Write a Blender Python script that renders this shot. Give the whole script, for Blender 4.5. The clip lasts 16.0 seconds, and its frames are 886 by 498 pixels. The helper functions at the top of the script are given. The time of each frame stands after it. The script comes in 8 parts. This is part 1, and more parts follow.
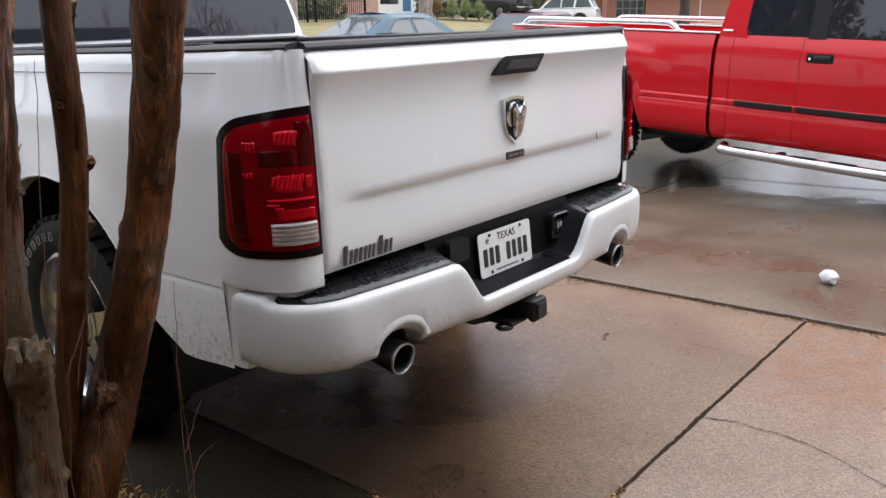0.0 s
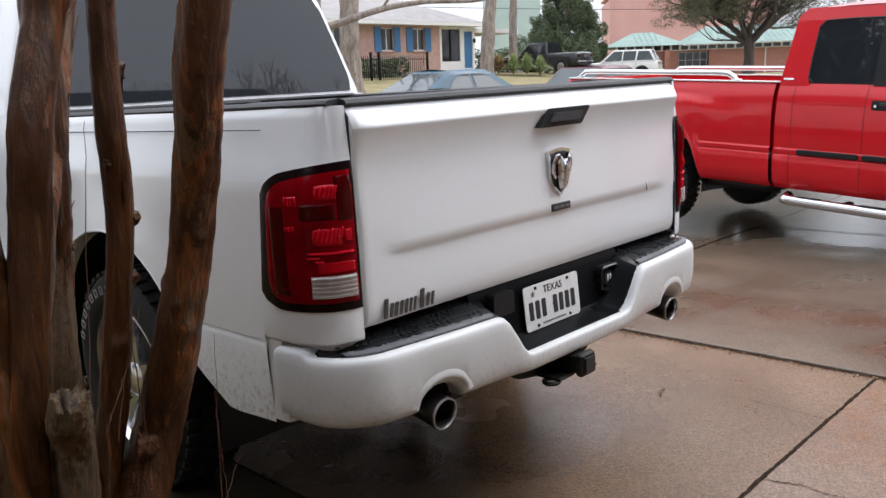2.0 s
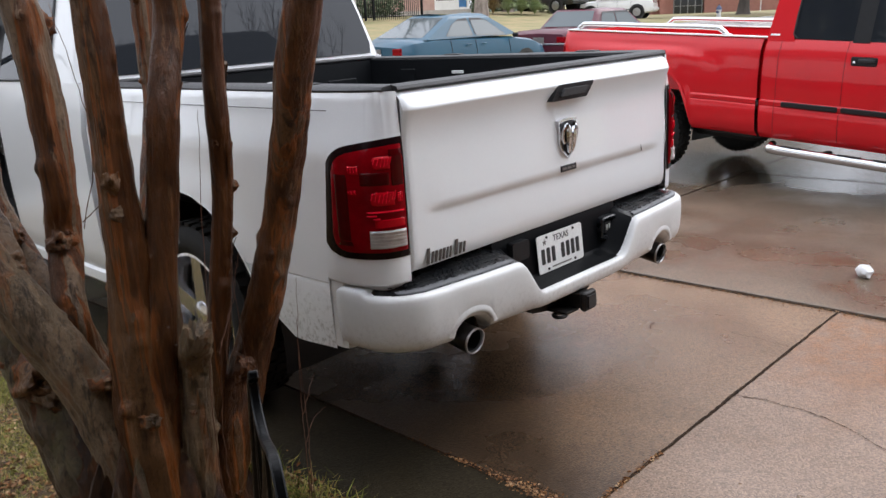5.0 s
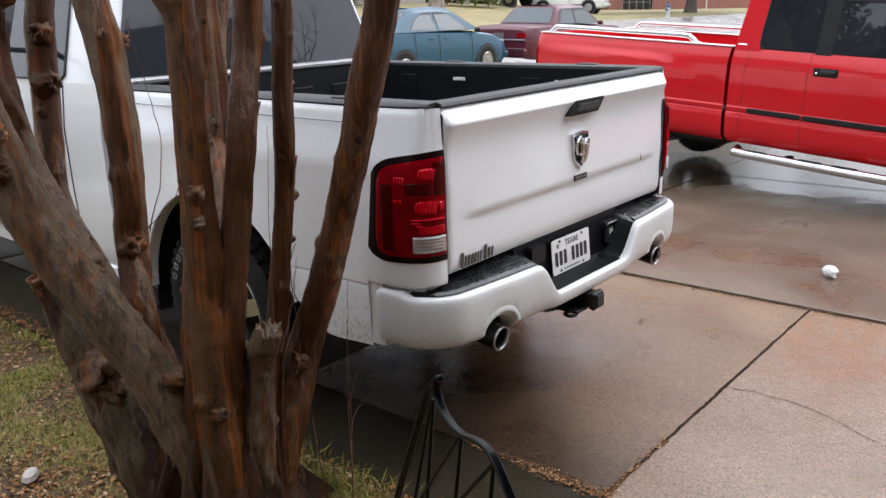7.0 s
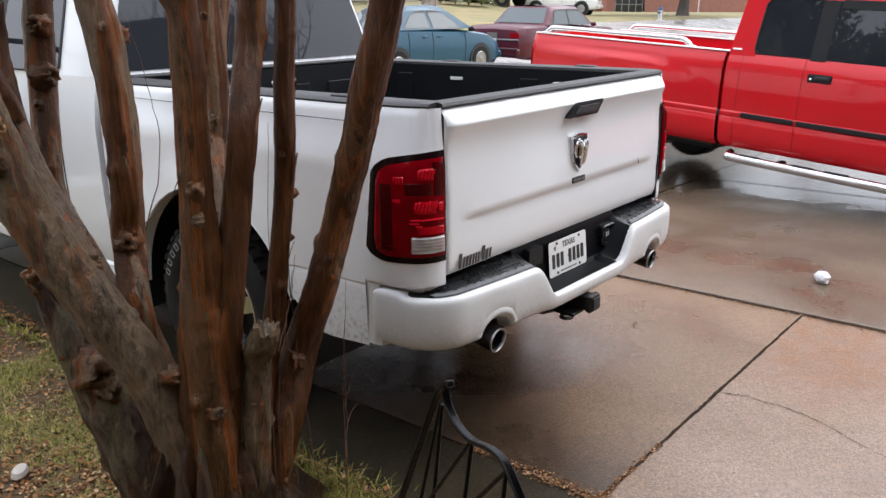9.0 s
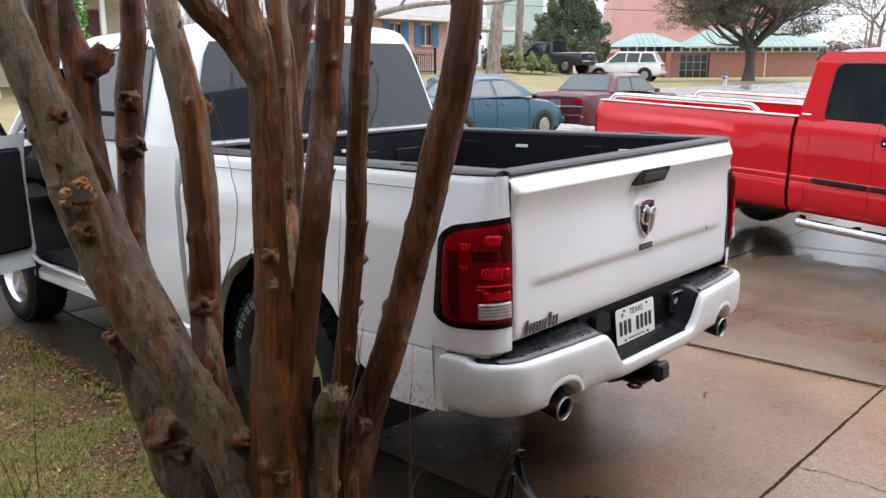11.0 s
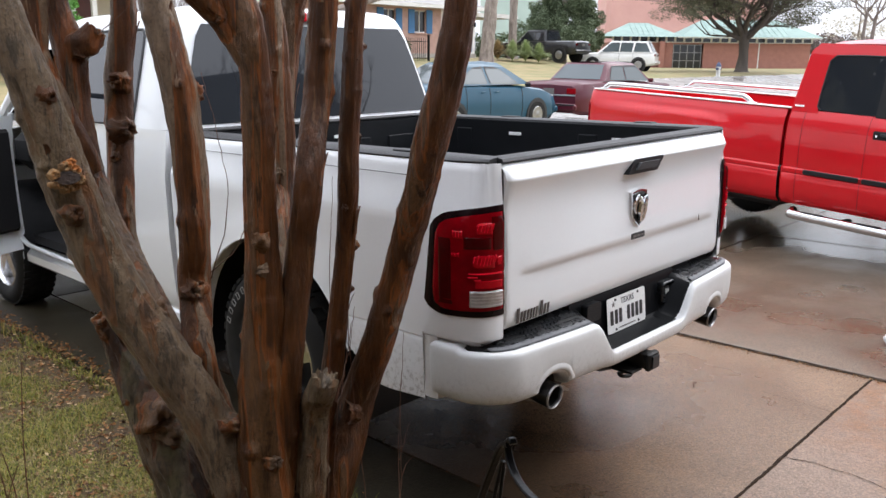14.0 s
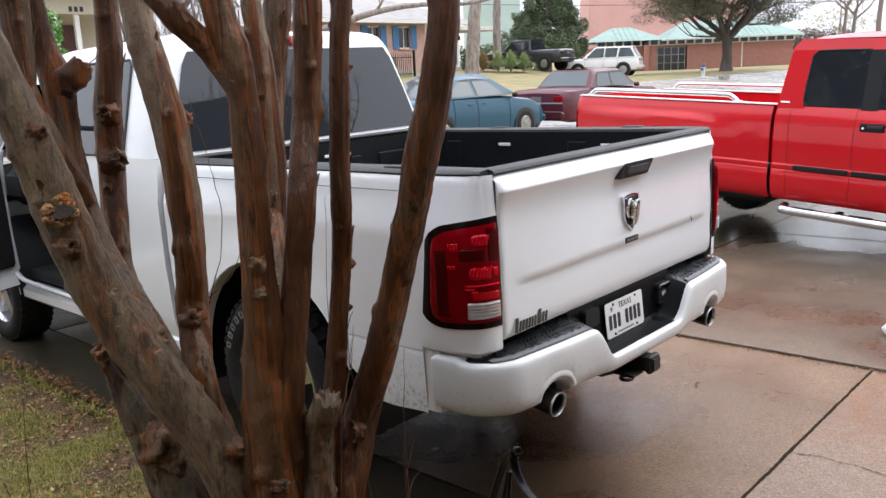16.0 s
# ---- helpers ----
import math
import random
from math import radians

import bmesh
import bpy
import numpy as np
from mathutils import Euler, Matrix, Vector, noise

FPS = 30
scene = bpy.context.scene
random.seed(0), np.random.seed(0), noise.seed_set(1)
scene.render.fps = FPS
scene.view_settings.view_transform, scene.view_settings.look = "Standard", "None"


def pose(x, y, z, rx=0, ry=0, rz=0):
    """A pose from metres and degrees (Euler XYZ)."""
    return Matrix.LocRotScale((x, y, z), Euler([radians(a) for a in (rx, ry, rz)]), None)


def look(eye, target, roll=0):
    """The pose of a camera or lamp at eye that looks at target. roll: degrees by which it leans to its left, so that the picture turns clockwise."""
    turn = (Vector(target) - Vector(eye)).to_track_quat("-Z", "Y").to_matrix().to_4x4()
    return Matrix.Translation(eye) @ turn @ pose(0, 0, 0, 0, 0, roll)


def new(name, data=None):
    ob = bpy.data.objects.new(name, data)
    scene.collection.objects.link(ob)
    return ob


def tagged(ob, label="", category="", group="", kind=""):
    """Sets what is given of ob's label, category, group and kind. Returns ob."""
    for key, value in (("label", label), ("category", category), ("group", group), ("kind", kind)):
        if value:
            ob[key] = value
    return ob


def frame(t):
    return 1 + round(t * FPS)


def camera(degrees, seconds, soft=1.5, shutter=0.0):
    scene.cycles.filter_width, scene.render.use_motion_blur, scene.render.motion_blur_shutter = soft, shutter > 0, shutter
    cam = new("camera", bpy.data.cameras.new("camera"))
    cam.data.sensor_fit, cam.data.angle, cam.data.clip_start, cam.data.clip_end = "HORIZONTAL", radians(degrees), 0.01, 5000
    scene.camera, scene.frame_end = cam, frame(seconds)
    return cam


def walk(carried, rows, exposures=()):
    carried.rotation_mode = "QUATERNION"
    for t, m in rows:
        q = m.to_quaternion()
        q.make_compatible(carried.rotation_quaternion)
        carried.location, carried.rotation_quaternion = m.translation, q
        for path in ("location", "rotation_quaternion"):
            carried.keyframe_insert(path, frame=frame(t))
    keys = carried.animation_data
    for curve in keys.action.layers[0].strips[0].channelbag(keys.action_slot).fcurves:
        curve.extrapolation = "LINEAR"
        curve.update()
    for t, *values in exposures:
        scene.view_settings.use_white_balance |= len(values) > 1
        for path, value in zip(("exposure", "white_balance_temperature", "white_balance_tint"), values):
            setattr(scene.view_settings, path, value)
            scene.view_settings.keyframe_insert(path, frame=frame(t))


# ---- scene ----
cam = camera(57.31, 16.0)
# seconds, eye, a point it looks at, roll
PATH = [
    (0, (-2.235, -1.594, 1.427), (0.706, 0.884, 0.328), -0.82),
    (0.5, (-2.213, -1.609, 1.432), (0.704, 1.016, 0.657), -1.54),
    (1, (-2.189, -1.610, 1.424), (0.697, 1.060, 0.688), -0.69),
    (1.5, (-2.184, -1.621, 1.419), (0.638, 1.073, 0.539), -1.76),
    (2, (-2.182, -1.630, 1.421), (0.602, 1.118, 0.583), -2.05),
    (2.5, (-2.154, -1.616, 1.409), (0.579, 1.184, 0.573), -2.72),
    (3, (-2.137, -1.582, 1.405), (0.528, 1.256, 0.485), -0.87),
    (3.5, (-2.162, -1.583, 1.400), (0.563, 1.199, 0.487), -0.68),
    (4, (-2.284, -1.661, 1.435), (0.492, 0.891, 0.100), -2.61),
    (4.5, (-2.433, -1.808, 1.516), (0.263, 0.870, 0.268), -2.61),
    (5, (-2.607, -1.868, 1.589), (0.143, 0.810, 0.464), -2.18),
    (5.2, (-2.684, -1.858, 1.610), (0.021, 0.831, 0.407), -1.43),
    (7.3, (-2.953, -1.743, 1.711), (-0.007, 0.695, 0.537), -0.02),
    (7.5, (-2.953, -1.730, 1.703), (0.004, 0.694, 0.527), 0.27),
    (8, (-2.967, -1.746, 1.716), (-0.039, 0.702, 0.520), 0.85),
    (8.2, (-2.962, -1.744, 1.712), (-0.014, 0.675, 0.505), 0.79),
    (10.3, (-2.969, -1.716, 1.717), (-0.104, 0.885, 0.704), -0.51),
    (10.5, (-2.975, -1.722, 1.721), (-0.166, 0.974, 0.802), -0.45),
    (11, (-2.988, -1.732, 1.725), (-0.184, 0.980, 0.841), -0.12),
    (11.5, (-2.989, -1.735, 1.723), (-0.166, 0.952, 0.822), -0.05),
    (12, (-2.988, -1.739, 1.722), (-0.158, 0.939, 0.816), -0.03),
    (12.5, (-2.983, -1.732, 1.719), (-0.149, 0.944, 0.821), 0.01),
    (13, (-2.984, -1.733, 1.722), (-0.148, 0.941, 0.824), 0.11),
    (13.5, (-2.982, -1.728, 1.719), (-0.156, 0.946, 0.790), 0.33),
    (14, (-2.981, -1.723, 1.719), (-0.157, 0.949, 0.777), 0.65),
    (14.5, (-2.981, -1.721, 1.719), (-0.164, 0.957, 0.775), 0.72),
    (15, (-2.968, -1.709, 1.715), (-0.140, 0.932, 0.701), -0.16),
    (15.5, (-2.988, -1.725, 1.730), (-0.169, 0.979, 0.868), -0.50),
    (16, (-2.988, -1.731, 1.723), (-0.138, 0.935, 0.845), -2.28),
]
walk(cam, [(t, look(eye, target, roll)) for t, eye, target, roll in PATH],
     [(0, 0.57), (1, 0.46), (3.5, 0.37), (4, 0.34), (4.5, 0.42), (5, 0.51), (7.3, 0.65), (8.2, 0.68), (10.3, 0.70), (16, 0.70)])

# ==== light
world = bpy.data.worlds.new("overcast")
scene.world = world
world.use_nodes = True
wn, wl = world.node_tree.nodes, world.node_tree.links
wn.clear()
sky = wn.new("ShaderNodeTexSky")
sky.sky_type, sky.sun_disc = "NISHITA", False
sky.sun_elevation, sky.sun_rotation = radians(52), radians(108)
sky.air_density, sky.dust_density, sky.ozone_density = 1.2, 6.0, 2.0
grey = wn.new("ShaderNodeHueSaturation")
grey.inputs["Saturation"].default_value = 0.18
back = wn.new("ShaderNodeBackground")
back.inputs["Strength"].default_value = 0.12
# closed cloud cover, brightest overhead
cloud = wn.new("ShaderNodeBackground")
cloud.inputs["Color"].default_value = (0.895, 0.935, 1.045, 1)
way = wn.new("ShaderNodeTexCoord")
split = wn.new("ShaderNodeSeparateXYZ")
high = wn.new("ShaderNodeMapRange")
high.inputs["To Min"].default_value, high.inputs["To Max"].default_value = 0.90, 2.0
wl.new(way.outputs["Generated"], split.inputs[0])
wl.new(split.outputs["Z"], high.inputs["Value"])
wl.new(high.outputs[0], cloud.inputs["Strength"])
cover = wn.new("ShaderNodeMixShader")
cover.inputs["Fac"].default_value = 0.85
wout = wn.new("ShaderNodeOutputWorld")
wl.new(sky.outputs[0], grey.inputs["Color"])
wl.new(grey.outputs[0], back.inputs["Color"])
wl.new(back.outputs[0], cover.inputs[1])
wl.new(cloud.outputs[0], cover.inputs[2])
wl.new(cover.outputs[0], wout.inputs["Surface"])
sun_data = bpy.data.lights.new("sun", "SUN")
sun_data.energy, sun_data.angle, sun_data.color = 1.3, radians(55), (0.985, 0.975, 1.0)
sun_lamp = new("sun", sun_data)
sun_lamp.matrix_world = look((22, -7, 29), (0, 0, 0))

# ==== materials


def material(name, base, rough=0.5, metal=0.0, dark=None, scale=8.0, amount=0.5, fine=120.0, fine_amount=0.15,
             bump=0.0, bump_scale=60.0, rough_var=0.0, coat=0.0, coat_rough=0.05, per_piece=0.0, spec=0.5, stretch=(1, 1, 1)):
    """A surface with blotches (base towards dark), fine grain, relief and uneven gloss, in metres."""
    m = bpy.data.materials.new(name)
    m.use_nodes = True
    n, l = m.node_tree.nodes, m.node_tree.links
    p = n["Principled BSDF"]
    p.inputs["Roughness"].default_value, p.inputs["Metallic"].default_value = rough, metal
    p.inputs["Coat Weight"].default_value, p.inputs["Coat Roughness"].default_value = coat, coat_rough
    p.inputs["Specular IOR Level"].default_value = spec
    tc = n.new("ShaderNodeTexCoord")
    mp = n.new("ShaderNodeMapping")
    mp.inputs["Scale"].default_value = stretch
    l.new(tc.outputs["Object"], mp.inputs["Vector"])
    big = n.new("ShaderNodeTexNoise")
    big.inputs["Scale"].default_value, big.inputs["Detail"].default_value = scale, 5
    l.new(mp.outputs[0], big.inputs["Vector"])
    ramp = n.new("ShaderNodeMapRange")
    ramp.inputs["From Min"].default_value, ramp.inputs["From Max"].default_value = 0.35, 0.7
    ramp.inputs["To Max"].default_value = amount
    l.new(big.outputs[0], ramp.inputs["Value"])
    mix = n.new("ShaderNodeMix")
    mix.data_type = "RGBA"
    mix.inputs["A"].default_value = (*base, 1)
    mix.inputs["B"].default_value = (*(dark or [c * 0.6 for c in base]), 1)
    l.new(ramp.outputs[0], mix.inputs["Factor"])
    small = n.new("ShaderNodeTexNoise")
    small.inputs["Scale"].default_value, small.inputs["Detail"].default_value = fine, 3
    l.new(mp.outputs[0], small.inputs["Vector"])
    vary = n.new("ShaderNodeMapRange")
    vary.inputs["To Min"].default_value, vary.inputs["To Max"].default_value = 1 - fine_amount, 1 + fine_amount
    l.new(small.outputs[0], vary.inputs["Value"])
    hsv = n.new("ShaderNodeHueSaturation")
    l.new(mix.outputs["Result"], hsv.inputs["Color"])
    value = vary.outputs[0]
    if per_piece:
        info = n.new("ShaderNodeObjectInfo")
        spread = n.new("ShaderNodeMapRange")
        spread.inputs["To Min"].default_value, spread.inputs["To Max"].default_value = 1 - per_piece, 1 + per_piece
        l.new(info.outputs["Random"], spread.inputs["Value"])
        times = n.new("ShaderNodeMath")
        times.operation = "MULTIPLY"
        l.new(spread.outputs[0], times.inputs[0])
        l.new(value, times.inputs[1])
        value = times.outputs[0]
    l.new(value, hsv.inputs["Value"])
    l.new(hsv.outputs[0], p.inputs["Base Color"])
    if rough_var:
        rr = n.new("ShaderNodeMapRange")
        rr.inputs["From Min"].default_value, rr.inputs["From Max"].default_value = 0.35, 0.65
        rr.inputs["To Min"].default_value, rr.inputs["To Max"].default_value = max(0.02, rough - rough_var), min(1, rough + rough_var)
        l.new(big.outputs[0], rr.inputs["Value"])
        l.new(rr.outputs[0], p.inputs["Roughness"])
    if bump:
        tex = n.new("ShaderNodeTexNoise")
        tex.inputs["Scale"].default_value, tex.inputs["Detail"].default_value = bump_scale, 4
        l.new(mp.outputs[0], tex.inputs["Vector"])
        bp = n.new("ShaderNodeBump")
        bp.inputs["Strength"].default_value, bp.inputs["Distance"].default_value = bump, 0.004
        l.new(tex.outputs[0], bp.inputs["Height"])
        l.new(bp.outputs[0], p.inputs["Normal"])
    return m


def scatter_material(name, colours, rough=0.6, fine=150.0):
    """For many small blades or leaves in one mesh: each takes its own colour from the row, with a little grain."""
    m = bpy.data.materials.new(name)
    m.use_nodes = True
    n, l = m.node_tree.nodes, m.node_tree.links
    p = n["Principled BSDF"]
    geo = n.new("ShaderNodeNewGeometry")
    ramp = n.new("ShaderNodeValToRGB")
    while len(ramp.color_ramp.elements) < len(colours):
        ramp.color_ramp.elements.new(0.5)
    for k, (el, c) in enumerate(zip(ramp.color_ramp.elements, colours)):
        el.position, el.color = k / (len(colours) - 1), (*c, 1)
    l.new(geo.outputs["Random Per Island"], ramp.inputs["Fac"])
    tc = n.new("ShaderNodeTexCoord")
    small = n.new("ShaderNodeTexNoise")
    small.inputs["Scale"].default_value = fine
    l.new(tc.outputs["Object"], small.inputs["Vector"])
    vary = n.new("ShaderNodeMapRange")
    vary.inputs["To Min"].default_value, vary.inputs["To Max"].default_value = 0.6, 1.4
    l.new(small.outputs[0], vary.inputs["Value"])
    hsv = n.new("ShaderNodeHueSaturation")
    l.new(ramp.outputs[0], hsv.inputs["Color"])
    l.new(vary.outputs[0], hsv.inputs["Value"])
    l.new(hsv.outputs[0], p.inputs["Base Color"])
    p.inputs["Roughness"].default_value = rough
    p.inputs["Specular IOR Level"].default_value = 0.3
    return m


def glass_material(name, tint, rough=0.02, clear=0.0, ior=1.52):
    """Tinted pane: glossy, dark, and partly see-through by clear."""
    m = bpy.data.materials.new(name)
    m.use_nodes = True
    n, l = m.node_tree.nodes, m.node_tree.links
    p = n["Principled BSDF"]
    p.inputs["Base Color"].default_value = (*tint, 1)
    p.inputs["Roughness"].default_value = rough
    p.inputs["IOR"].default_value = ior
    p.inputs["Alpha"].default_value = 1 - clear
    return m


def concrete_material(name, base, dark, stain, wet, film_range=(0.36, 0.62), spec=0.5, blotch=0.3, pool=None, rust=None, truck_shade=None):
    """Wet exposed-aggregate concrete: fine pebbles, brown stains and glossier wet films.
    pool: the x beyond which water stands on it; rust: the middle and size of an orange-brown stain;
    the last one: the x up to which the truck's shade is painted in, and how dark."""
    m = bpy.data.materials.new(name)
    m.use_nodes = True
    n, l = m.node_tree.nodes, m.node_tree.links
    p = n["Principled BSDF"]
    tc = n.new("ShaderNodeTexCoord")

    def noise_at(scale, detail, low, high, rough=0.5, top=1.0):
        t = n.new("ShaderNodeTexNoise")
        t.inputs["Scale"].default_value, t.inputs["Detail"].default_value, t.inputs["Roughness"].default_value = scale, detail, rough
        l.new(tc.outputs["Object"], t.inputs["Vector"])
        r = n.new("ShaderNodeMapRange")
        r.inputs["From Min"].default_value, r.inputs["From Max"].default_value = low, high
        r.inputs["To Max"].default_value = top
        l.new(t.outputs[0], r.inputs["Value"])
        return r.outputs[0]

    def blend(fac, a, b):
        x = n.new("ShaderNodeMix")
        x.data_type = "RGBA"
        l.new(fac, x.inputs["Factor"])
        for slot, v in (("A", a), ("B", b)):
            if isinstance(v, tuple):
                x.inputs[slot].default_value = (*v, 1)
            else:
                l.new(v, x.inputs[slot])
        return x.outputs["Result"]

    def maths(kind, a, b):
        k = n.new("ShaderNodeMath")
        k.operation = kind
        for slot, v in zip(k.inputs, (a, b)):
            if isinstance(v, (int, float)):
                slot.default_value = v
            else:
                l.new(v, slot)
        return k.outputs[0]

    large = noise_at(1.3, 6, 0.36, 0.70)
    c = blend(large, base, dark)
    c = blend(noise_at(2.6, 7, 0.50, 0.80, 0.6), c, stain)
    if rust:
        away = n.new("ShaderNodeVectorMath")
        away.operation = "DISTANCE"
        away.inputs[1].default_value = (rust[0], rust[1], 0)
        l.new(tc.outputs["Object"], away.inputs[0])
        near = n.new("ShaderNodeMapRange")
        near.inputs["From Min"].default_value, near.inputs["From Max"].default_value = rust[2], rust[2] * 0.35
        l.new(away.outputs["Value"], near.inputs["Value"])
        c = blend(maths("MULTIPLY", near.outputs[0], noise_at(9, 7, 0.34, 0.60, 0.65, 0.8)), c, (0.20, 0.085, 0.028))
    vor = n.new("ShaderNodeTexVoronoi")
    vor.inputs["Scale"].default_value = 165
    l.new(tc.outputs["Object"], vor.inputs["Vector"])
    peb = n.new("ShaderNodeMapRange")
    peb.inputs["To Min"].default_value, peb.inputs["To Max"].default_value = 0.45, 1.55
    l.new(vor.outputs["Color"], peb.inputs["Value"])
    c = blend(noise_at(16, 7, 0.46, 0.78, 0.7, blotch), c, tuple(v * 0.6 for v in dark))
    film = noise_at(0.9, 5, *film_range, 0.55)
    if pool:
        where = n.new("ShaderNodeSeparateXYZ")
        l.new(tc.outputs["Object"], where.inputs[0])
        edge = maths("ADD", where.outputs["X"], maths("ADD", noise_at(0.55, 4, 0.3, 0.7, 0.5, 2.2), noise_at(3.5, 4, 0.3, 0.7, 0.5, 0.5)))
        deep = n.new("ShaderNodeMapRange")
        deep.inputs["From Min"].default_value, deep.inputs["From Max"].default_value = pool + 1.2, pool + 1.7
        l.new(edge, deep.inputs["Value"])
        c = blend(deep.outputs[0], c, tuple(v * 0.75 for v in dark))
        film = maths("MULTIPLY", film, maths("SUBTRACT", 1.0, deep.outputs[0]))
    # paint the truck's shade into the colour, left of a ragged edge
    if truck_shade:
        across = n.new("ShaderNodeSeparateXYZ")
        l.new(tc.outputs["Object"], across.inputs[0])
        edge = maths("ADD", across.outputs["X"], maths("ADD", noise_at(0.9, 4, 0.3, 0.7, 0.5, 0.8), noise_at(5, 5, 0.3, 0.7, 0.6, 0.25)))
        shade_mask = n.new("ShaderNodeMapRange")
        shade_mask.inputs["From Min"].default_value, shade_mask.inputs["From Max"].default_value = truck_shade[0] + 0.85, truck_shade[0] + 0.2
        l.new(edge, shade_mask.inputs["Value"])
        c = blend(shade_mask.outputs[0], c, tuple(v * truck_shade[1] for v in dark))
    hsv = n.new("ShaderNodeHueSaturation")
    l.new(c, hsv.inputs["Color"])
    l.new(peb.outputs[0], hsv.inputs["Value"])
    l.new(hsv.outputs[0], p.inputs["Base Color"])
    p.inputs["Specular IOR Level"].default_value = spec
    rr = n.new("ShaderNodeMapRange")
    rr.inputs["To Min"].default_value, rr.inputs["To Max"].default_value = wet
    l.new(film, rr.inputs["Value"])
    l.new(rr.outputs[0], p.inputs["Roughness"])
    bp = n.new("ShaderNodeBump")
    bp.inputs["Distance"].default_value = 0.0015
    st = n.new("ShaderNodeMapRange")
    st.inputs["To Min"].default_value, st.inputs["To Max"].default_value = (0.0, 0.45) if pool else (0.35, 0.9)
    l.new(film, st.inputs["Value"])
    l.new(st.outputs[0], bp.inputs["Strength"])
    l.new(vor.outputs["Distance"], bp.inputs["Height"])
    l.new(bp.outputs[0], p.inputs["Normal"])
    return m


def bark_material(name, wood, skin, skin_amount, patch_stretch=0.16, crazed=0.0, moss=0.0):
    """Crape myrtle bark: smooth wet brown wood, with patches of thin grey skin whose torn edges run up the stem.
    crazed: how cracked the skin is; moss: how much green lies on it."""
    m = bpy.data.materials.new(name)
    m.use_nodes = True
    n, l = m.node_tree.nodes, m.node_tree.links
    p = n["Principled BSDF"]
    tc = n.new("ShaderNodeTexCoord")

    def drawn(z):
        mp = n.new("ShaderNodeMapping")
        mp.inputs["Scale"].default_value = (1, 1, z)
        l.new(tc.outputs["Object"], mp.inputs["Vector"])
        return mp.outputs[0]

    def raw(scale, detail, vec, rough=0.6, distort=0.0):
        t = n.new("ShaderNodeTexNoise")
        t.inputs["Scale"].default_value, t.inputs["Detail"].default_value = scale, detail
        t.inputs["Roughness"].default_value, t.inputs["Distortion"].default_value = rough, distort
        l.new(vec, t.inputs["Vector"])
        return t.outputs[0]

    def between(value, low, high, top=1.0):
        r = n.new("ShaderNodeMapRange")
        r.inputs["From Min"].default_value, r.inputs["From Max"].default_value, r.inputs["To Max"].default_value = low, high, top
        l.new(value, r.inputs["Value"])
        return r.outputs[0]

    def maths(kind, a, b):
        k = n.new("ShaderNodeMath")
        k.operation = kind
        for slot, v in zip(k.inputs, (a, b)):
            if isinstance(v, (int, float)):
                slot.default_value = v
            else:
                l.new(v, slot)
        return k.outputs[0]

    def blend(fac, a, b):
        x = n.new("ShaderNodeMix")
        x.data_type = "RGBA"
        l.new(fac, x.inputs["Factor"])
        for slot, v in (("A", a), ("B", b)):
            if isinstance(v, tuple):
                x.inputs[slot].default_value = (*v, 1)
            else:
                l.new(v, x.inputs[slot])
        return x.outputs["Result"]

    long, mid, even = drawn(0.10), drawn(0.32), drawn(1.0)
    cut = 0.62 - 0.30 * skin_amount
    tear = raw(8.5, 6, drawn(patch_stretch), 0.52, 0.45)
    skin_on = between(tear, cut - 0.008, cut + 0.008)
    rim = maths("MULTIPLY", between(tear, cut - 0.045, cut - 0.006), between(tear, cut + 0.004, cut))
    grain = raw(85, 5, long, 0.6)
    lumps = raw(38, 5, mid, 0.6)
    speck = raw(95, 6, even, 0.7)
    col = blend(between(raw(13, 6, mid, 0.62), 0.36, 0.62), tuple(c * 0.42 for c in wood), wood)
    col = blend(between(raw(21, 6, drawn(0.22), 0.65), 0.56, 0.72, 0.7), col, tuple(c * f for c, f in zip(wood, (1.55, 1.6, 1.7))))
    col = blend(between(grain, 0.42, 0.64, 0.55), col, tuple(c * 0.30 for c in wood))
    pale = blend(between(raw(16, 6, mid, 0.65), 0.38, 0.62), tuple(c * 0.62 for c in skin), skin)
    pale = blend(between(speck, 0.50, 0.66, 0.75), pale, tuple(c * 0.30 for c in skin))
    if crazed:
        pale = blend(between(raw(48, 6, drawn(0.22), 0.7), 0.52, 0.62, crazed), pale, tuple(c * 0.28 for c in skin))
        pale = blend(between(raw(24, 5, mid, 0.6), 0.56, 0.68, crazed), pale, tuple(c * 1.7 for c in wood))
    if moss:
        pale = blend(between(raw(9, 5, even, 0.6), 0.50, 0.66, moss), pale, (0.12, 0.115, 0.045))
    col = blend(rim, col, tuple(c * f for c, f in zip(wood, (2.0, 1.8, 1.6))))
    col = blend(skin_on, col, pale)
    crack = raw(27, 8, drawn(0.13), 0.70, 0.8)
    col = blend(between(crack, 0.57, 0.64, 0.85), col, tuple(c * 0.16 for c in wood))
    strip = raw(31, 8, drawn(0.10), 0.66, 0.5)
    col = blend(between(strip, 0.585, 0.635, 0.75), col, tuple(c * 1.15 for c in skin))
    l.new(col, p.inputs["Base Color"])
    gloss = n.new("ShaderNodeMapRange")
    gloss.inputs["To Min"].default_value, gloss.inputs["To Max"].default_value = 0.20, 0.44
    l.new(speck, gloss.inputs["Value"])
    l.new(gloss.outputs[0], p.inputs["Roughness"])
    p.inputs["Specular IOR Level"].default_value = 0.31
    total = maths("MULTIPLY", skin_on, 0.30)
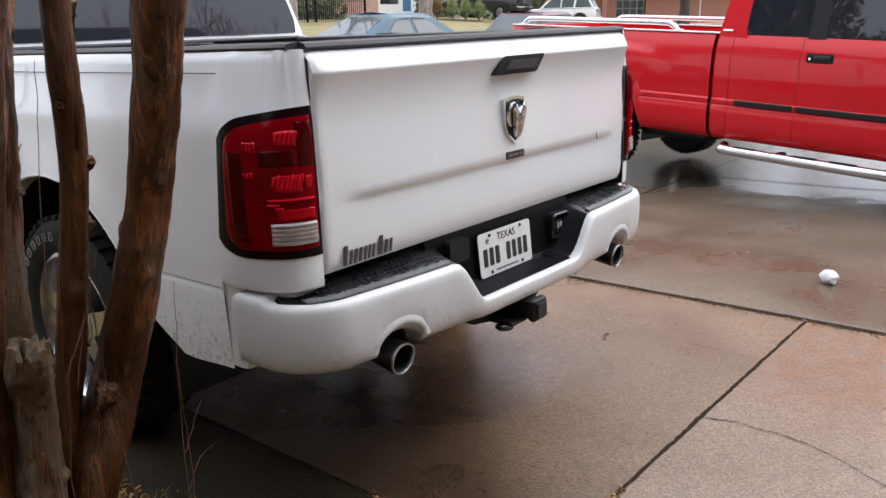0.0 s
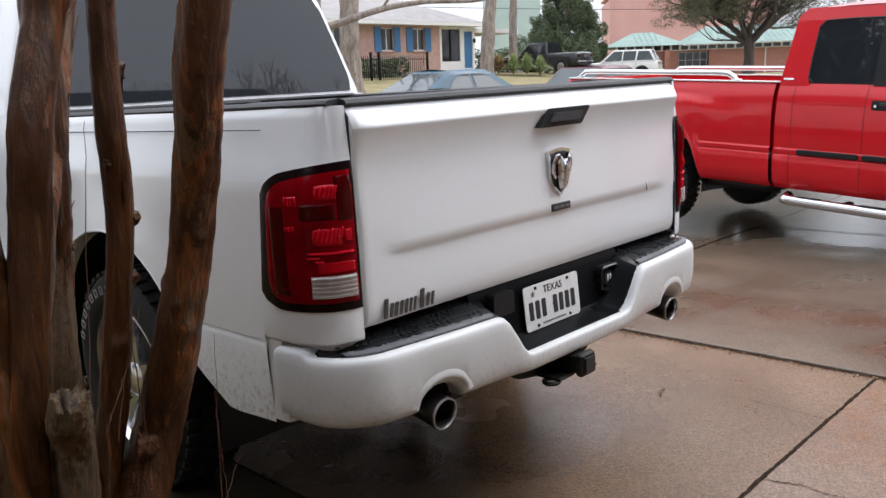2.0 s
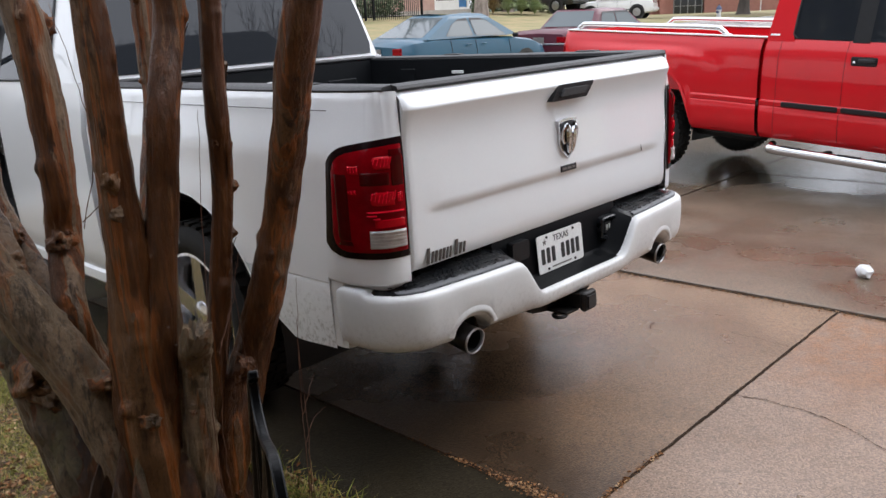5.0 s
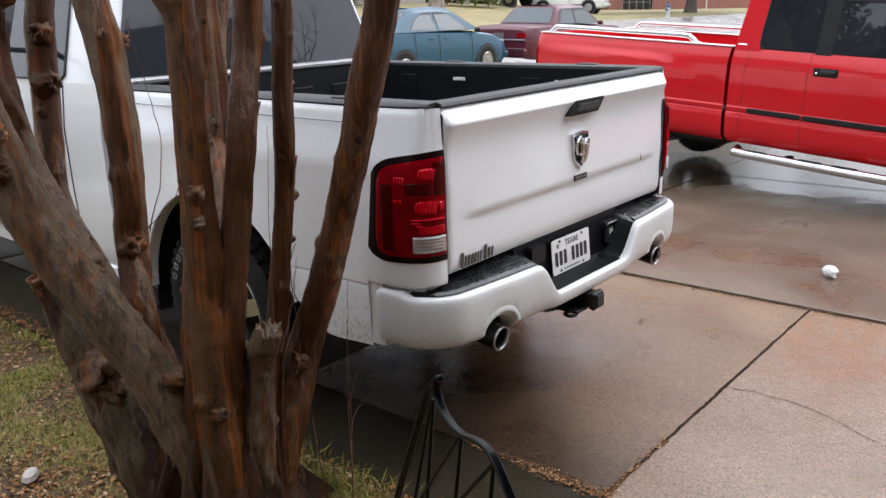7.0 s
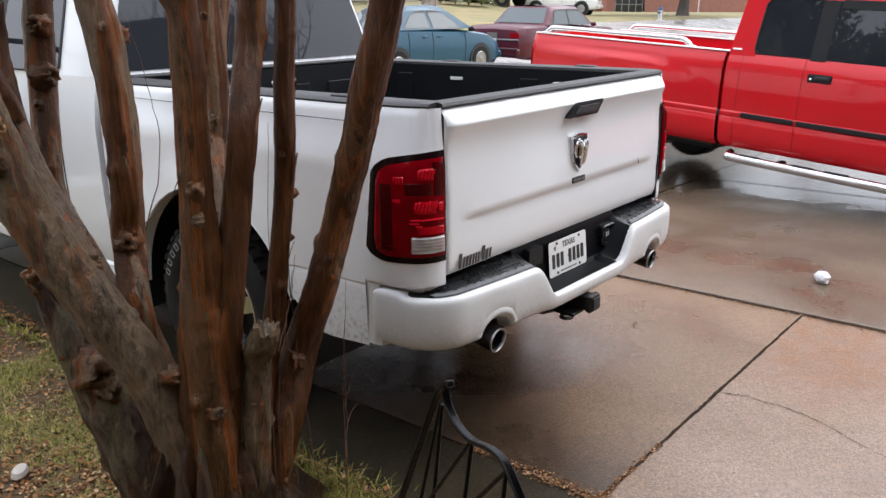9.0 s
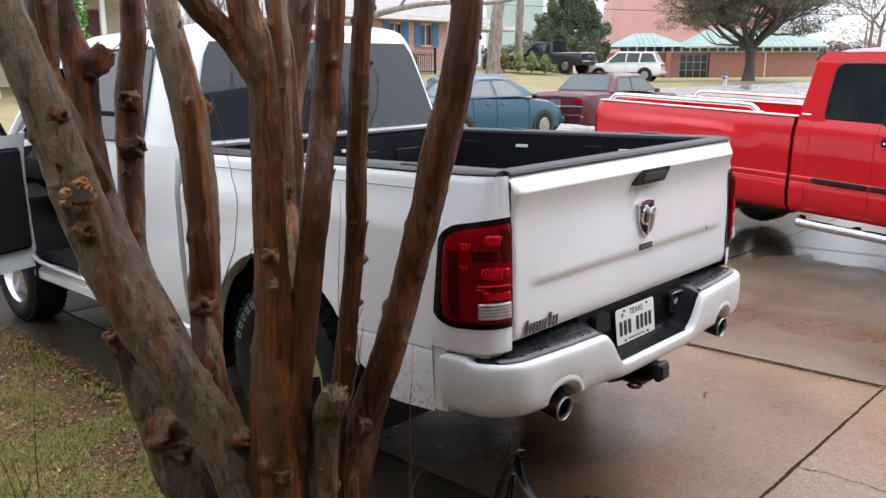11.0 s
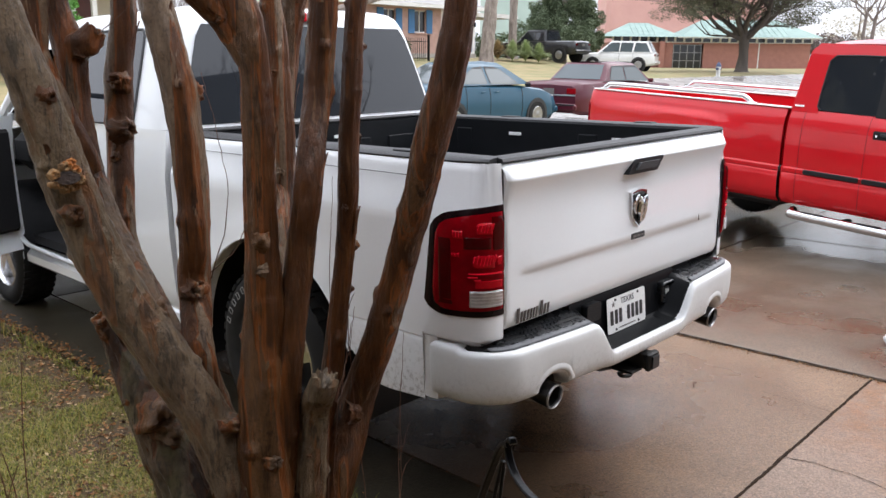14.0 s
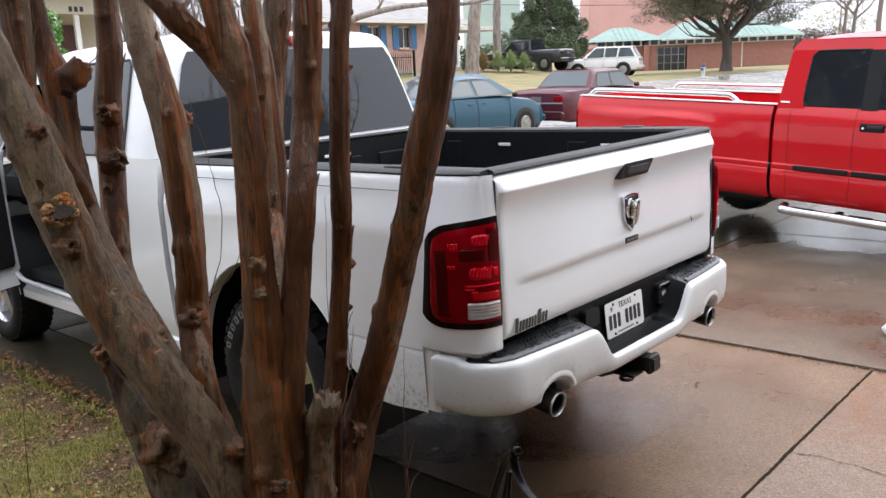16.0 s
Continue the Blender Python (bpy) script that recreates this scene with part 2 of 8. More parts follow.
    for value, weight in ((lumps, 0.7), (crack, -1.0), (strip, 0.6), (grain, 0.22), (speck, 0.28 + 0.5 * crazed), (raw(11, 4, mid, 0.5), 0.8)):
        total = maths("ADD", total, maths("MULTIPLY", value, weight))
    bp = n.new("ShaderNodeBump")
    bp.inputs["Strength"].default_value, bp.inputs["Distance"].default_value = 1.0, 0.011
    l.new(total, bp.inputs["Height"])
    l.new(bp.outputs[0], p.inputs["Normal"])
    return m


white_paint = material("white_paint", (0.86, 0.885, 0.90), 0.28, dark=(0.79, 0.82, 0.84), scale=1.5, amount=0.4, fine_amount=0.02, coat=0.9, coat_rough=0.03)
dirty_white = material("dirty_white_paint", (0.76, 0.76, 0.74), 0.42, dark=(0.42, 0.40, 0.37), scale=7, amount=0.35, fine=60, fine_amount=0.08, coat=0.3, coat_rough=0.15)


def road_dirt(m, dry, thick, most=1.0):
    """Road dirt splashed in specks over a paint: none above the height dry, most at thick."""
    n, l = m.node_tree.nodes, m.node_tree.links
    p = n["Principled BSDF"]
    tc = n.new("ShaderNodeTexCoord")
    sep = n.new("ShaderNodeSeparateXYZ")
    l.new(tc.outputs["Object"], sep.inputs[0])
    low_part = n.new("ShaderNodeMapRange")
    low_part.inputs["From Min"].default_value, low_part.inputs["From Max"].default_value, low_part.inputs["To Max"].default_value = dry, thick, most
    l.new(sep.outputs["Z"], low_part.inputs["Value"])
    specks = n.new("ShaderNodeTexNoise")
    specks.inputs["Scale"].default_value, specks.inputs["Detail"].default_value, specks.inputs["Roughness"].default_value = 55, 9, 0.75
    l.new(tc.outputs["Object"], specks.inputs["Vector"])
    speck_cut = n.new("ShaderNodeMapRange")
    speck_cut.inputs["From Min"].default_value, speck_cut.inputs["From Max"].default_value = 0.50, 0.72
    l.new(specks.outputs[0], speck_cut.inputs["Value"])
    fac = n.new("ShaderNodeMath")
    fac.operation = "MULTIPLY"
    l.new(low_part.outputs[0], fac.inputs[0])
    l.new(speck_cut.outputs[0], fac.inputs[1])
    mix = n.new("ShaderNodeMix")
    mix.data_type = "RGBA"
    l.new(fac.outputs[0], mix.inputs["Factor"])
    l.new(p.inputs["Base Color"].links[0].from_socket, mix.inputs["A"])
    mix.inputs["B"].default_value = (0.16, 0.14, 0.115, 1)
    l.new(mix.outputs["Result"], p.inputs["Base Color"])
    return m


flank_paint = white_paint.copy()
flank_paint.name = "white_paint_with_road_dirt"
road_dirt(flank_paint, 0.72, 0.50)
bumper_paint = road_dirt(material("painted_bumper_plastic", (0.72, 0.735, 0.735), 0.40, dark=(0.62, 0.63, 0.62), scale=5, amount=0.5, fine=80, fine_amount=0.05, coat=0.2, coat_rough=0.12), 0.66, 0.44, 0.6)
red_paint = material("red_paint", (0.60, 0.004, 0.012), 0.4, dark=(0.50, 0.003, 0.009), scale=2, amount=0.5, fine_amount=0.03, coat=0.7, coat_rough=0.05, spec=0.2)
seam_red = material("shaded_red_seam", (0.20, 0.002, 0.005), 0.6)
blue_paint = material("blue_paint", (0.010, 0.068, 0.115), 0.4, dark=(0.007, 0.050, 0.088), scale=2, amount=0.5, fine_amount=0.04, coat=0.4, coat_rough=0.06, spec=0.3)
maroon_paint = material("maroon_paint", (0.085, 0.008, 0.020), 0.45, dark=(0.06, 0.006, 0.014), scale=2, amount=0.5, fine_amount=0.04, coat=0.45, coat_rough=0.06, spec=0.3)
black_paint = material("black_paint", (0.012, 0.012, 0.014), 0.3, dark=(0.008, 0.008, 0.009), scale=3, amount=0.5, coat=0.5)
far_white = material("white_car_paint", (0.78, 0.78, 0.76), 0.3, dark=(0.6, 0.6, 0.58), scale=1.5, amount=0.4, coat=0.4)
black_plastic = material("black_plastic", (0.008, 0.0085, 0.0095), 0.5, dark=(0.005, 0.005, 0.006), scale=20, amount=0.6, bump=0.25, bump_scale=350, spec=0.3)
recess_plastic = material("wet_recess_plastic", (0.005, 0.0055, 0.0065), 0.34, dark=(0.003, 0.0035, 0.004), scale=20, amount=0.6, bump=0.05, bump_scale=260, spec=0.06)
step_plastic = material("wet_step_plastic", (0.010, 0.011, 0.013), 0.30, dark=(0.006, 0.007, 0.008), scale=20, amount=0.6, rough_var=0.12, bump=0.15, bump_scale=260, spec=0.45)
lip_plastic = material("worn_step_lip", (0.13, 0.135, 0.145), 0.42, dark=(0.08, 0.084, 0.09), scale=30, amount=0.6, bump=0.1, bump_scale=260)
trim_plastic = material("grey_trim_plastic", (0.030, 0.030, 0.032), 0.6, dark=(0.018, 0.018, 0.019), scale=16, amount=0.6, bump=0.3, bump_scale=300)
liner = material("bed_liner", (0.009, 0.010, 0.012), 0.5, dark=(0.005, 0.006, 0.007), scale=12, amount=0.6, bump=0.3, bump_scale=200, spec=0.2)
rubber = material("tyre_rubber", (0.012, 0.012, 0.012), 0.75, dark=(0.022, 0.021, 0.019), scale=18, amount=0.5, bump=0.2, bump_scale=150, spec=0.25)
chrome = material("chrome", (0.75, 0.76, 0.78), 0.09, 1.0, dark=(0.6, 0.6, 0.62), scale=8, amount=0.3, fine_amount=0.03)
steel = material("dull_steel", (0.42, 0.42, 0.43), 0.32, 1.0, dark=(0.25, 0.24, 0.23), scale=12, amount=0.6)
pipe_steel = material("sooty_steel", (0.075, 0.075, 0.08), 0.30, 1.0, dark=(0.035, 0.034, 0.033), scale=14, amount=0.6)
alloy = material("alloy", (0.72, 0.72, 0.74), 0.2, 0.95, dark=(0.50, 0.49, 0.48), scale=10, amount=0.5)
dark_metal = material("dark_underbody_metal", (0.012, 0.012, 0.012), 0.6, 0.3, dark=(0.022, 0.016, 0.012), scale=14, amount=0.5, bump=0.3)
iron = material("wrought_iron_paint", (0.004, 0.0042, 0.005), 0.30, 0.0, dark=(0.008, 0.008, 0.009), scale=30, amount=0.5, bump=0.3, spec=0.16)
lens_red = material("red_lens", (0.26, 0.001, 0.006), 0.12, dark=(0.12, 0.001, 0.003), scale=9, amount=0.8, fine_amount=0.15, coat=0.05, coat_rough=0.02, spec=0.08)
lens_bright = material("bright_red_reflector", (0.95, 0.014, 0.040), 0.2, 0.0, dark=(0.55, 0.004, 0.014), scale=40, amount=0.8, fine=90, fine_amount=0.25, coat=0.15, spec=0.2)
lens_glow = material("lit_red_lens", (0.52, 0.003, 0.012), 0.12, dark=(0.34, 0.001, 0.006), scale=14, amount=0.7, coat=0.12, coat_rough=0.02, spec=0.15)
lens_deep = material("deep_red_lens", (0.075, 0.001, 0.002), 0.12, dark=(0.035, 0.0005, 0.001), scale=11, amount=0.6, coat=0.12, coat_rough=0.02, spec=0.15)
lens_clear = material("clear_reverse_lens", (0.62, 0.58, 0.57), 0.15, 0.3, dark=(0.35, 0.30, 0.30), scale=25, amount=0.6, coat=0.8)
lens_black = material("lamp_bezel", (0.010, 0.003, 0.004), 0.25, coat=0.08, spec=0.12)
tinted = glass_material("tinted_glass", (0.016, 0.019, 0.024), ior=1.60)
far_glass = glass_material("car_glass", (0.05, 0.07, 0.075), 0.04)
clear_glass = glass_material("clear_car_glass", (0.075, 0.092, 0.098), 0.05)
house_glass = glass_material("window_glass", (0.02, 0.022, 0.024), 0.05)
cabin = material("dark_cabin_trim", (0.006, 0.006, 0.007), 0.8, bump=0.2)
fabric = material("dark_seat_fabric", (0.012, 0.012, 0.013), 0.9, bump=0.4, bump_scale=400)
plate_white = material("plate_white", (0.78, 0.79, 0.78), 0.4, dark=(0.66, 0.67, 0.66), scale=20, amount=0.3)
worn_white = material("worn_white_rubber", (0.30, 0.30, 0.29), 0.6, dark=(0.14, 0.14, 0.13), scale=40, amount=0.8)
ink = material("dark_ink", (0.02, 0.02, 0.022), 0.5)
ink_brown = material("dark_brown_ink", (0.055, 0.045, 0.038), 0.5)
ink_grey = material("grey_ink", (0.16, 0.15, 0.14), 0.5)
slab_dry = concrete_material("brown_driveway_concrete", (0.228, 0.152, 0.104), (0.165, 0.108, 0.073), (0.195, 0.112, 0.060), (0.20, 0.46), (0.36, 0.62), 0.5, 0.25, rust=(1.30, -0.84, 0.85))
slab_damp_shade = concrete_material("damp_concrete_painted_shade", (0.224, 0.142, 0.085), (0.138, 0.086, 0.051), (0.168, 0.098, 0.050), (0.16, 0.40), (0.36, 0.62), 0.42, 0.25, truck_shade=(-0.14, 0.36))
slab_wet = concrete_material("wet_driveway_concrete", (0.150, 0.105, 0.070), (0.085, 0.062, 0.042), (0.125, 0.075, 0.042), (0.17, 0.45), (0.36, 0.55), 0.45, 0.2, pool=4.35)
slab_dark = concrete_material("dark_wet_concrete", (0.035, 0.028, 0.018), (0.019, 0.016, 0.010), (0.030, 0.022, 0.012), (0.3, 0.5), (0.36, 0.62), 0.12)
joint_dirt = material("joint_dirt", (0.022, 0.016, 0.013), 0.95, dark=(0.055, 0.035, 0.022), scale=30, amount=0.7, bump=0.8, bump_scale=90, spec=0.05)
old_board = material("weathered_joint_board", (0.16, 0.13, 0.10), 0.5, dark=(0.07, 0.05, 0.035), scale=12, amount=0.8, bump=0.5)
asphalt = material("wet_street_concrete", (0.30, 0.275, 0.26), 0.3, dark=(0.22, 0.20, 0.185), scale=0.7, amount=0.7, rough_var=0.2, bump=0.3)
kerb_mat = material("kerb_concrete", (0.42, 0.39, 0.35), 0.6, dark=(0.28, 0.26, 0.23), scale=3, amount=0.6, bump=0.4)
soil_dark = material("damp_lawn_soil", (0.060, 0.036, 0.018), 0.95, dark=(0.105, 0.070, 0.030), scale=2.5, amount=0.9, fine=40, fine_amount=0.4, bump=0.9, bump_scale=60)
soil = material("lawn_soil", (0.29, 0.225, 0.115), 0.95, dark=(0.15, 0.16, 0.065), scale=0.9, amount=0.9, fine=40, fine_amount=0.4, bump=0.9, bump_scale=60)
grass_a = scatter_material("grass_green", [(0.050, 0.050, 0.008), (0.110, 0.120, 0.018), (0.190, 0.200, 0.030), (0.270, 0.235, 0.050), (0.34, 0.24, 0.075)])
grass_b = scatter_material("grass_straw", [(0.15, 0.10, 0.045), (0.30, 0.215, 0.10), (0.45, 0.35, 0.18)])
dead_leaf = scatter_material("dead_leaves", [(0.030, 0.014, 0.006), (0.10, 0.042, 0.014), (0.22, 0.090, 0.028), (0.31, 0.145, 0.050), (0.16, 0.070, 0.025), (0.40, 0.23, 0.105)])
leaf_tan = scatter_material("tan_leaves", [(0.16, 0.085, 0.038), (0.34, 0.20, 0.095), (0.46, 0.30, 0.165), (0.56, 0.41, 0.26)])
WET_WOOD = (0.118, 0.040, 0.0100)
bark_brown = bark_material("wet_brown_bark", WET_WOOD, (0.150, 0.074, 0.032), 0.12, 0.040)
bark_grey = bark_material("peeling_bark_grey", WET_WOOD, (0.245, 0.165, 0.105), 0.34, 0.045)
bark_old = bark_material("weathered_bark", (0.110, 0.055, 0.025), (0.210, 0.143, 0.085), 0.84, 0.08, 1.0, 0.15)
bark_mid = bark_material("peeling_bark_dull", WET_WOOD, (0.195, 0.120, 0.068), 0.36, 0.06, 0.6)
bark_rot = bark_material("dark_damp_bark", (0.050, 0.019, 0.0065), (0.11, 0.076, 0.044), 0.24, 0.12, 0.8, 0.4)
bark_cut = bark_material("raw_knot_wood", (0.115, 0.046, 0.016), (0.19, 0.12, 0.07), 0.40, 0.6, 0.8)
bark_raw = bark_material("raw_orange_wood", (0.30, 0.115, 0.030), (0.42, 0.24, 0.10), 0.35, 0.3, 0.5)
bark_hollow = material("rotten_hollow_wood", (0.035, 0.015, 0.007), 0.7, dark=(0.012, 0.006, 0.003), scale=40, amount=0.9, bump=1.0, bump_scale=120)
bark_far = material("tree_bark", (0.31, 0.26, 0.225), 0.9, dark=(0.12, 0.095, 0.08), scale=7, amount=0.9, fine=30, fine_amount=0.5, bump=1.0, bump_scale=16, stretch=(1, 1, 0.3))
bark_oak = material("dark_oak_bark", (0.11, 0.092, 0.08), 0.9, dark=(0.06, 0.05, 0.044), scale=3, amount=0.8, fine=25, fine_amount=0.3, bump=0.8, bump_scale=20, stretch=(1, 1, 0.3))
twig_mat = material("bare_twigs", (0.21, 0.17, 0.15), 0.9, dark=(0.14, 0.11, 0.10), scale=4, amount=0.6)
shoot_mat = material("red_brown_shoots", (0.13, 0.055, 0.03), 0.7, dark=(0.06, 0.03, 0.02), scale=20, amount=0.7)
leaf_oak = material("oak_leaves", (0.165, 0.165, 0.105), 0.7, dark=(0.11, 0.11, 0.072), scale=1.2, amount=0.8, fine_amount=0.4)
leaf_cedar = material("cedar_leaves", (0.12, 0.155, 0.085), 0.8, dark=(0.085, 0.115, 0.062), scale=1.2, amount=0.8, fine_amount=0.4)
leaf_shrub = material("shrub_leaves", (0.33, 0.39, 0.18), 0.6, dark=(0.20, 0.27, 0.10), scale=2, amount=0.8, fine_amount=0.4)
leaf_bright = material("bright_leaves", (0.13, 0.32, 0.06), 0.5, dark=(0.07, 0.2, 0.04), scale=4, amount=0.8, fine_amount=0.3)
blossom = material("pale_blossom", (0.62, 0.58, 0.50), 0.8, dark=(0.4, 0.36, 0.28), scale=3, amount=0.7)
brick_pink = material("pink_brick", (0.50, 0.325, 0.270), 0.85, dark=(0.38, 0.235, 0.195), scale=4, amount=0.7, fine=30, fine_amount=0.25, bump=0.5)
brick_red = material("red_brick", (0.40, 0.185, 0.14), 0.85, dark=(0.31, 0.14, 0.11), scale=2, amount=0.7, fine=20, fine_amount=0.25, bump=0.5)
pink_wall = material("pink_stucco", (0.64, 0.37, 0.335), 0.85, dark=(0.56, 0.31, 0.28), scale=0.6, amount=0.6)
roof_grey = material("grey_shingle", (0.36, 0.34, 0.33), 0.9, dark=(0.26, 0.245, 0.24), scale=2, amount=0.7, fine=14, fine_amount=0.25, bump=0.5, bump_scale=14)
roof_dark = material("dark_wet_shingle", (0.02, 0.0195, 0.019), 0.8, dark=(0.02, 0.019, 0.019), scale=2, amount=0.7, fine=14, fine_amount=0.25, bump=0.5, bump_scale=14)
roof_teal = material("teal_metal_roof", (0.20, 0.29, 0.255), 0.6, 0.0, dark=(0.12, 0.20, 0.18), scale=1, amount=0.6)
teal_wall = material("pale_teal_wall", (0.45, 0.56, 0.52), 0.7, dark=(0.38, 0.48, 0.45), scale=0.6, amount=0.6)
trim_white = material("white_house_trim", (0.76, 0.75, 0.72), 0.6, dark=(0.62, 0.61, 0.58), scale=3, amount=0.5)
shutter_blue = material("blue_shutter_paint", (0.05, 0.165, 0.34), 0.5, dark=(0.035, 0.12, 0.26), scale=5, amount=0.6)
siding = material("cream_siding", (0.56, 0.50, 0.40), 0.7, dark=(0.46, 0.41, 0.33), scale=3, amount=0.6)
door_red = material("dark_red_door", (0.10, 0.022, 0.018), 0.4, dark=(0.06, 0.015, 0.012), scale=4, amount=0.6)
curtain = material("pale_curtain", (0.55, 0.54, 0.50), 0.9, dark=(0.38, 0.37, 0.34), scale=6, amount=0.8, stretch=(1, 1, 0.1))
hydrant_blue = material("hydrant_blue", (0.05, 0.07, 0.14), 0.5)
hydrant_white = material("hydrant_silver", (0.60, 0.60, 0.58), 0.5)
litter_white = material("crumpled_white_plastic", (0.80, 0.81, 0.82), 0.35)

# ==== building helpers


class Build:
    """Collects vertices and faces for one mesh."""

    def __init__(self):
        self.v, self.f = [], []

    def grid(self, rows, close_u=False, close_v=False, flip=False):
        base, nu, nv = len(self.v), len(rows), len(rows[0])
        for r in rows:
            self.v.extend(tuple(p) for p in r)
        for i in range(nu if close_u else nu - 1):
            for j in range(nv if close_v else nv - 1):
                a, b = base + i * nv + j, base + i * nv + (j + 1) % nv
                c, d = base + ((i + 1) % nu) * nv + (j + 1) % nv, base + ((i + 1) % nu) * nv + j
                self.f.append((a, d, c, b) if flip else (a, b, c, d))
        return self

    def poly(self, pts):
        base = len(self.v)
        self.v.extend(tuple(p) for p in pts)
        self.f.append(tuple(range(base, base + len(pts))))
        return self

    def box(self, c, s, bevel=0.0, turn=None):
        """A box with chamfered edges, round c, of full size s."""
        hx, hy, hz = s[0] / 2, s[1] / 2, s[2] / 2
        b = min(bevel, hx * 0.9, hy * 0.9, hz * 0.9)
        m = Matrix.Translation(c) @ (turn or Matrix())
        if b <= 0:
            p = [m @ Vector((x * hx, y * hy, z * hz)) for z in (-1, 1) for y in (-1, 1) for x in (-1, 1)]
            base = len(self.v)
            self.v.extend(tuple(q) for q in p)
            self.f += [tuple(base + k for k in q) for q in ((0, 2, 3, 1), (4, 5, 7, 6), (0, 1, 5, 4), (2, 6, 7, 3), (0, 4, 6, 2), (1, 3, 7, 5))]
            return self
        rings = []
        for z, g in ((-hz, b), (-hz + b, 0), (hz - b, 0), (hz, b)):
            x, y = hx - g, hy - g
            k = b if g == 0 else b * 0.6
            ring = [(-x + k, -y), (x - k, -y), (x, -y + k), (x, y - k), (x - k, y), (-x + k, y), (-x, y - k), (-x, -y + k)]
            rings.append([m @ Vector((px, py, z)) for px, py in ring])
        self.grid(rings, close_v=True)
        self.poly(rings[0][::-1])
        self.poly(rings[-1])
        return self

    def tube(self, pts, radii, sides=10, caps=True, squash=1.0, wobble=0.0, seed=0):
        """A round bar along pts; radii one number or one for each point."""
        pts = [Vector(p) for p in pts]
        if not hasattr(radii, "__len__"):
            radii = [radii] * len(pts)
        rows, side = [], None
        for i, p in enumerate(pts):
            d = (pts[min(i + 1, len(pts) - 1)] - pts[max(i - 1, 0)]).normalized()
            if side is None:
                side = d.orthogonal().normalized()
            side = (side - d * side.dot(d)).normalized()
            up = d.cross(side)
            ring = []
            for k in range(sides):
                a = 2 * math.pi * k / sides
                r = radii[i]
                if wobble:
                    q = p + (side * math.cos(a) + up * math.sin(a)) * r
                    r *= 1 + wobble * (noise.noise(q * 14 + Vector((seed, 0, 0))) + 0.6 * noise.noise(Vector((math.cos(a) * 1.6, math.sin(a) * 1.6, seed * 3.1 + p.z * 1.5))) + 0.35 * noise.noise(Vector((math.cos(a) * 5 + seed, math.sin(a) * 5, p.z * 3.0))))
                ring.append(p + side * math.cos(a) * r + up * math.sin(a) * r * squash)
            rows.append(ring)
        self.grid(rows, close_v=True)
        if caps:
            self.poly(rows[0][::-1])
            self.poly(rows[-1])
        return self

    def lathe(self, profile, at=(0, 0, 0), axis="z", sides=24, close=False, caps=True):
        """Turns (radius, height) pairs round an axis through at."""
        rows = []
        for r, h in profile:
            row = []
            for k in range(sides):
                a = 2 * math.pi * k / sides
                u, w = r * math.cos(a), r * math.sin(a)
                q = {"z": (u, w, h), "x": (h, u, w), "y": (w, h, u)}[axis]
                row.append((at[0] + q[0], at[1] + q[1], at[2] + q[2]))
            rows.append(row)
        self.grid(rows, close_v=True, close_u=close)
        if caps and not close:
            if profile[0][0] > 1e-5:
                self.poly(rows[0][::-1])
            if profile[-1][0] > 1e-5:
                self.poly(rows[-1])
        return self

    def prism(self, outline, axis, a, b):
        """A flat outline (pairs) thickened along an axis from a to b."""
        def put(p, h):
            return {"z": (p[0], p[1], h), "x": (h, p[0], p[1]), "y": (p[0], h, p[1])}[axis]
        lo, hi = [put(p, a) for p in outline], [put(p, b) for p in outline]
        self.grid([lo, hi], close_v=True)
        self.poly(lo[::-1])
        self.poly(hi)
        return self

    def mesh(self, name, mat, smooth=True, angle=35):
        me = bpy.data.meshes.new(name)
        me.from_pydata(self.v, [], self.f)
        me.materials.append(mat)
        bm = bmesh.new()
        bm.from_mesh(me)
        bmesh.ops.remove_doubles(bm, verts=bm.verts, dist=1e-5)
        bmesh.ops.recalc_face_normals(bm, faces=bm.faces)
        lim = radians(angle)
        for fc in bm.faces:
            fc.smooth = smooth
        if smooth:
            for e in bm.edges:
                e.smooth = not (len(e.link_faces) == 2 and e.calc_face_angle(0) > lim)
        bm.to_mesh(me)
        bm.free()
        return me


def part(name, b, mat, parent=None, label="", smooth=True, angle=35):
    """Links what was built as one mesh under its thing."""
    ob = new(name, b if isinstance(b, bpy.types.Mesh) else b.mesh(name, mat, smooth, angle))
    ob.parent = parent
    if label:
        ob["label"] = label
    return ob


def thing(name, label, category, m=None, group="", kind=""):
    ob = new(name)
    ob.matrix_basis = m or Matrix()
    return tagged(ob, label, category, group, kind)


def solo(name, b, mat, label, category, m=None, group="", kind="", smooth=True, angle=35):
    """A top-level thing of one mesh."""
    ob = part(name, b, mat, None, "", smooth, angle)
    ob.matrix_basis = m or Matrix()
    return tagged(ob, label, category, group, kind)


def spline(pts, n):
    """Points along a smooth curve through pts."""
    pts = [Vector(p) for p in pts]
    out, segs = [], len(pts) - 1
    for k in range(n + 1):
        s = k / n * segs
        i = min(int(s), segs - 1)
        t = s - i
        a, b, c, d = pts[max(i - 1, 0)], pts[i], pts[i + 1], pts[min(i + 2, segs)]
        out.append(0.5 * (2 * b + (c - a) * t + (2 * a - 5 * b + 4 * c - d) * t * t + (3 * b - 3 * c + d - a) * t ** 3))
    return out


def table(keys, x):
    """Straight-line reading of (x, value) pairs."""
    for (x0, v0), (x1, v1) in zip(keys, keys[1:]):
        if x <= x1 or (x1, v1) == keys[-1]:
            t = min(max((x - x0) / (x1 - x0), 0), 1)
            return v0 + (v1 - v0) * t
    return keys[0][1]


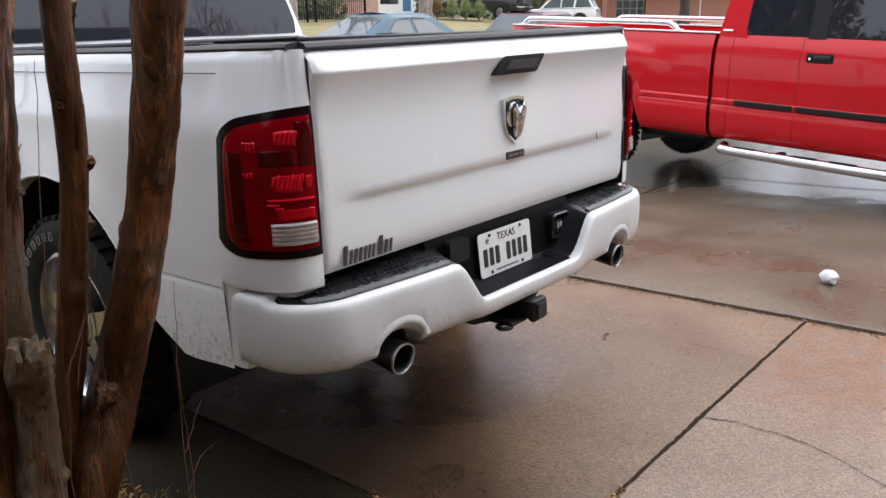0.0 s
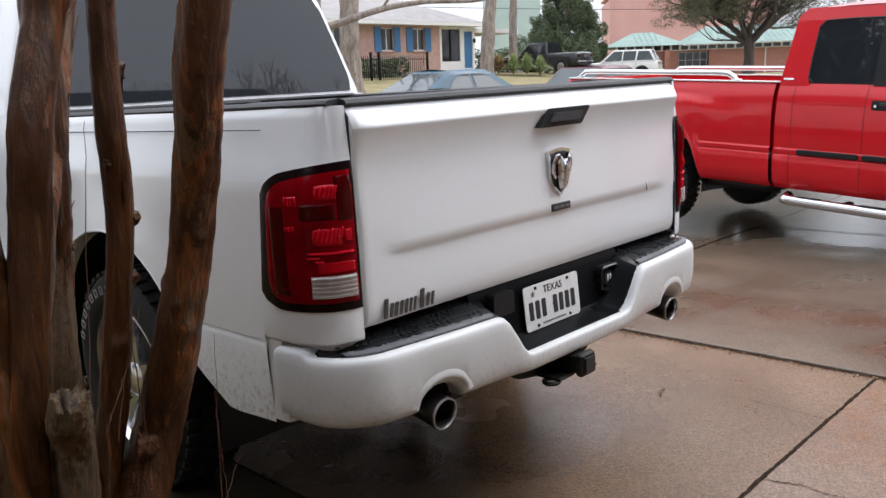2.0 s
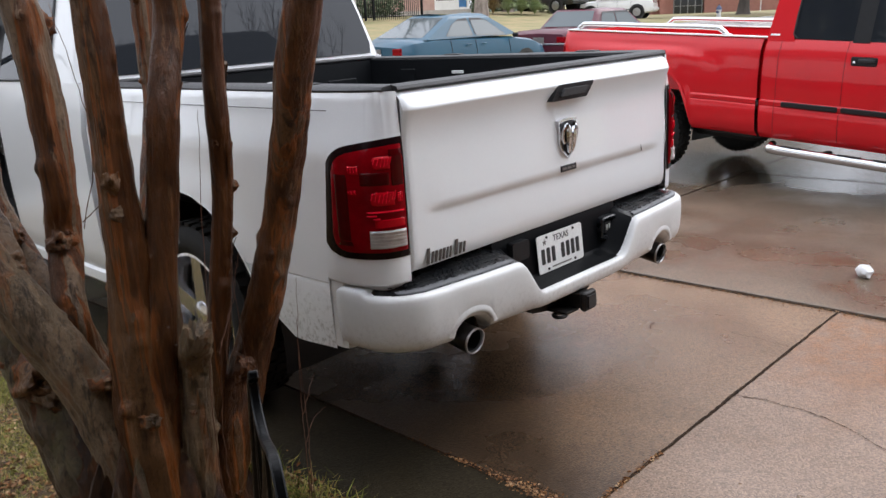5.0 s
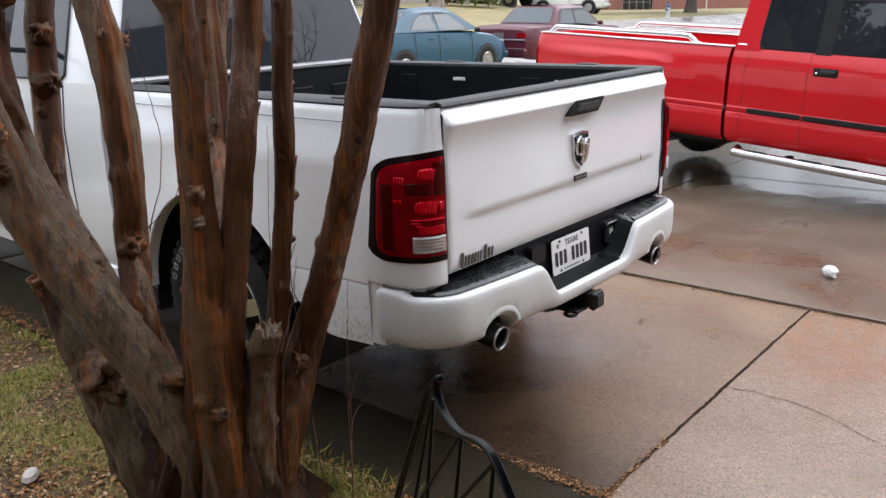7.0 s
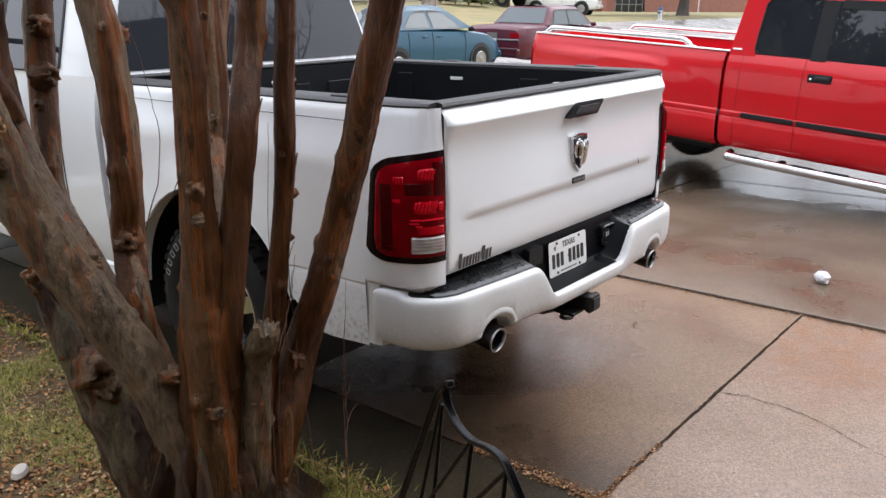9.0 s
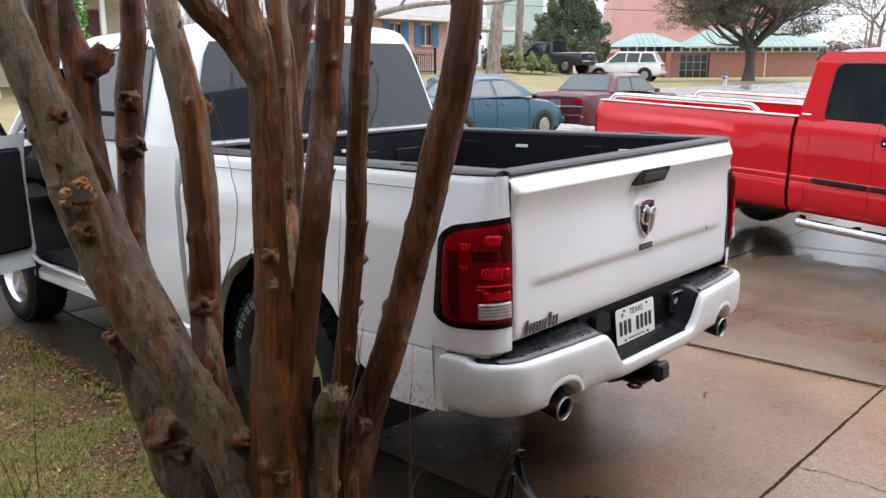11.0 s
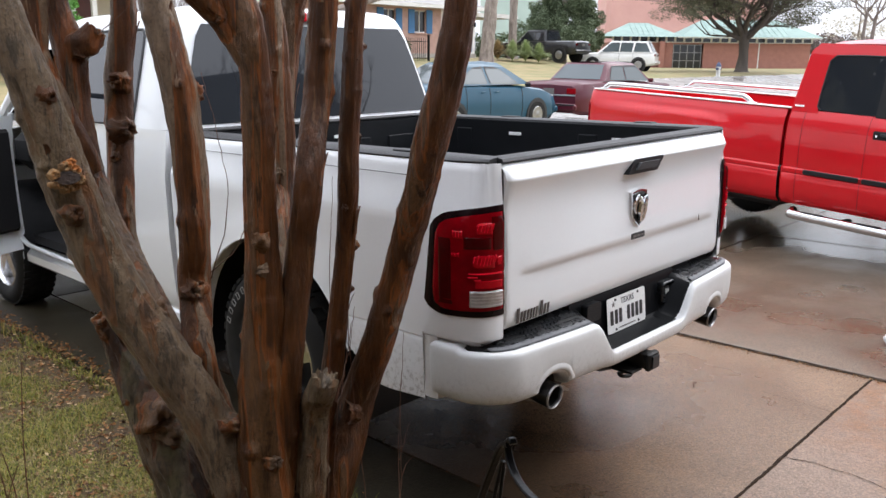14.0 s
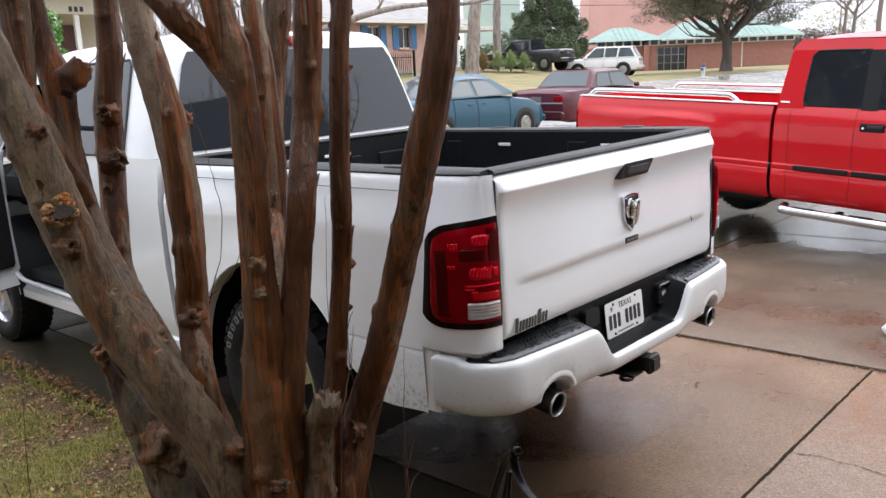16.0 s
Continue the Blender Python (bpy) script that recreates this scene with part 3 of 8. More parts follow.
def smoothstep(a, b, x):
    t = min(max((x - a) / (b - a), 0), 1)
    return t * t * (3 - 2 * t)


def mesh_from(name, verts, faces, mat):
    me = bpy.data.meshes.new(name)
    me.from_pydata(verts, [], faces)
    me.materials.append(mat)
    return me


def rounded(w, h, r, n=5, cx=0.0, cy=0.0):
    """A rounded rectangle's outline."""
    out = []
    for sx, sy, a0 in ((1, 1, 0), (-1, 1, 90), (-1, -1, 180), (1, -1, 270)):
        for k in range(n + 1):
            a = radians(a0 + 90 * k / n)
            out.append((cx + sx * (w / 2 - r) + r * math.cos(a), cy + sy * (h / 2 - r) + r * math.sin(a)))
    return out


def lettering(text, size, mat, parent, m, depth=0.0006, name="lettering"):
    """Raised writing with the built-in font, as a mesh."""
    cu = bpy.data.curves.new(name, "FONT")
    cu.body, cu.size, cu.extrude, cu.align_x, cu.align_y = text, size, depth, "CENTER", "CENTER"
    tmp = bpy.data.objects.new("tmp", cu)
    scene.collection.objects.link(tmp)
    me = bpy.data.meshes.new_from_object(tmp.evaluated_get(bpy.context.evaluated_depsgraph_get()))
    bpy.data.objects.remove(tmp)
    me.materials.clear()
    me.materials.append(mat)
    ob = new(name, me)
    ob.parent = parent
    ob.matrix_basis = m
    return ob

# ==== ground
TERRAIN = [(-60, 0.35), (-8, 0.22), (-0.58, 0.0), (4.7, -0.16), (7.0, -0.16), (9.0, -0.14), (12, -0.06), (16.5, 0.32), (20, 0.74), (24, 0.76), (31, 0.68), (60, 0.75), (400, 2.5)]


def ground_z(x, y):
    z = table(TERRAIN, y)
    return z + 0.8 * smoothstep(22, 31, y) * (1 - smoothstep(38, 44, x))


ax = [-400, -200, -100, -60, -40] + [-30 + 1.5 * i for i in range(60)] + [64, 70, 80, 90, 100, 120, 160, 220, 400]
ay = [-400, -200, -100, -60, -30, -15, -8, -4, -2, -0.58, 0.5, 2, 3.4, 4.7, 6, 7, 8, 9, 10.5, 12, 14] + [16 + 1.5 * i for i in range(16)] + [45, 60, 80, 110, 160, 250, 400]
b = Build().grid([[(x, y, ground_z(x, y) - 0.03) for y in ay] for x in ax], flip=True)
solo("ground", b, soil, "rough winter lawn of straw and green grass", "ground", kind="structure")


def sheet(name, x0, x1, y0, y1, lift, mat, label, step=0.5, kind="structure", category="pavement", ragged=0.0):
    """A slab draped on the slope, with a rim that goes down into the soil."""
    nx, ny = max(2, int((x1 - x0) / step) + 1), max(2, int((y1 - y0) / step) + 1)
    rows = []
    for i in range(-1, nx + 2):
        row = []
        for j in range(-1, ny + 2):
            x = x0 + (x1 - x0) * min(max(i, 0), nx) / nx
            y = y0 + (y1 - y0) * min(max(j, 0), ny) / ny
            if ragged:
                if i <= 0:
                    x += ragged * noise.noise(Vector((y * 1.7, 3.3, 0)))
                if j <= 0:
                    y += ragged * noise.noise(Vector((x * 1.7, 7.1, 0)))
            down = -0.06 if i in (-1, nx + 1) or j in (-1, ny + 1) else 0
            row.append((x, y, ground_z(x, y) + lift + down))
        rows.append(row)
    return solo(name, Build().grid(rows, flip=True), mat, label, category, kind=kind, smooth=True, angle=50)


G = 0.012
sheet("driveway", -0.66, 1.665, -0.57, 4.6, 0.0, slab_damp_shade, "damp brown aggregate concrete driveway slab, left side darkened for the truck's shade", 0.4)
sheet("driveway_2", -0.66, 1.665, -6.0, -0.57 - G, 0.0, slab_dry, "brown aggregate concrete driveway slab with a crack", 0.4)
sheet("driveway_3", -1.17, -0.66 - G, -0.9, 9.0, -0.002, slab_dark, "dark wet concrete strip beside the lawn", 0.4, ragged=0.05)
sheet("driveway_4", 1.665 + G * 2, 5.2, -6.0, 1.5, -0.004, slab_wet, "smooth wet concrete slab with standing water", 0.5)
sheet("driveway_5", 5.2 + G, 12.0, -6.0, 1.5, -0.004, slab_wet, "smooth wet concrete slab with standing water", 0.5)
sheet("driveway_6", 1.665 + G * 2, 8.6, 1.5 + G, 9.0, -0.004, slab_wet, "wet concrete slab beneath the red truck", 0.5)
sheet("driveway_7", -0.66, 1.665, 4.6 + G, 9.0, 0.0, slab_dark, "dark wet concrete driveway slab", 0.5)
sheet("street", -60, 120, 9.2, 16.4, 0.0, asphalt, "wet pale concrete street", 1.5, category="street")
sheet("street_2", 31.0, 75, 16.4 + G, 18.8, 0.002, asphalt, "wet pale concrete street corner", 1.2, category="street")
sheet("lawn", -7.0, -1.17, -2.0, 9.0, -0.022, soil_dark, "damp lawn of short winter grass", 0.5, category="lawn")

# dirt and leaves that fill the joints
b = Build()
rng = random.Random(5)
for p0, p1 in (((-0.66, -0.576), (1.67, -0.576)), ((1.668, -4.0), (1.668, 4.6)), ((1.708, -4.0), (1.708, 1.5)), ((-0.666, -0.6), (-0.666, 0.05)), ((1.69, 1.506), (5.2, 1.506)), ((5.206, -4), (5.206, 1.5)), ((-0.66, 4.606), (1.67, 4.606))):
    n = int(math.dist(p0, p1) / 0.012)
    dx, dy = (p1[0] - p0[0]) / n, (p1[1] - p0[1]) / n
    ln = math.hypot(dx, dy)
    ox, oy = -dy / ln, dx / ln
    rows = []
    for side in (-1, 0, 1):
        wide = [side * (0.0048 + 0.0062 * abs(noise.noise(Vector((k * 0.06, p0[0] * 3 + side, p0[1])))) + 0.0040 * noise.noise(Vector((k * 0.43, p0[0] + side * 5, p0[1])))) for k in range(n + 1)]
        rows.append([(p0[0] + dx * k + ox * wide[k], p0[1] + dy * k + oy * wide[k], ground_z(p0[0] + dx * k, p0[1] + dy * k) + (0.004 if side == 0 else 0.0025)) for k in range(n + 1)])
    b.grid(rows)
solo("joint_dirt", b, joint_dirt, "dark dirt packed in the driveway joints", "dirt", kind="stuff")
b = Build()
crack = spline([(0.43, -0.58, 0), (0.445, -0.64, 0), (0.463, -0.70, 0), (0.455, -0.775, 0), (0.462, -0.85, 0), (0.43, -0.985, 0), (0.383, -1.09, 0), (0.33, -1.18, 0), (0.27, -1.34, 0), (0.24, -1.6, 0)], 60)
crack2 = spline([(1.10, -0.20, 0), (1.083, -0.31, 0), (1.087, -0.39, 0), (1.068, -0.57, 0)], 20)
for path in (crack, crack2):
    rows = [[], []]
    for k, p in enumerate(path):
        w = (0.0030 if path is crack else 0.0016) * (0.4 + 1.2 * abs(noise.noise(Vector((k * 0.7, 1, 2)))))
        jit = 0.008 * noise.noise(Vector((k * 0.5, 5, 1)))
        for r, s in zip(rows, (-1, 1)):
            r.append((p.x + jit + s * w, p.y + s * w * 0.3, ground_z(p.x, p.y) + 0.003))
    b.grid(rows)
solo("pavement_crack", b, joint_dirt, "fine dark cracks across the concrete", "crack", kind="stuff")


# board left in the joint beside the wet slab, a little proud of it
rows = []
for k in range(81):
    y = -4.0 + 5.5 * k / 80
    wave = 0.004 * noise.noise(Vector((y * 1.3, 2.0, 0)))
    rows.append([(1.683 + x + wave, y, ground_z(1.69, y) + z) for x, z in ((0.0, -0.03), (0.001, 0.008), (0.004, 0.011), (0.014, 0.011), (0.017, 0.007), (0.018, -0.03))])
solo("joint_board", Build().grid(rows), old_board, "weathered timber strip set in the driveway joint", "joint board", kind="structure")


def litter(name, n, area, mat, label, size=(0.012, 0.04), seed=1, lift=0.006, kind="stuff", category="leaves"):
    """Fallen leaves: small curled blades lying at all angles; area gives a place from a random source."""
    r = random.Random(seed)
    verts, faces = [], []
    for _ in range(n):
        x, y = area(r)
        z = ground_z(x, y) + lift
        s, a = r.uniform(*size), r.uniform(0, 6.28)
        c, d = math.cos(a), math.sin(a)
        curl, tilt = r.uniform(0.1, 0.5) * s, r.uniform(-0.3, 0.3) * s
        base = len(verts)
        for u, w, h in ((-1, 0, 0.2), (-0.3, -0.42, 1), (0.5, -0.34, 0.8), (1, 0, 0.3), (0.5, 0.34, 0.9), (-0.3, 0.42, 1), (0, 0, 0)):
            u, w, h = u * r.uniform(0.3, 1.15), w * r.uniform(0.2, 1.8), h * r.uniform(0.2, 1.6)
            verts.append((x + (u * c - w * d) * s, y + (u * d + w * c) * s, z + abs(h * curl) + tilt * u * 0.5 + abs(tilt)))
        faces += [(base + 6, base + k, base + (k + 1) % 6) for k in range(6)]
    ob = new(name, mesh_from(name, verts, faces, mat))
    return tagged(ob, label, category, kind=kind)


def along_joint(r):
    k = r.random()
    if k < 0.52:
        y = r.uniform(-1.7, 1.5)
        return 1.674 - abs(r.gauss(0, 0.03 + 0.035 * max(0.0, noise.noise(Vector((y * 2.3, 4.0, 0)))))), y
    if k < 0.85:
        y = -0.60 + abs(r.gauss(0, 0.30))
        return -0.668 + r.gauss(0, 0.008 + 0.014 * smoothstep(0.1, -0.5, y)), y
    return -0.66 + 0.5 * r.random() ** 2, -0.576 + r.gauss(0, 0.007)


litter("joint_leaves", 1900, along_joint, dead_leaf, "brown leaf scraps washed into the joints", (0.003, 0.010), 3, 0.002)
litter("pale_joint_leaves", 160, along_joint, leaf_tan, "pale straw and leaf scraps caught in the joints", (0.004, 0.013), 4, 0.003)

# ==== white pickup truck
truck = thing("pickup_truck", "white pickup truck with black rear step, parked on the wet driveway", "pickup truck", pose(0.004, -0.024, 0, -1.5, -0.4, 0))

PLAN = spline([(-0.842, 0.004, 0), (-0.885, 0.010, 0), (-0.93, 0.035, 0), (-0.962, 0.085, 0), (-0.982, 0.15, 0), (-0.992, 0.25, 0), (-0.998, 0.5, 0), (-1.003, 1.1, 0), (-1.0, 1.7, 0), (-0.99, 2.045, 0)], 90)
SIDE = [(0.36, 0.050), (0.40, 0.028), (0.46, 0.012), (0.56, 0.005), (0.68, 0.004), (0.708, 0.006), (0.717, 0.011), (0.726, 0.002), (0.80, 0.0), (1.0, 0.0), (1.165, 0.002), (1.19, 0.008), (1.25, 0.028), (1.31, 0.045), (1.345, 0.054), (1.362, 0.066)]
ARCH_Y, ARCH_Z, ARCH_R = 1.215, 0.375, 0.588


def side_point(u, z, out=0.0):
    """A place on the left bed side: u runs 0..1 from the tailgate round the corner to the cab."""
    s = u * 90
    i = min(int(s), 89)
    p = PLAN[i].lerp(PLAN[i + 1], s - i)
    d = (PLAN[min(i + 2, 90)] - PLAN[max(i - 1, 0)]).normalized()
    nrm = Vector((-d.y, d.x, 0))
    if nrm.x > 0 or nrm.y > 0.3:
        nrm = -nrm
    inset = table(SIDE, z)
    q = p - nrm * (inset * (0.12 + 0.88 * abs(nrm.x)) - out)
    return Vector((q.x, q.y, z))


def side_floor(y):
    """Lowest height of the bed side: over the bumper's end, the sill and the wheel arch."""
    low = 0.744 if y < 0.262 else 0.478 - 0.012 * smoothstep(0.26, 0.5, y)
    if y > 0.50:
        low = max(low, 0.466 + 0.80 * (min(y, ARCH_Y) - 0.50) * (1.0 if y < 0.68 else 0.0))
    d = abs(y - ARCH_Y)
    if d < ARCH_R:
        low = max(low, ARCH_Z + math.sqrt(ARCH_R ** 2 - d * d))
    return low


def bedside(mirror):
    s = 1 if mirror else -1
    ends = [ARCH_Y + ARCH_R * math.sin(radians(a)) for a in (-90, -88, -85, -81, -76, -70, -63, -55, -46, -36, -25, -13, 0, 13, 25, 36, 46, 55, 63, 70, 76, 81, 85, 88, 90)]
    plan = [(k / 90.0) for k in range(91)]
    ys = [(side_point(u, 1.0).y, u) for u in plan]
    us = [u for y, u in ys if y < 0.5]
    for yy in [0.2615, 0.2625, 0.505, 0.52, 0.56, 0.60, 0.61] + ends + [1.81, 1.9, 2.0, 2.044]:
        for (y0, u0), (y1, u1) in zip(ys, ys[1:]):
            if y0 <= yy <= y1:
                us.append(u0 + (u1 - u0) * (yy - y0) / (y1 - y0))
    zs = [0.40, 0.42, 0.45, 0.50, 0.56, 0.61, 0.65, 0.68, 0.70, 0.708, 0.7125, 0.717, 0.7215, 0.726, 0.7435] + [0.78 + 0.04 * k for k in range(10)] + [1.165, 1.175, 1.19, 1.22, 1.25, 1.28, 1.31, 1.33, 1.345, 1.355, 1.362]
    rows = []
    for u in sorted(us):
        low = side_floor(side_point(u, 1.0).y)
        col = []
        for z in zs:
            zz = z if z >= low else None
            col.append(zz)
        n = sum(1 for z in col if z is None)
        if n:
            first = zs[n] if n < len(zs) else zs[-1]
            col = [low + (first - low) * 0.0 for k in range(n)] + col[n:]
        row = []
        for z in col:
            p = side_point(u, z)
            r = math.hypot(p.y - ARCH_Y, z - ARCH_Z)
            flare = 0.014 * smoothstep(0.15, 0.0, abs(r - ARCH_R))
            row.append((s * (abs(p.x) + flare), p.y, z))
        rows.append(row)
    b = Build().grid(rows, flip=mirror)
    # the turned-in lip of the wheel arch
    rows = []
    for ang in range(4, 161, 4):
        a = radians(ang)
        rows.append([(s * x, ARCH_Y + (ARCH_R + g) * math.cos(a), ARCH_Z + (ARCH_R + g) * math.sin(a)) for x, g in ((1.017, 0.008), (1.019, 0.001), (1.013, -0.004), (0.96, -0.006))])
    b.grid(rows)
    # turned-in lower edge over the bumper's end
    low_edge = [k / 180 for k in range(181) if side_point(k / 180, 0.8).y < 0.262]
    rows = []
    for u in low_edge:
        row = []
        for z, inn in ((0.744, 0.0), (0.739, 0.0005), (0.735, 0.003), (0.733, 0.010), (0.732, 0.030), (0.690, 0.034)):
            p = side_point(u, z, -inn)
            row.append((s * abs(p.x), p.y, z))
        rows.append(row)
    b.grid(rows, flip=mirror)
    return b


for mirror in (False, True):
    part("bed_side", bedside(mirror), flank_paint, truck)
    s = 1 if mirror else -1
    # dark wheel house behind the arch
    b = Build()
    rows = []
    for ang in range(-10, 191, 8):
        a = radians(ang)
        rows.append([(s * x, ARCH_Y + (ARCH_R + 0.01) * math.cos(a), ARCH_Z + (ARCH_R + 0.01) * math.sin(a)) for x in (0.965, 0.6)])
    b.grid(rows)
    b.poly([(s * 0.6, ARCH_Y + (ARCH_R + 0.01) * math.cos(radians(k)), ARCH_Z + (ARCH_R + 0.01) * math.sin(radians(k))) for k in range(-10, 191, 8)])
    part("wheel_house", b, black_plastic, truck)
    # black cap on the bed rail
    b = Build()
    prof = [(0.936, 1.361), (0.938, 1.368), (0.925, 1.376), (0.87, 1.380), (0.81, 1.379), (0.79, 1.374), (0.785, 1.35)]
    rows = []
    for y, taper in ((0.035, 0.052), (0.06, 0.044), (0.085, 0.036), (0.15, 0.018), (0.25, 0.008), (0.4, 0.002), (1.0, 0.0), (1.5, 0.0), (2.02, 0.0), (2.045, 0.0)):
        rows.append([(s * (x - taper * (x - 0.785) / 0.153), y, z) for x, z in prof])
    b.grid(rows)
    b.poly(rows[0])
    part("rail_cap", b, trim_plastic, truck)
    for y in (0.45, 1.35):
        part("stake_pocket_cover", Build().box((s * 0.865, y, 1.381), (0.055, 0.11, 0.008), 0.003), black_plastic, truck)
    # styling line below the rail: its groove's shade drawn as a thin dark tube
    b = Build().tube([(s * 0.9655, y, 1.308) for y in (0.22, 0.5, 1.0, 1.6, 2.0)], 0.0016, 6)
    part("crease_shade_line", b, trim_plastic, truck)

# bed: floor, inner walls, bulkhead with pressed ribs and pale tie-down slots
b = Build()
b.box((0, 1.03, 0.85), (1.60, 1.94, 0.04), 0.01)
for k in range(9):
    b.box((-0.64 + 0.16 * k, 1.03, 0.877), (0.07, 1.9, 0.014), 0.006)
part("bed_floor", b, liner, truck)
for s in (-1, 1):
    wall_ob = part("bed_wall", Build().box((s * 0.80, 1.03, 1.115), (0.03, 1.96, 0.51), 0.008), liner, truck)
    for y in (0.25, 0.75, 1.65):
        part("pressed_rib", Build().box((s * 0.782, y, 1.10), (0.012, 0.12, 0.42), 0.005), liner, wall_ob)
    part("wheel_hump", Build().box((s * 0.69, 1.18, 0.97), (0.2, 0.86, 0.22), 0.05), liner, wall_ob)
b = Build().box((0, 1.995, 1.10), (1.62, 0.03, 0.54), 0.008)
for k in range(4):
    b.box((-0.55 + 0.366 * k, 1.975, 1.09), (0.22, 0.014, 0.36), 0.006)
part("bulkhead", b, liner, truck)
b = Build().box((0, 2.0, 1.378), (1.66, 0.05, 0.022), 0.008)
part("bulkhead_cap", b, trim_plastic, truck)
for x, y, turn in ((-0.55, 1.965, 0), (-0.25, 1.965, 0), (0.05, 1.965, 0), (0.779, 1.25, 90), (0.779, 0.55, 90)):
    b = Build().box((0, 0, 0), (0.09, 0.006, 0.018), 0.002)
    ob = part("tie_down_slot", b, plate_white, truck, "pale metal tie-down slot")
    ob.matrix_basis = pose(x, y, 1.29, 0, 0, turn)

# tailgate: lip, undercut, crease and flat lower face
TG = [(1.362, 0.034), (1.352, 0.014), (1.335, -0.004), (1.312, -0.020), (1.303, -0.0245), (1.299, -0.0248), (1.294, -0.0225), (1.270, -0.012), (1.235, -0.002), (1.195, 0.004), (1.15, 0.004), (1.05, -0.002), (0.985, -0.006), (0.962, -0.006), (0.952, 0.004), (0.940, 0.005), (0.90, 0.003), (0.82, 0.002), (0.785, 0.006), (0.762, 0.018)]
tailgate = new("tailgate")
tailgate.parent = truck
b = Build()
xs = [-0.8375, -0.834, -0.828, -0.82, -0.80, -0.77, -0.74, -0.70, -0.66, -0.6] + [-0.5 + 0.1 * k for k in range(11)] + [0.6, 0.66, 0.70, 0.74, 0.77, 0.80, 0.82, 0.828, 0.834, 0.8375]
rows = []
for x in xs:
    fade = smoothstep(0.77, 0.66, abs(x))
    lip = smoothstep(0.840, 0.79, abs(x)) * 0.35 + 0.65
    edge = 0.010 * smoothstep(0.818, 0.8375, abs(x)) ** 2
    row = []
    for z, y in TG:
        if 0.94 <= z <= 0.986:
            y = y * fade + 0.001 * (1 - fade)
        elif y < -0.008:
            y *= lip
        row.append((x, y + edge, z))
    rows.append(row)
b.grid(rows)
back_y = 0.055
for xx in (-0.8375, 0.8375):
    ring = [(xx, (y * 0.65 if y < -0.008 else y) + 0.010, z) for z, y in TG]
    b.grid([ring, [(xx, back_y + 0.02, p[2]) for p in ring]])
b.grid([[(x, TG[-1][1], TG[-1][0]) for x in (-0.836, 0.836)], [(x, back_y, TG[-1][0]) for x in (-0.836, 0.836)]])
part("tailgate_panel", b, white_paint, tailgate, angle=60)
part("tailgate_liner", Build().box((0, 0.068, 1.08), (1.60, 0.02, 0.54), 0.006), liner, tailgate)
b = Build()
prof = [(0.018, 1.358), (0.008, 1.366), (0.014, 1.375), (0.04, 1.380), (0.075, 1.379), (0.085, 1.372), (0.085, 1.35)]
b.grid([[(x, y, z) for y, z in prof] for x in (-0.84, -0.83, -0.4, 0, 0.4, 0.83, 0.84)])
for x in (-0.84, 0.84):
    b.poly([(x, y, z) for y, z in prof])
part("tailgate_cap", b, trim_plastic, tailgate, "grey-black plastic cap")
# handle: bezel, cup and paddle
hx, hz = 0.050, 1.276
b = Build()
outl = [(hx - 0.135, hz - 0.030), (hx - 0.09, hz + 0.022), (hx - 0.08, hz + 0.027), (hx + 0.14, hz + 0.027), (hx + 0.146, hz + 0.022), (hx + 0.10, hz - 0.027), (hx + 0.09, hz - 0.032), (hx - 0.13, hz - 0.032)]
b.prism(outl, "y", -0.030, 0.01)
part("handle_bezel", b, black_plastic, tailgate, "black plastic tailgate handle surround")
b = Build().prism([(hx - 0.085, hz - 0.016), (hx - 0.06, hz + 0.012), (hx + 0.095, hz + 0.012), (hx + 0.07, hz - 0.016)], "y", -0.041, -0.025)
part("tailgate_handle", b, trim_plastic, tailgate)
# shield badge: chrome rim, dark field, two bright lobes
ex, ez = 0.040, 1.092
shield = [(ex - 0.058, ez + 0.070), (ex - 0.02, ez + 0.078), (ex + 0.02, ez + 0.078), (ex + 0.058, ez + 0.070), (ex + 0.054, ez - 0.02), (ex + 0.042, ez - 0.050), (ex, ez - 0.082), (ex - 0.042, ez - 0.050), (ex - 0.054, ez - 0.02)]
b = Build().prism(shield, "y", -0.012, 0.004)
badge = part("badge", b, chrome, tailgate, "chrome shield badge")
b = Build().prism([(ex + (x - ex) * 0.86, ez + (z - ez) * 0.87) for x, z in shield], "y", -0.014, -0.008)
part("badge_field", b, ink, badge)
for s in (-1, 1):
    b = Build().tube(spline([(ex + s * 0.010, -0.020, ez - 0.055), (ex + s * 0.016, -0.024, ez - 0.02), (ex + s * 0.016, -0.026, ez + 0.02), (ex + s * 0.026, -0.024, ez + 0.050), (ex + s * 0.042, -0.020, ez + 0.035), (ex + s * 0.043, -0.016, ez + 0.005), (ex + s * 0.032, -0.014, ez - 0.018)], 16), [0.009 + 0.009 * math.sin(math.pi * min(k / 10, 1)) * (1 if k < 12 else 0.8) for k in range(17)], 8, squash=0.8)
    part("badge_lobe", b, chrome, badge)
b = Build().box((0.045, -0.007, 0.972), (0.105, 0.006, 0.026), 0.002)
nameplate = part("name_plate", b, ink, tailgate, "small black name plate")
for k, (dx, w) in enumerate(((-0.030, 0.026), (0.002, 0.026), (0.032, 0.022))):
    part("plate_bar", Build().box((0.045 + dx, -0.0105, 0.972), (w, 0.002, 0.009)), ink_grey, nameplate)
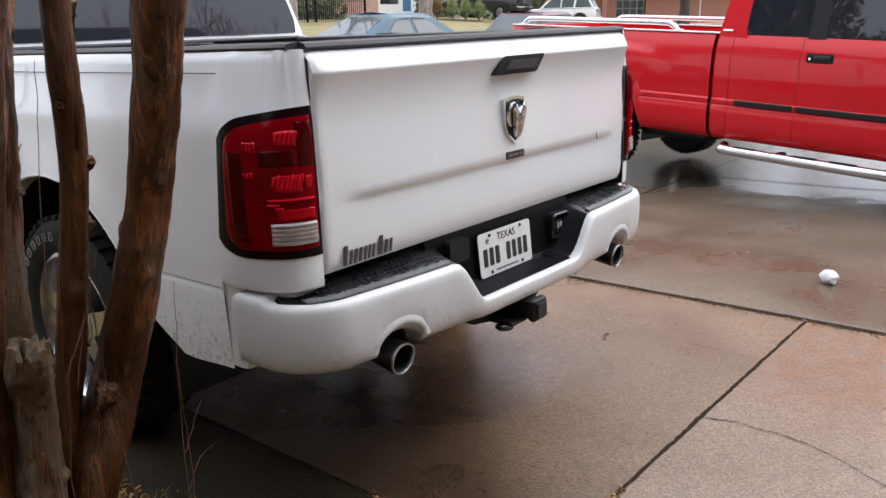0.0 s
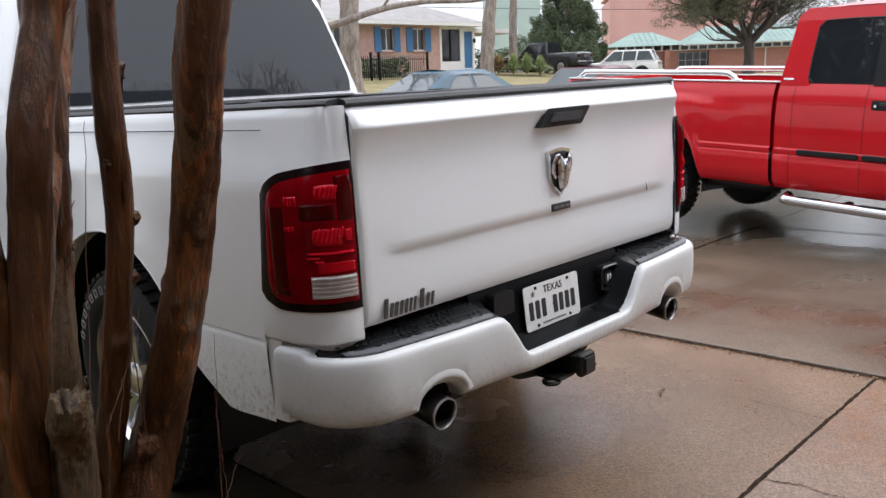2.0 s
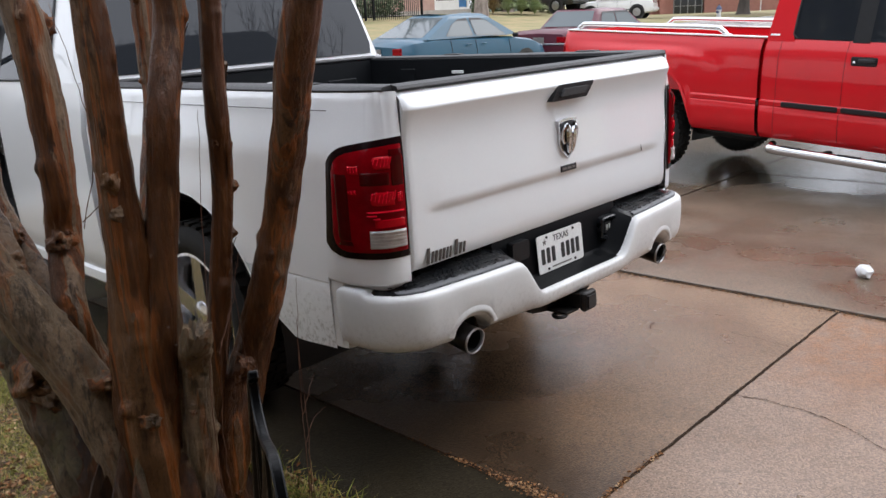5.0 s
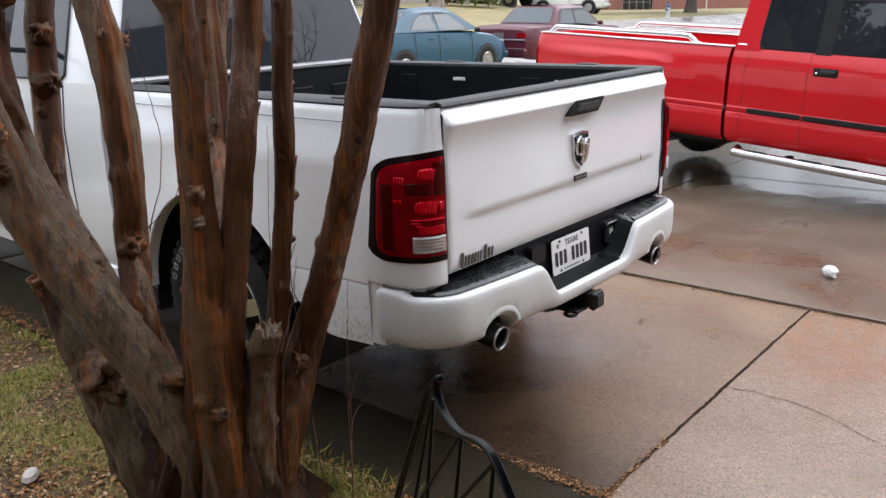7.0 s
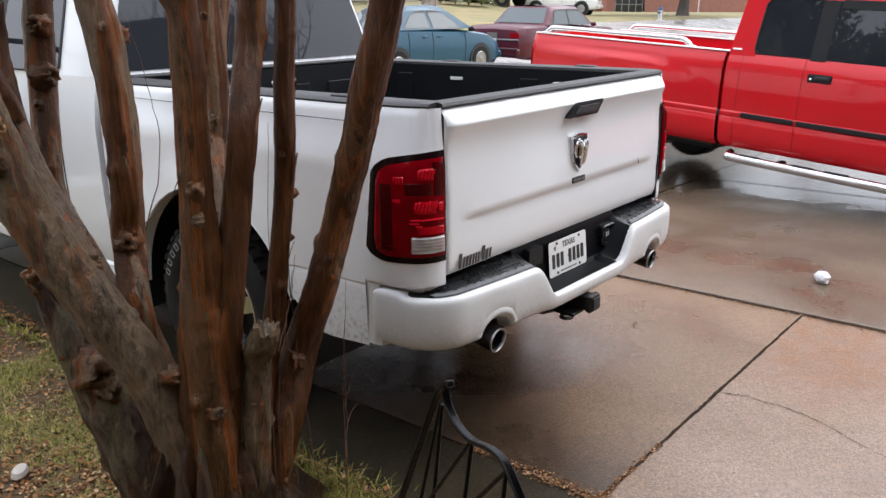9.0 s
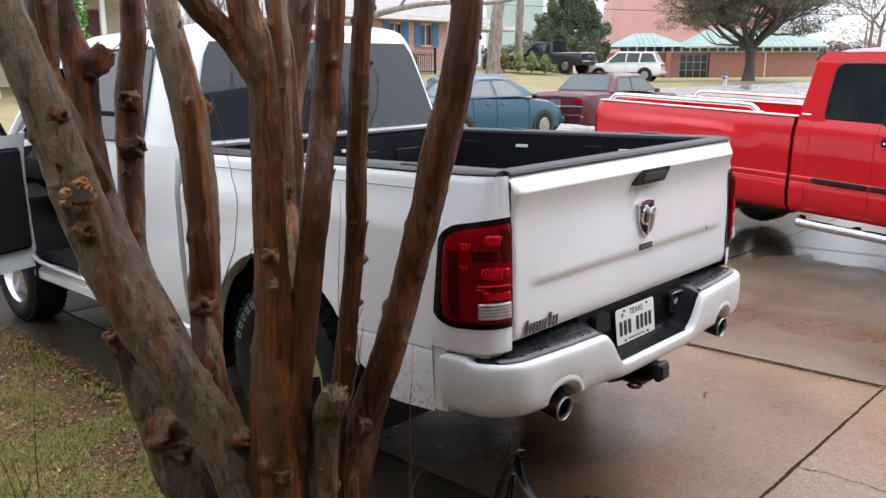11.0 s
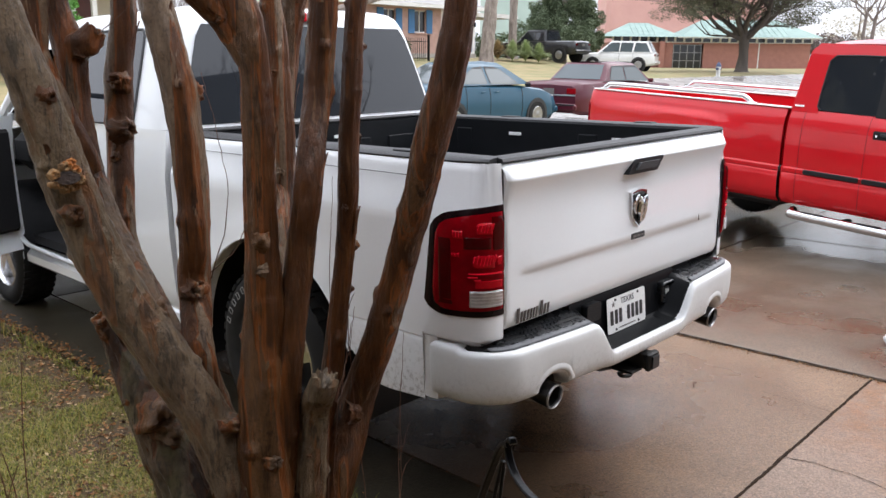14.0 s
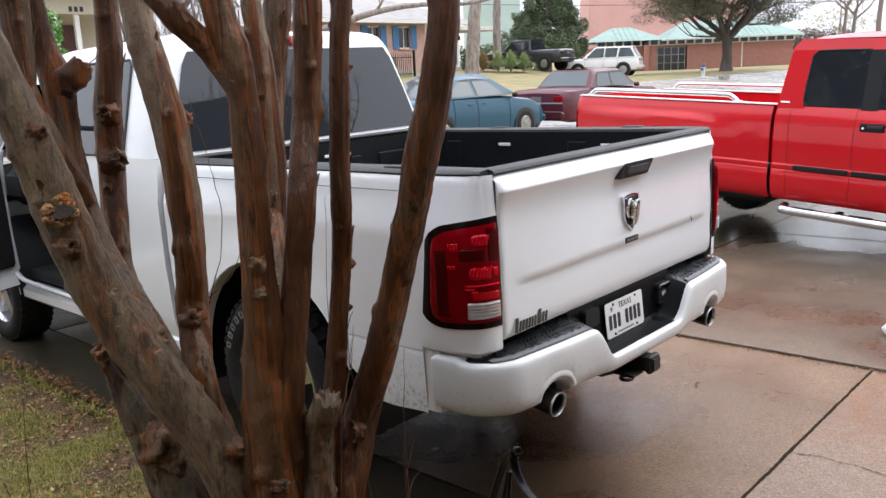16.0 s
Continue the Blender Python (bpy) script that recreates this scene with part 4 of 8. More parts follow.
# dealer lettering, as plain bars
x = -0.775
for w, h in ((0.016, 0.040), (0.012, 0.028), (0.013, 0.028), (0.013, 0.028), (0.012, 0.028), (0.010, 0.028), (0.010, 0.028), (0.0, 0.0), (0.018, 0.040), (0.014, 0.028), (0.012, 0.028)):
    if w:
        foot, top = 0.776, 0.776 + h * 1.35
        part("dealer_bar", Build().prism([(x, foot), (x + w * 0.78, foot), (x + w * 0.78 + 0.008, top), (x + 0.008, top)], "y", -0.0035, -0.0005), ink_brown, tailgate, "dark brown dealer sticker, drawn as bars")
    x += w + (0.006 if w else 0.010)
for s in (-1, 1):
    part("edge_gap", Build().grid([[(s * (0.8376 + o), d if d > 0.04 else max(y, 0.0) + d, z) for o, d in ((0.0, 0.008), (0.0045, 0.008), (0.0045, 0.05))] for z, y in TG], flip=s > 0), ink, tailgate)
# scratch by the crease
part("scratch", Build().tube([(0.60, -0.004, 0.985), (0.603, -0.008, 0.955)], 0.0022, 6), ink_grey, tailgate)


def lamp_patch(u0, u1, z0, z1, out, corner, mirror, mat, name, parent, top_drop=0.0, label="", skew=0.0, drop=0.006, curve=0.055, n=36, slant=0.0):
    """A panel that follows the body's corner, with rounded outer corners."""
    rows = []
    for i in range(n + 1):
        a = i / n
        row = []
        lo, hi = z0, z1 - top_drop * a * a
        # outer end rounds off
        e = max(0.0, (a - (1 - corner)) / corner) if corner else 0
        shrink = (1 - math.sqrt(max(0.0, 1 - e * e))) * curve
        lo, hi = lo + shrink, hi - shrink
        for j in range(9):
            z = lo + (hi - lo) * j / 8
            u = u0 + (u1 - u0) * a + skew * (z1 - z) * a + slant * (z - z0)
            edge = out if 0 < j < 8 and 0 < i < n else out - drop
            p = side_point(u, z, edge)
            row.append((-p.x if mirror else p.x, p.y, p.z))
        rows.append(row)
    return part(name, Build().grid(rows, flip=mirror), mat, parent, label, angle=50)


for mirror in (False, True):
    lamp = new("tail_lamp")
    lamp.parent = truck
    args = dict(mirror=mirror, parent=lamp)
    lamp_patch(0.008 if mirror else 0.0, 0.522, 0.828, 1.222, 0.008, 0.20, mat=lens_black, name="bezel", top_drop=0.034, skew=0.09, drop=0.005, curve=0.045, **args)
    lamp_patch(0.038, 0.495, 0.852, 1.200, 0.017, 0.20, mat=lens_red, name="lens", top_drop=0.034, label="dark red tail lamp lens", skew=0.08, drop=0.010, curve=0.045, **args)
    lamp_patch(0.052, 0.145, 1.062, 1.186, 0.0195, 0.0, mat=lens_deep, name="upper_chamber", n=10, **args)
    lamp_patch(0.395, 0.478, 0.875, 1.130, 0.0195, 0.0, mat=lens_deep, name="side_chamber", n=8, **args)
    lamp_patch(0.145, 0.330, 1.072, 1.120, 0.0195, 0.0, mat=lens_deep, name="upper_chamber", n=14, **args)
    # bowls behind the lens: a glowing ground and bright slanted flutes
    for u0, u1, z0, z1, count, tip in ((0.135, 0.250, 1.124, 1.166, 6, 0.9), (0.120, 0.275, 1.006, 1.056, 8, 0.9), (0.072, 0.112, 1.014, 1.050, 3, 0.0), (0.325, 0.395, 1.110, 1.140, 4, 0.0), (0.345, 0.400, 1.046, 1.062, 3, -0.6)):
        lamp_patch(u0, u1, z0, z1, 0.0200, 0.35, mat=lens_glow, name="reflector", n=10, curve=0.012, **args)
        wide = (u1 - u0) / count
        for k in range(count):
            v = u0 + wide * (k + 0.18)
            low = z0 + (z1 - z0) * (0.10 + 0.30 * abs(2 * k / max(count - 1, 1) - 1))
            lamp_patch(v, v + wide * 0.66, low, z1 - (z1 - z0) * 0.08 * (k % 3), 0.0215, 0.0, mat=lens_bright, name="reflector_flute", n=3, slant=-tip * 0.5, **args)
    for z, u0, u1 in ((0.986, 0.060, 0.300), (0.974, 0.238, 0.300), (0.964, 0.222, 0.262)):
        lamp_patch(u0, u1, z, z + 0.006, 0.0215, 0.2, mat=lens_bright, name="reflector_rib", n=14, curve=0.002, **args)
    lamp_patch(0.056, 0.262, 0.934, 0.966, 0.0195, 0.0, mat=lens_glow, name="lower_chamber", n=14, **args)
    rev = lamp_patch(0.058, 0.290, 0.868, 0.930, 0.021, 0.0, mat=lens_clear, name="reverse_lens", label="clear ribbed reversing lens", **args)
    for k in range(5):
        lamp_patch(0.064, 0.283, 0.873 + 0.0115 * k, 0.878 + 0.0115 * k, 0.0245, 0.0, mat=lens_clear, name="lens_rib", mirror=mirror, parent=rev)

# bumper
bumper = new("bumper")
bumper.parent = truck


def bump_y(x):
    """Rear face of the bumper in plan."""
    a = abs(x)
    return -0.115 + 0.045 * (a / 0.9) ** 2.2 + (0.22 * (1 - math.sqrt(1 - min(0.99, (a - 0.82) / 0.183) ** 2)) if a > 0.82 else 0)


def bump_top(x, y=0.0):
    a = abs(x)
    return 0.556 + 0.143 * (smoothstep(0.262, 0.392, a) if x < 0 else smoothstep(0.285, 0.440, a)) + 0.004 * smoothstep(0.4, 0.9, a) + (0.018 * smoothstep(0.075, 0.105, y) if a > 0.9 else 0.0)


def bump_bottom(x):
    a = abs(x)
    z = 0.488 + 0.008 * smoothstep(0.2, 0.5, a) - 0.004 * smoothstep(0.7, 1.0, a)
    d = abs(a - 0.645)
    if d < 0.088:
        z += 0.062 * math.sqrt(max(0, 1 - (d / 0.088) ** 2))
    return z


# plan of the bumper's outer face, from the middle to the end beside the wheel, with the way inwards
HALF = [(a, bump_y(a)) for a in [0.02 * k for k in range(29)] + [0.557, 0.565, 0.58, 0.60, 0.62, 0.645, 0.67, 0.69, 0.71, 0.725, 0.733] + [0.75 + 0.02 * k for k in range(10)] + [0.945, 0.958, 0.968, 0.977, 0.984]]
HALF = sorted(set(HALF)) + [(0.990, 0.085), (0.994, 0.105), (0.997, 0.13), (0.9985, 0.16), (0.999, 0.195), (0.9975, 0.214), (0.993, 0.226), (0.984, 0.233), (0.965, 0.236)]
INWARD = []
for i in range(len(HALF)):
    (x0, y0), (x1, y1) = HALF[max(i - 1, 0)], HALF[min(i + 1, len(HALF) - 1)]
    ln = math.hypot(x1 - x0, y1 - y0)
    INWARD.append((-(y1 - y0) / ln, (x1 - x0) / ln))


def on_bumper(i, s, d, z):
    (x, y), (nx, ny) = HALF[i], INWARD[i]
    return (s * (x + nx * d), y + ny * d, z)


def bumper_shell():
    b = Build()
    for s in (-1, 1):
        rows = []
        for i, (a, y0) in enumerate(HALF):
            end = smoothstep(0.19, 0.236, y0)
            zt, zb = bump_top(s * a, y0) - 0.016 * end ** 2, bump_bottom(a) + 0.004 * end
            under = 1.0 + 0.5 * smoothstep(0.75, 0.95, a)
            prof = [(0.0, 0.085), (0.0, 0.046), (0.02, 0.030), (0.07, 0.017), (0.15, 0.009), (0.30, 0.003), (0.55, 0.0), (0.80, 0.0), (0.91, 0.0012), (0.955, 0.0045), (0.985, 0.010), (1.0, 0.018), (1.0, 0.036), (0.985, 0.048), (0.985, 0.07)]
            wide = 1.0 - 0.75 * smoothstep(0.21, 0.236, y0)
            rows.append([on_bumper(i, s, d * (under if t < 0.4 else 1.0) * wide, zb + (zt - zb) * t) for t, d in prof])
        b.grid(rows, flip=s > 0)
    return b


part("bumper_shell", bumper_shell(), bumper_paint, bumper, angle=60)
for s in (-1, 1):
    # set-back strip between the bumper's end and the flank
    rows = [[(s * x, y, z) for z in (0.492, 0.50, 0.56, 0.64, 0.70, 0.735)] for x, y in ((0.94, 0.19), (0.978, 0.20), (0.984, 0.225), (0.984, 0.262), (0.978, 0.275))]
    part("bumper_filler", Build().grid(rows, flip=s > 0), dirty_white, bumper)
    # soft swelling round the exhaust cut-out
    rows = []
    for k in range(31):
        a = radians(4 + 172 * k / 30)
        row = []
        for w, out in ((0.0, 0.012), (0.003, 0.003), (0.008, -0.0005), (0.015, -0.0008), (0.024, 0.0010), (0.036, 0.005)):
            x = 0.645 + (0.088 + w) * math.cos(a)
            row.append((s * x, bump_y(x) + out + 0.006 * abs(math.cos(a)) ** 6, bump_bottom(0.56) + (0.062 + w) * math.sin(a) + 0.004))
        rows.append(row)
    part("exhaust_flare", Build().grid(rows, flip=s > 0), bumper_paint, bumper, angle=60)
# black step pads with raised tread and a toothed front edge
PAD = [i for i, (a, y) in enumerate(HALF) if a >= 0.375 and y <= 0.10]
for s in (-1, 1):
    rows = []
    for i in PAD:
        a, y0 = HALF[i]
        if s > 0 and a < 0.42:
            continue
        zt = bump_top(s * a, 0.0)
        narrow = 1.0 - 0.85 * smoothstep(0.0, 0.10, y0)
        rise = smoothstep(0.10, -0.06, y0)
        rows.append([on_bumper(i, s, d0 + d1 * narrow, zt + z * (0.25 + 0.75 * rise)) for d0, d1, z in ((0.030, 0.0, -0.014), (0.031, 0.0, 0.001), (0.034, 0.002, 0.003), (0.036, 0.034, 0.012), (0.036, 0.075, 0.024), (0.036, 0.105, 0.034), (0.036, 0.128, 0.045), (0.036, 0.150, 0.060))])
    pad = part("step_pad", Build().grid(rows, flip=s > 0), step_plastic, bumper, "wet black plastic step pad with raised tread")
    b = Build()
    for k in range(24):
        a = 0.405 + 0.0215 * k
        if s > 0 and a < 0.44:
            continue
        for j in range(4):
            d = 0.060 + 0.022 * j
            x = a + 0.010 * (j % 2)
            b.box((s * x, bump_y(x) + d, bump_top(s * x) + 0.0045 + (d - 0.036) * 0.30), (0.015, 0.006, 0.0022), 0.0008, Matrix.Rotation(radians(s * (38 if j % 2 else -38)), 4, "Z"))
    part("tread", b, step_plastic, pad)
    # smooth front lip with a toothed back edge
    rows = []
    for k in range(130):
        a = 0.400 + 0.004 * k
        if s > 0 and a < 0.435:
            continue
        d = 0.052 + (0.008 if k % 12 < 6 else 0.0)
        rows.append([(s * a, bump_y(a) + e, bump_top(s * a) + h) for e, h in ((0.033, 0.003), (0.035, 0.0075), (0.040, 0.0095), (d, 0.0125), (d + 0.002, 0.006))])
    part("front_lip", Build().grid(rows, flip=s > 0), lip_plastic, pad, "worn grey toothed lip")
# recess for the plate
b = Build()
b.grid([[(x, y, z) for x in (-0.40, -0.34, -0.26, 0.29, 0.38, 0.43)] for y, z in ((0.06, 0.785), (0.045, 0.77), (0.03, 0.745), (0.022, 0.71), (0.014, 0.62), (0.008, 0.580), (-0.01, 0.565), (-0.095, 0.555))], flip=True)
for s in (-1, 1):
    # side walls that run back from the notch's sloping edge
    rows = []
    for k in range(23):
        a = 0.235 + 0.010 * k
        if s < 0 and a > 0.405:
            continue
        y, z = bump_y(a), bump_top(s * a)
        rows.append([(s * a, y + 0.019, z - 0.004), (s * (a - 0.004), y + 0.045, z + 0.001), (s * (a - 0.014), -0.010, z + 0.014), (s * (a - 0.022), 0.030, z + 0.032)])
    b.grid(rows, flip=s > 0)
recess = part("plate_recess", b, recess_plastic, bumper, "black plastic plate recess")
frame_out, frame_in = rounded(0.118, 0.100, 0.022, 5, 0.340, 0.660), rounded(0.088, 0.072, 0.016, 5, 0.340, 0.660)
b = Build().grid([[(x, 0.03, z) for x, z in frame_out], [(x, -0.004, z) for x, z in frame_out], [(x, -0.009, z) for x, z in rounded(0.108, 0.090, 0.020, 5, 0.340, 0.660)], [(x, -0.006, z) for x, z in frame_in], [(x, 0.02, z) for x, z in frame_in]], close_v=True)
part("socket_surround", b, step_plastic, recess)
b = Build().prism(rounded(0.052, 0.050, 0.010, 4, 0.344, 0.658), "y", 0.004, 0.03)
part("socket_flap", b, ink, recess, "black trailer socket flap")
for x in (0.335, 0.353):
    part("socket_pin", Build().box((x, 0.002, 0.660), (0.007, 0.004, 0.024), 0.001), plate_white, recess)
b = Build().prism(rounded(0.10, 0.075, 0.012, 4, -0.27, 0.70), "y", -0.005, 0.03)
part("socket_cover", b, black_plastic, recess)
# licence plate: state name and bars
plate = new("licence_plate")
plate.parent = bumper
tilt = pose(-0.007, 0.003, 0.649, -5, 0, 0)
plate.matrix_basis = tilt
part("plate_sheet", Build().prism(rounded(0.305, 0.152, 0.012, 4), "y", -0.002, 0.001), plate_white, plate, "white embossed licence plate")
lettering("TEXAS", 0.036, ink, plate, pose(0.005, -0.003, 0.050, 90, 0, 0), name="state_name")
for k in range(8):
    if k == 3:
        part("plate_star", Build().prism([(0.004 + 0.008 * math.cos(radians(90 * j + 45 * 0)) * (1 if j % 1 == 0 else 0.5), -0.008 + 0.008 * math.sin(radians(90 * j))) for j in range(4)], "y", -0.0035, -0.002), ink, plate)
        continue
    x = -0.120 + 0.034 * k - (0.004 if k > 3 else 0)
    part("number_bar", Build().prism(rounded(0.021, 0.062, 0.004, 2, x, -0.010), "y", -0.004, -0.002), ink, plate)
part("motto_bar", Build().prism(rounded(0.13, 0.006, 0.002, 2, 0.0, -0.062), "y", -0.003, -0.002), ink_grey, plate)
part("plate_emblem", Build().prism([(-0.105 + 0.014 * (1 if k % 2 == 0 else 0.42) * math.sin(radians(36 * k)), 0.046 + 0.014 * (1 if k % 2 == 0 else 0.42) * math.cos(radians(36 * k))) for k in range(10)], "y", -0.003, -0.002), ink_grey, plate)
for x, z in ((-0.09, 0.064), (0.09, 0.064), (-0.09, -0.064), (0.09, -0.064)):
    part("bolt", Build().lathe([(0.005, -0.006), (0.006, -0.002)], (x, 0, z), "y", 8), dark_metal, plate)

# hitch and exhausts
hitch = new("tow_hitch")
hitch.parent = truck
hitch.matrix_basis = pose(-0.012, 0.0, 0.046) @ Matrix.Diagonal((0.88, 1, 0.88, 1))
b = Build().box((0, 0.02, 0.462), (0.075, 0.30, 0.075), 0.006)
b.box((0, -0.13, 0.462), (0.092, 0.03, 0.092), 0.008)
part("receiver_tube", b, dark_metal, hitch)
part("receiver_mouth", Build().box((0, -0.147, 0.462), (0.058, 0.012, 0.058)), ink, hitch)
b = Build().prism([(-0.25, 0.46), (0.25, 0.46), (0.22, 0.43), (0.08, 0.405), (-0.08, 0.405), (-0.22, 0.43)], "y", 0.0, 0.03)
part("cross_bar", b, dark_metal, hitch)
for s in (-1, 1):
    pts = [(s * 0.118 + 0.030 * math.cos(radians(a)), -0.065 + 0.024 * math.sin(radians(a)), 0.408) for a in range(0, 361, 24)]
    part("chain_loop", Build().tube(pts, 0.009, 6), dark_metal, hitch)
    part("hitch_plate", Build().box((s * 0.07, -0.05, 0.42), (0.10, 0.10, 0.014), 0.003), dark_metal, hitch)
for s in (-1, 1):
    ex_pipe = new("exhaust_tip")
    ex_pipe.parent = truck
    ex_pipe.matrix_basis = pose(s * 0.645, -0.082, 0.476, 8, 0, 0)
    part("pipe", Build().lathe([(0.0435, 0.0), (0.047, -0.003), (0.0485, 0.004), (0.0485, 0.03), (0.047, 0.10), (0.045, 0.22), (0.028, 0.26)], (0, 0, 0), "y", 28, caps=False), pipe_steel, ex_pipe)
    part("lip", Build().lathe([(0.048, -0.006), (0.0445, -0.006), (0.042, 0.0), (0.042, 0.012), (0.0492, 0.0)], (0, 0, 0), "y", 28, close=True), steel, ex_pipe, "bright steel exhaust lip")
    part("bore", Build().lathe([(0.0415, 0.008), (0.041, 0.14), (0.0, 0.141)], (0, 0, 0), "y", 28, caps=False), cabin, ex_pipe)

# cab
b = Build()


def cab_side(y, z):
    """Half width of the cab."""
    return table([(0.36, 0.90), (0.42, 0.955), (0.5, 0.985), (0.8, 1.0), (1.15, 0.998), (1.25, 0.985), (1.40, 0.968), (1.95, 0.79)], z) - 0.10 * smoothstep(4.6, 6.0, y)


ZB = [0.40, 0.46, 0.55, 0.7, 0.85, 1.0, 1.15, 1.22, 1.30, 1.385]
for s in (-1, 1):
    b = Build()
    spans = ((2.085, 3.22),) if s < 0 else ((2.085, 4.35),)
    for y0, y1 in spans:
        ys = [y0 + (y1 - y0) * k / 12 for k in range(13)]
        b.grid([[(s * cab_side(y, z), y, z) for z in ZB] for y in ys], flip=s > 0)
        for ye in (y0, y1):
            b.grid([[(s * cab_side(ye, z), ye, z) for z in ZB], [(s * (cab_side(ye, z) - 0.10), ye + (0.0 if ye == y0 else 0.02), z) for z in ZB]])
    part("cab_side", b, white_paint, truck, angle=50)
    b = Build()
    ys = sorted([4.38, 5.5, 5.75, 5.9] + [4.74 + 0.5 * math.sin(radians(a)) for a in range(-45, 91, 9)])
    b.grid([[(s * cab_side(y, z), y, min(max(z, 0.38 + math.sqrt(max(0, 0.25 - (y - 4.74) ** 2))), 1.25 - 0.03 * (y - 4.38))) for z in ZB] for y in ys], flip=s > 0)
    part("front_fender", b, white_paint, truck)
    b = Build().box((s * 0.90, 3.2, 0.40), (0.14, 2.3, 0.11), 0.03)
    part("rocker_sill", b, white_paint, truck)
    # door seams and handle
    if s < 0:
        for y in (2.46, 3.215):
            part("door_seam", Build().tube([(s * (cab_side(y, z) + 0.001), y, z) for z in ZB[1:]], 0.004, 6), ink, truck)
    part("door_handle", Build().box((s * 1.008, 2.56, 1.19), (0.03, 0.16, 0.035), 0.012), black_plastic, truck)
# upper cab: one pressed shell from the door pillar round the back to the far side, and on over the roof
BACK_Y = 2.05


def lean(z):
    """How far the rear cab wall leans forward at a height."""
    return 0.10 * min(max((z - 1.38) / 0.57, 0), 1)


def back_point(x, z):
    """Rear cab wall: leans forward towards the roof."""
    return (x, BACK_Y + lean(z) + 0.03 * (abs(x) / 0.9) ** 4, z)


b = Build()
xs = [-0.955, -0.93, -0.87, -0.6, -0.3, 0, 0.3, 0.6, 0.87, 0.93, 0.955]
b.grid([[back_point(x, z) for x in xs] for z in (0.55, 0.9, 1.2, 1.36, 1.39)])
part("cab_back", b, white_paint, truck)
b = Build()
rows = []
LEVELS = [(1.385, 0), (1.45, 0), (1.55, 0), (1.65, 0), (1.75, 0), (1.84, 0), (1.90, 0.004), (1.945, 0.014), (1.975, 0.035), (1.998, 0.075), (2.013, 0.14), (2.028, 0.26), (2.040, 0.45)]
for z, inset in LEVELS:
    zz = min(z, 1.95)
    hw = cab_side(2.6, zz) - inset
    yb = BACK_Y + lean(zz) + inset * 0.8
    c = max(0.02, 0.11 - inset * 0.4)
    f_left, f_right = (3.25 if z < 1.86 else 4.22), 4.22
    rise = 0.0 if z < 1.86 else 1.0
    ring = [(-hw, y, z) for y in [f_left + (yb + c - f_left) * k / 8 for k in range(9)]]
    ring += [(-hw + c * (1 - math.cos(radians(a))), yb + c * (1 - math.sin(radians(a))), z) for a in (15, 30, 45, 60, 75, 90)]
    ring += [(x * (hw - c), yb - 0.012 * (1 - x * x), z) for x in (-0.7, -0.35, 0, 0.35, 0.7)]
    ring += [(hw - c * (1 - math.cos(radians(a))), yb + c * (1 - math.sin(radians(a))), z) for a in (90, 75, 60, 45, 30, 15)]
    ring += [(hw, y, z) for y in [yb + c + (f_right - yb - c) * k / 8 for k in range(9)]]
    ring = [(x, y, zq - (0.10 * smoothstep(3.5, 4.25, y) * rise)) for x, y, zq in ring]
    rows.append(ring)
b.grid(rows, flip=True)
b.poly(rows[-1])
part("cab_shell", b, white_paint, truck, angle=60)
for s in (-1, 1):
    b = Build()
    b.grid([[(s * (cab_side(2.6, z) + 0.004), y, z) for z in (1.39, 1.6, 1.75, 1.84)] for y in (3.13, 3.27)])
    part("door_pillar", b, black_plastic, truck)
    part("windscreen_pillar", Build().tube([(s * 0.74, 4.15, 1.87), (s * 0.88, 4.75, 1.30)], 0.04, 8), white_paint, truck)
    # side glass
    b = Build()
    rows = []
    for k in range(9):
        z = 1.40 + (1.895 - 1.40) * k / 8
        g0 = 2.43 + 0.08 * k / 8 + (0.03 if k in (0, 8) else 0)
        rows.append([(s * (cab_side(2.6, z) + 0.005), y, z) for y in (g0, 2.7, 2.9, 3.14)])
    b.grid(rows, flip=s > 0)
    glass_ob = part("rear_door_glass", b, tinted, truck, "dark tinted door glass")
    edge = [(s * (cab_side(2.6, z) + 0.006), y, z) for y, z in ((3.14, 1.398), (2.47, 1.398), (2.432, 1.42), (2.497, 1.86), (2.53, 1.895), (2.8, 1.900), (3.14, 1.900))]
    part("glass_gasket", Build().tube(edge, 0.007, 6), ink, glass_ob)
    if s > 0:
        b = Build()
        b.grid([[(s * (cab_side(2.6, z) + 0.005), y, z) for y in (3.26, 3.8, 4.1)] for z in (1.40, 1.6, 1.835)], flip=True)
        part("front_door_glass", b, tinted, truck)
# back window with black border, and a high brake lamp
b = Build()
rows = []
for k in range(9):
    z = 1.405 + (1.912 - 1.405) * k / 8
    w = 0.872 - 0.155 * (k / 8) ** 1.2 - (0.02 if k in (0, 8) else 0)
    rows.append([(x * w, BACK_Y + lean(z) - 0.016 + 0.012 * x * x * x * x, z) for x in (-1, -0.98, -0.5, 0, 0.5, 0.98, 1)])
b.grid(rows)
part("back_window", b, tinted, truck, "dark tinted rear window")
b = Build().box((0, 2.165, 1.962), (0.42, 0.10, 0.070), 0.02)
brake = part("brake_lamp_housing", b, trim_white, truck)
for x, w, mat in ((-0.11, 0.145, lens_bright), (0.11, 0.145, lens_bright), (0.0, 0.07, lens_clear)):
    part("brake_lamp", Build().box((x, 2.116, 1.962), (w, 0.02, 0.054), 0.008), mat, brake)
